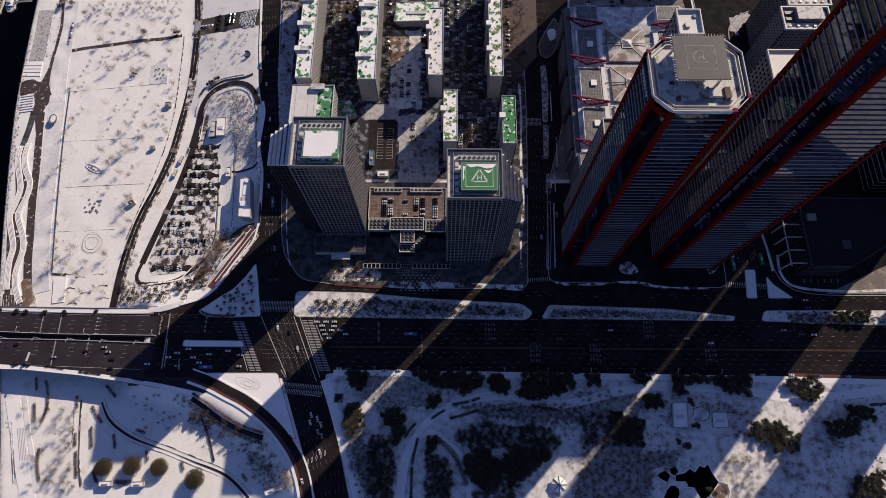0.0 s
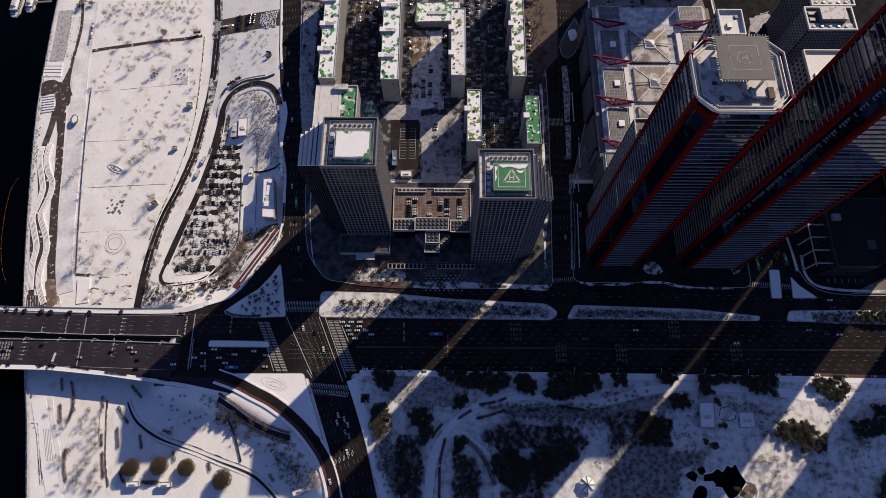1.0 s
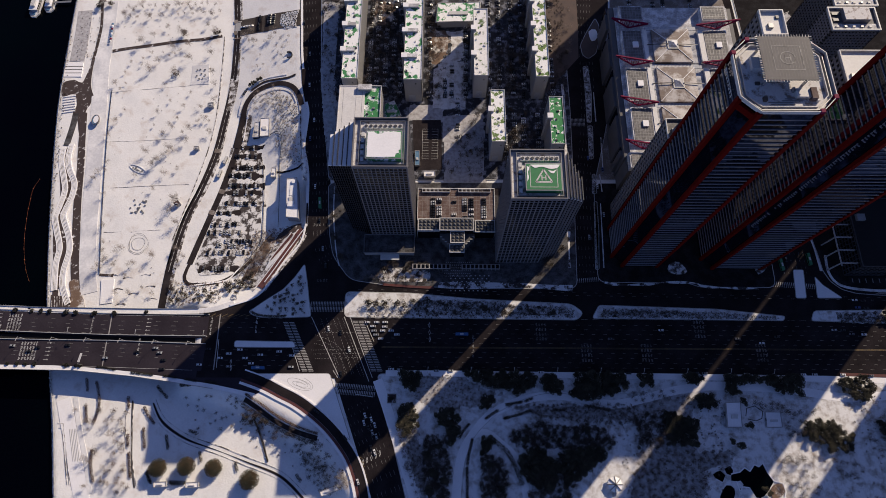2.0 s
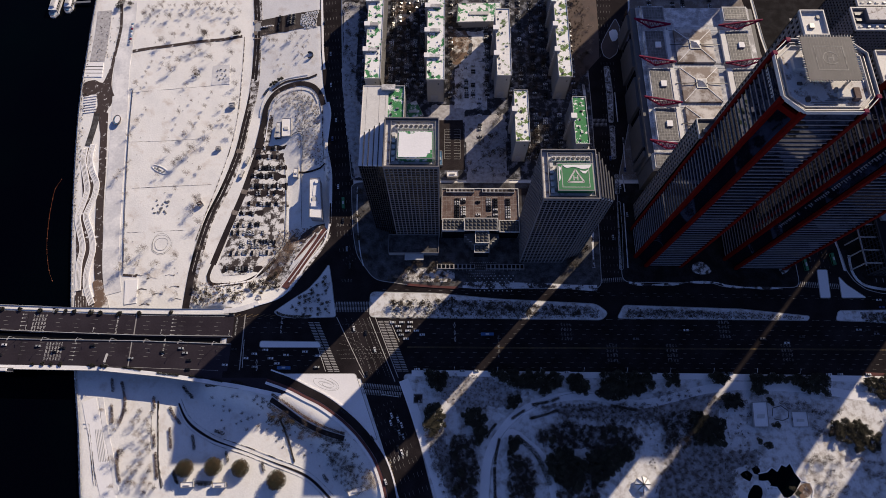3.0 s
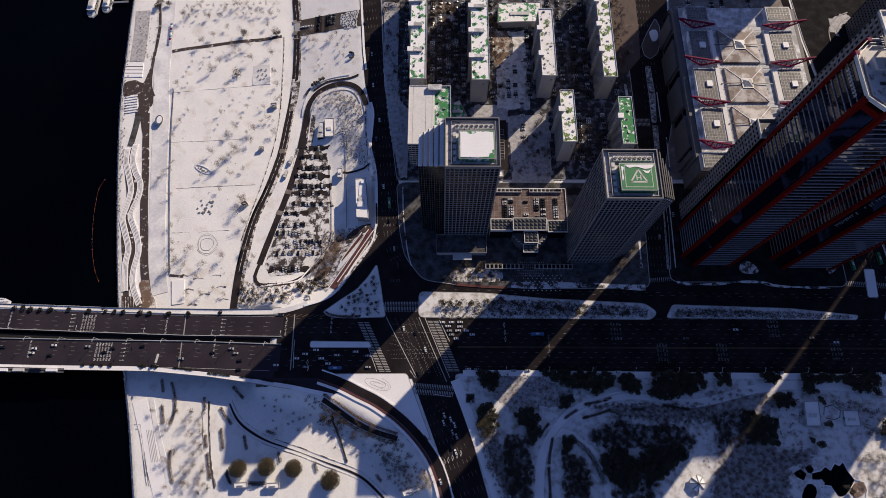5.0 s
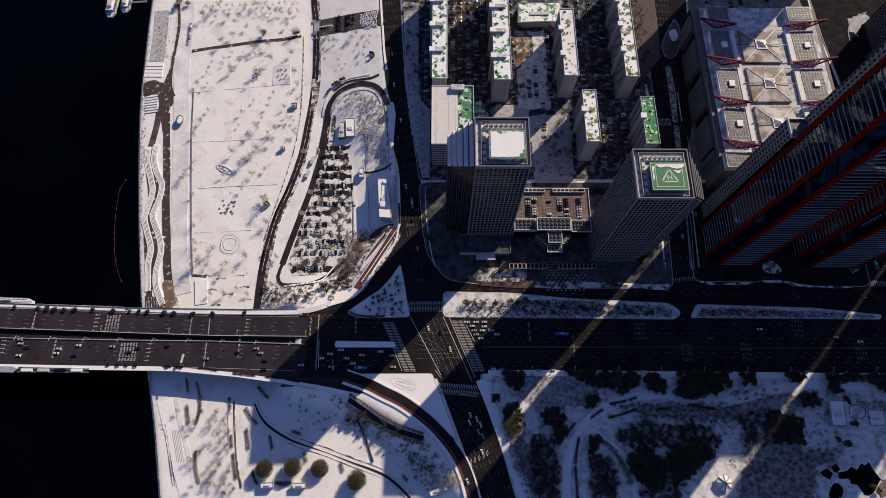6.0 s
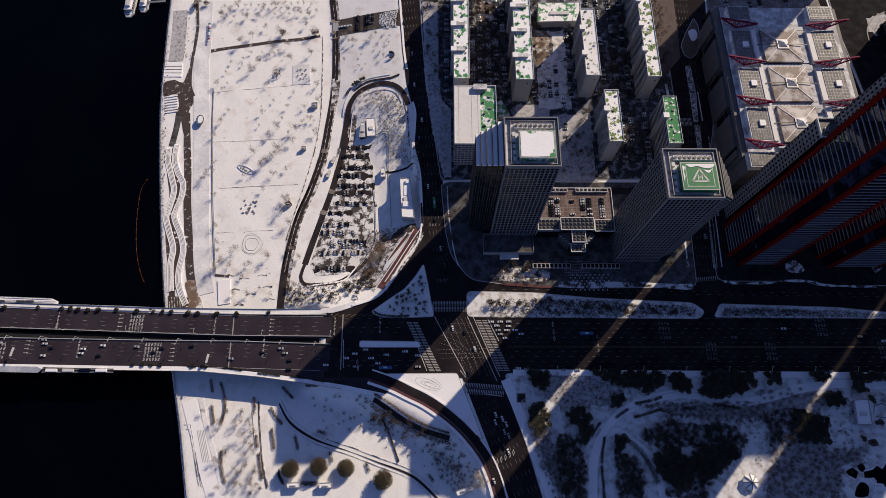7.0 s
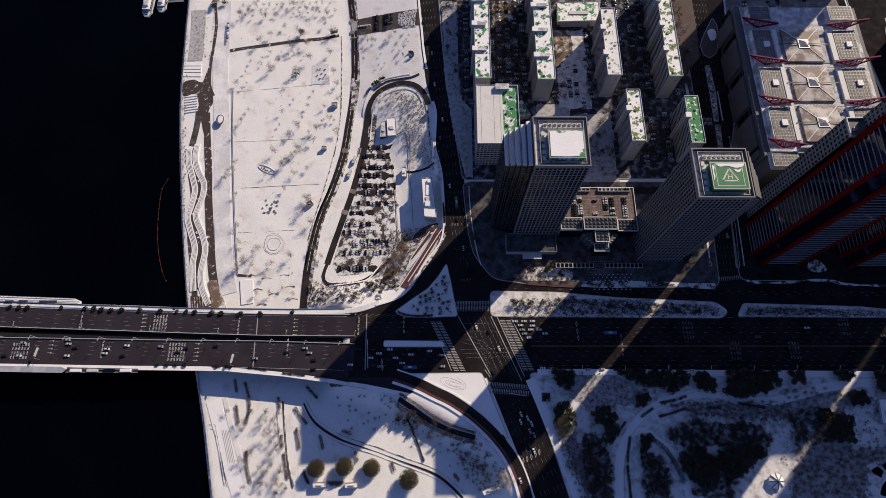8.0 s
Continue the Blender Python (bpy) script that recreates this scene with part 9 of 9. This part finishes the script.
# ---- vehicles ----
def car_stock(paint):
    """The meshes of one car, nose towards +y."""
    bm = BM()
    side = [(-2.25, 0.35), (-2.3, 0.75), (-2.1, 0.98), (-1.2, 1.02), (1.0, 1.02), (1.9, 0.86), (2.25, 0.68), (2.28, 0.35)]
    rows = [[bm.verts.new((x, y, z)) for y, z in side] for x in (-0.88, 0.88)]
    bm.faces.new(rows[0]), bm.faces.new(rows[1][::-1])
    for k in range(len(side)):
        j = (k + 1) % len(side)
        bm.faces.new((rows[0][k], rows[1][k], rows[1][j], rows[0][j]))
    body = finish(bm, "body", paint)
    bm = BM()
    lo, hi = [(-0.82, -1.75, 1.0), (0.82, -1.75, 1.0), (0.82, 1.05, 1.0), (-0.82, 1.05, 1.0)], [(-0.66, -1.2, 1.42), (0.66, -1.2, 1.42), (0.66, 0.25, 1.42), (-0.66, 0.25, 1.42)]
    v = [bm.verts.new(c) for c in lo + hi]
    for f in ((4, 5, 6, 7), (0, 1, 5, 4), (1, 2, 6, 5), (2, 3, 7, 6), (3, 0, 4, 7), (3, 2, 1, 0)):
        bm.faces.new([v[i] for i in f])
    glass = finish(bm, "glasshouse", GLASS_DARK)
    roof = finish(boxes((-0.66, -1.2, 1.421, 0.66, 0.25, 1.47)), "roof_panel", paint)
    return body, glass, roof


bm = BM()
tube(bm, (-0.11, 0, 0), (0.11, 0, 0), 0.33, 0.33, 10)
WHEEL = finish(bm, "wheel", TYRE)
STOCK = [car_stock(p) for p in CAR_PAINT]
CAR_WORDS = ("white", "silver", "black", "dark grey", "blue", "red")
car_random = random.Random(5)
CAR_HEAP, made_cars = Heap(), 0


def car(x, y, turn, z=0.08, colour=None, group="parked cars"):
    global made_cars
    made_cars += 1
    c = colour if colour is not None else car_random.choice((0, 0, 0, 0, 1, 1, 2, 2, 2, 3, 3, 3, 4))
    if made_cars > 285:
        m = pose(x, y, z, 0, 0, turn)
        for me in STOCK[c]:
            CAR_HEAP.add(me, m)
        for wx in (-0.82, 0.82):
            for wy in (-1.4, 1.4):
                CAR_HEAP.add(WHEEL, m @ pose(wx, wy, 0.33))
        return
    t = base("car", (x, y, z), "%s family car, %s" % (CAR_WORDS[c], "parked in the snow" if group == "parked cars" else "standing on the asphalt road"), "car", group)
    t.rotation_euler[2] = radians(turn)
    for nm, me in zip(("body", "glasshouse", "roof_panel"), STOCK[c]):
        part(nm, me, None, t)
    for wx in (-0.82, 0.82):
        for wy in (-1.4, 1.4):
            part("wheel", WHEEL, None, t).location = (wx, wy, 0.33)


def bus(x, y, turn, paint, label, z=0.08, length=11.0):
    t = base("bus" if length > 9 else "truck", (x, y, z), label, "bus" if length > 9 else "truck")
    t.rotation_euler[2] = radians(turn)
    part("body", boxes((-1.25, -length / 2, 0.35, 1.25, length / 2, 1.3)), paint, t)
    part("window_band", boxes((-1.22, -length / 2 + 0.1, 1.3, 1.22, length / 2 - 0.1, 2.3)), GLASS_DARK, t)
    part("roof_panel", boxes((-1.25, -length / 2, 2.3, 1.25, length / 2, 3.1)), paint, t)
    part("roof_unit", boxes((-0.7, -1.5, 3.1, 0.7, 1.5, 3.4)), PALE_PANEL, t)
    for wx in (-1.15, 1.15):
        for wy in (-length * 0.3, length * 0.3):
            part("wheel", WHEEL, None, t).location = (wx, wy, 0.33)


BUS_BLUE = material("bus_blue", (0.04, 0.13, 0.30), 0.4)
BUS_GREEN = material("bus_green", (0.03, 0.20, 0.09), 0.4)
# moving traffic, as it stands
for p in [(-535.8, 95.4), (-498.2, 97.9), (-496.9, 94.5), (-490.4, 91.1), (-496.2, 84.3), (-463.2, 90.1), (-464.4, 86.3), (-446.9, 93.0), (-417.8, 92.1), (-548.9, 84.3), (-536.9, 84.3), (-448.7, 84.3)]:
    car(*p, -91, 0.1, car_random.choice((0, 0, 1, 2)), "road cars")
for p in [(-113.1, 114.3), (-105.2, 114.4), (-97.8, 114.5), (-98.0, 110.5), (-107.1, 106.9), (-99.7, 107.0), (-92.3, 107.0), (-105.3, 103.4), (-101.1, 100.0), (-87.2, 103.6), (-108.3, 110.9)]:
    car(*p, 90, 0.08, car_random.choice((0, 0, 0, 1)), "road cars")
for p in [(-248.7, 90.2), (-221.5, 89.7), (-230.6, 86.3), (-237.7, 82.5), (-187.5, 88.3), (-203.5, 85.4), (-176.4, 84.9), (-210.6, 78.1), (-254.7, 76.7), (-229.2, 75.3), (-176.4, 75.3), (-216.4, 82.5)]:
    car(*p, -90, 0.08, car_random.choice((0, 0, 1, 2)), "road cars")
for p in [(-335.9, 82.0), (-290.1, 86.8), (-294.2, 90.7)]:
    car(*p, -91, 0.1, car_random.choice((0, 0, 1)), "road cars")
for p in [(-402.5, 87.2), (-395.8, 90.6), (-370.4, 92.6), (-309.4, 87.3), (-285.7, 80.5), (-254.6, 121.0), (-285.7, 72.9)]:
    car(*p, -91, 0.1, 2, "road cars")
for p in [(-111.3, 35.9), (-105.9, 32.7), (-102.8, 28.3), (-108.1, 25.6), (-104.6, 22.5), (-111.8, 30.0), (-101.2, 19.4), (-105.1, 10.7), (-102.0, 7.2)]:
    car(*p, 18, 0.1, car_random.choice((0, 0, 1, 2)), "road cars")
for p, a in zip([(-146.6, 108.6), (-135.9, 105.2), (-127.6, 90.5), (-133.4, 69.9), (-151.5, 38.7), (-114.2, -15.1), (-126.5, 17.9)], (10, 12, 14, 12, 55, 20, 40)):
    car(*p, a, 0.1 if p[1] > 60 else 0.65, car_random.choice((0, 2)), "road cars")
for p in [(-91.0, 74.0), (-83.8, 73.6), (-52.6, 72.8), (-40.6, 72.9), (-28.6, 72.6), (-11.8, 72.2), (4.9, 72.3), (36.0, 72.1), (110.0, 71.7), (167.2, 72.2), (174.4, 72.2), (210.0, 71.6), (257.5, 71.5), (267.0, 71.6), (290.8, 71.7), (314.4, 71.0), (338.0, 70.7), (76.6, 72.0)]:
    car(*p, -90, 0.1, None, "road cars")
for p in [(315.7, 136.8), (323.0, 136.3), (316.8, 130.1), (324.2, 129.7), (291.8, 109.9), (299.1, 109.9), (306.2, 106.5), (316.8, 106.1), (241.1, 103.6), (227.2, 98.1), (206.9, 101.8), (141.9, 108.8), (97.4, 101.0)]:
    car(*p, 90, 0.08, None, "road cars")
for p in [(-176.2, 318.1), (-184.2, 359.2), (-178.4, 296.9), (-169.4, 245.0), (-162.4, 210.2), (-157.3, 182.3), (-153.6, 166.0), (-187.2, 397.3), (-196.4, 437.1)]:
    car(*p, 5, 0.1, None, "road cars")
for p in [(260.4, 185.1), (255.0, 176.9), (262.3, 174.3), (271.3, 207.4), (272.5, 196.2), (106.1, 295.5), (104.4, 264.6), (91.5, 276.8), (101.7, 217.6), (86.4, 195.0), (98.0, 246.6)]:
    car(*p, 0, 0.1, None, "road cars")
bus(*(-30.9, 104.0), 90, BUS_BLUE, "long blue city bus on the avenue")
bus(*(-203.8, 74.3), -90, BUS_BLUE, "long blue city bus at the crossing")
bus(*(256.8, 181.3), 4, PALE_PANEL, "pale city bus in the side street")
bus(*(256.8, 168.9), 4, BUS_GREEN, "green city bus in the side street")
bus(*(282.6, 174.4), 3, BUS_GREEN, "green city bus in the side street")
bus(*(-163.2, 227.4), 5, BUS_GREEN, "green city bus in the street")
bus(*(-263.2, 279.1), -14, PALE_PANEL, "white box truck beside the park road", LOW, 8)
bus(*(-266.9, 264.1), -14, PALE_PANEL, "white box truck beside the park road", LOW, 8)
# riverside car park
for u0, v0, u1, v1 in ((-248, 294, -229, 294), (-254, 284, -231, 284), (-256, 271, -227, 272), (-257, 263, -228, 263), (-258, 252, -225, 252), (-259, 244, -227, 245), (-259, 233, -222, 233), (-263, 223, -245, 223), (-267, 211, -242, 211), (-269, 203, -237, 203), (-252, 194, -225, 194), (-259, 190, -226, 190), (-270, 183, -231, 183), (-272, 167, -240, 167)):
    top, foot = [], []
    for k in range(7):
        x, y, half = u0 - 2 + (u1 - u0 + 4) * k / 6, v0 + (v1 - v0) * k / 6, car_random.uniform(1.5, 3.4)
        top.append((x, y + half)), foot.append((x, y - half))
    bed("cleared_bays", top + foot[::-1], DIRT if car_random.random() < 0.4 else WET, "strip of dark cleared parking bays", "car park", 0.06, 1.4)
    n = int((u1 - u0) / 2.7)
    for k in range(n):
        if car_random.random() < 0.62:
            s = k / n
            car(u0 + (u1 - u0) * s, v0 + (v1 - v0) * s + car_random.uniform(-0.4, 0.4), car_random.choice((0, 180)) + car_random.uniform(-3, 3), LOW - 0.05, car_random.choice((0, 0, 1, 2, 2, 2, 3)))
for x, y in ((-265, 440.2), (-262, 440.4), (-258.6, 440.4), (-255.4, 440.6), (-247, 451), (-246.6, 446.5), (-247.4, 441), (-247, 436)):
    car(x, y, 90 if x < -250 else 4, height(x, y) + 0.15, 0 if x < -250 else 2)
for k in range(10):
    car(-235.6 + 4.2 * (k % 2) + car_random.uniform(-0.3, 0.3), 451.5 - 2.7 * (k // 2), 90 + car_random.uniform(-5, 5), height(-234, 450) + 0.15, 2 if k % 3 else 3)
# roof car park of the podium
for x, share in ((-57, 0.9), (-51.4, 0.8), (-38, 0.12), (-28.2, 0.85), (-22.4, 0.8), (-11, 0.85)):
    for k in range(8):
        if car_random.random() < share:
            car(x, 207.3 + 2.5 * k, 90, 16.32, car_random.choice((0, 0, 1, 2, 2)))
# yards of the flats, rows of cars nose to kerb
for x, y0, y1, share in ((-151.5, 352, 468, 0.8), (-124.5, 345, 470, 0.8), (-117, 345, 470, 0.7), (-92.5, 345, 470, 0.75), (-26, 345, 470, 0.75), (-34, 300, 345, 0.6), (-1.5, 345, 470, 0.75), (9, 345, 470, 0.6), (33, 345, 470, 0.75), (12.5, 272, 328, 0.85), (22, 272, 328, 0.7), (31, 272, 328, 0.7), (45, 272, 328, 0.85), (-63, 345, 470, 0.5), (-108, 350, 470, 0.6), (-100, 350, 470, 0.5), (-40, 345, 385, 0.7), (-47, 345, 385, 0.6), (22, 345, 470, 0.6), (52, 345, 470, 0.4), (62, 300, 470, 0.6)):
    y = y0
    while y < y1:
        if car_random.random() < share * 1.1:
            car(x + car_random.uniform(-0.4, 0.4), y, car_random.choice((90, -90)) + car_random.uniform(-4, 4), 0.17, car_random.choice((0, 0, 1, 1, 2, 2, 3, 3)))
        y += 2.7
for x, y0, y1 in ((140, 440, 560), (150, 440, 560), (175, 440, 560), (186, 440, 560), (215, 440, 520), (250, 300, 330), (252, 345, 360), (240, 400, 450)):
    y = y0
    while y < y1:
        if car_random.random() < 0.6:
            car(x, y, 90 + car_random.uniform(-4, 4), 0.17, car_random.choice((0, 1, 2, 3)))
        y += 2.8
CAR_HEAP.build("parked_car_rows", "rows of parked cars in shaded yards", "cars")
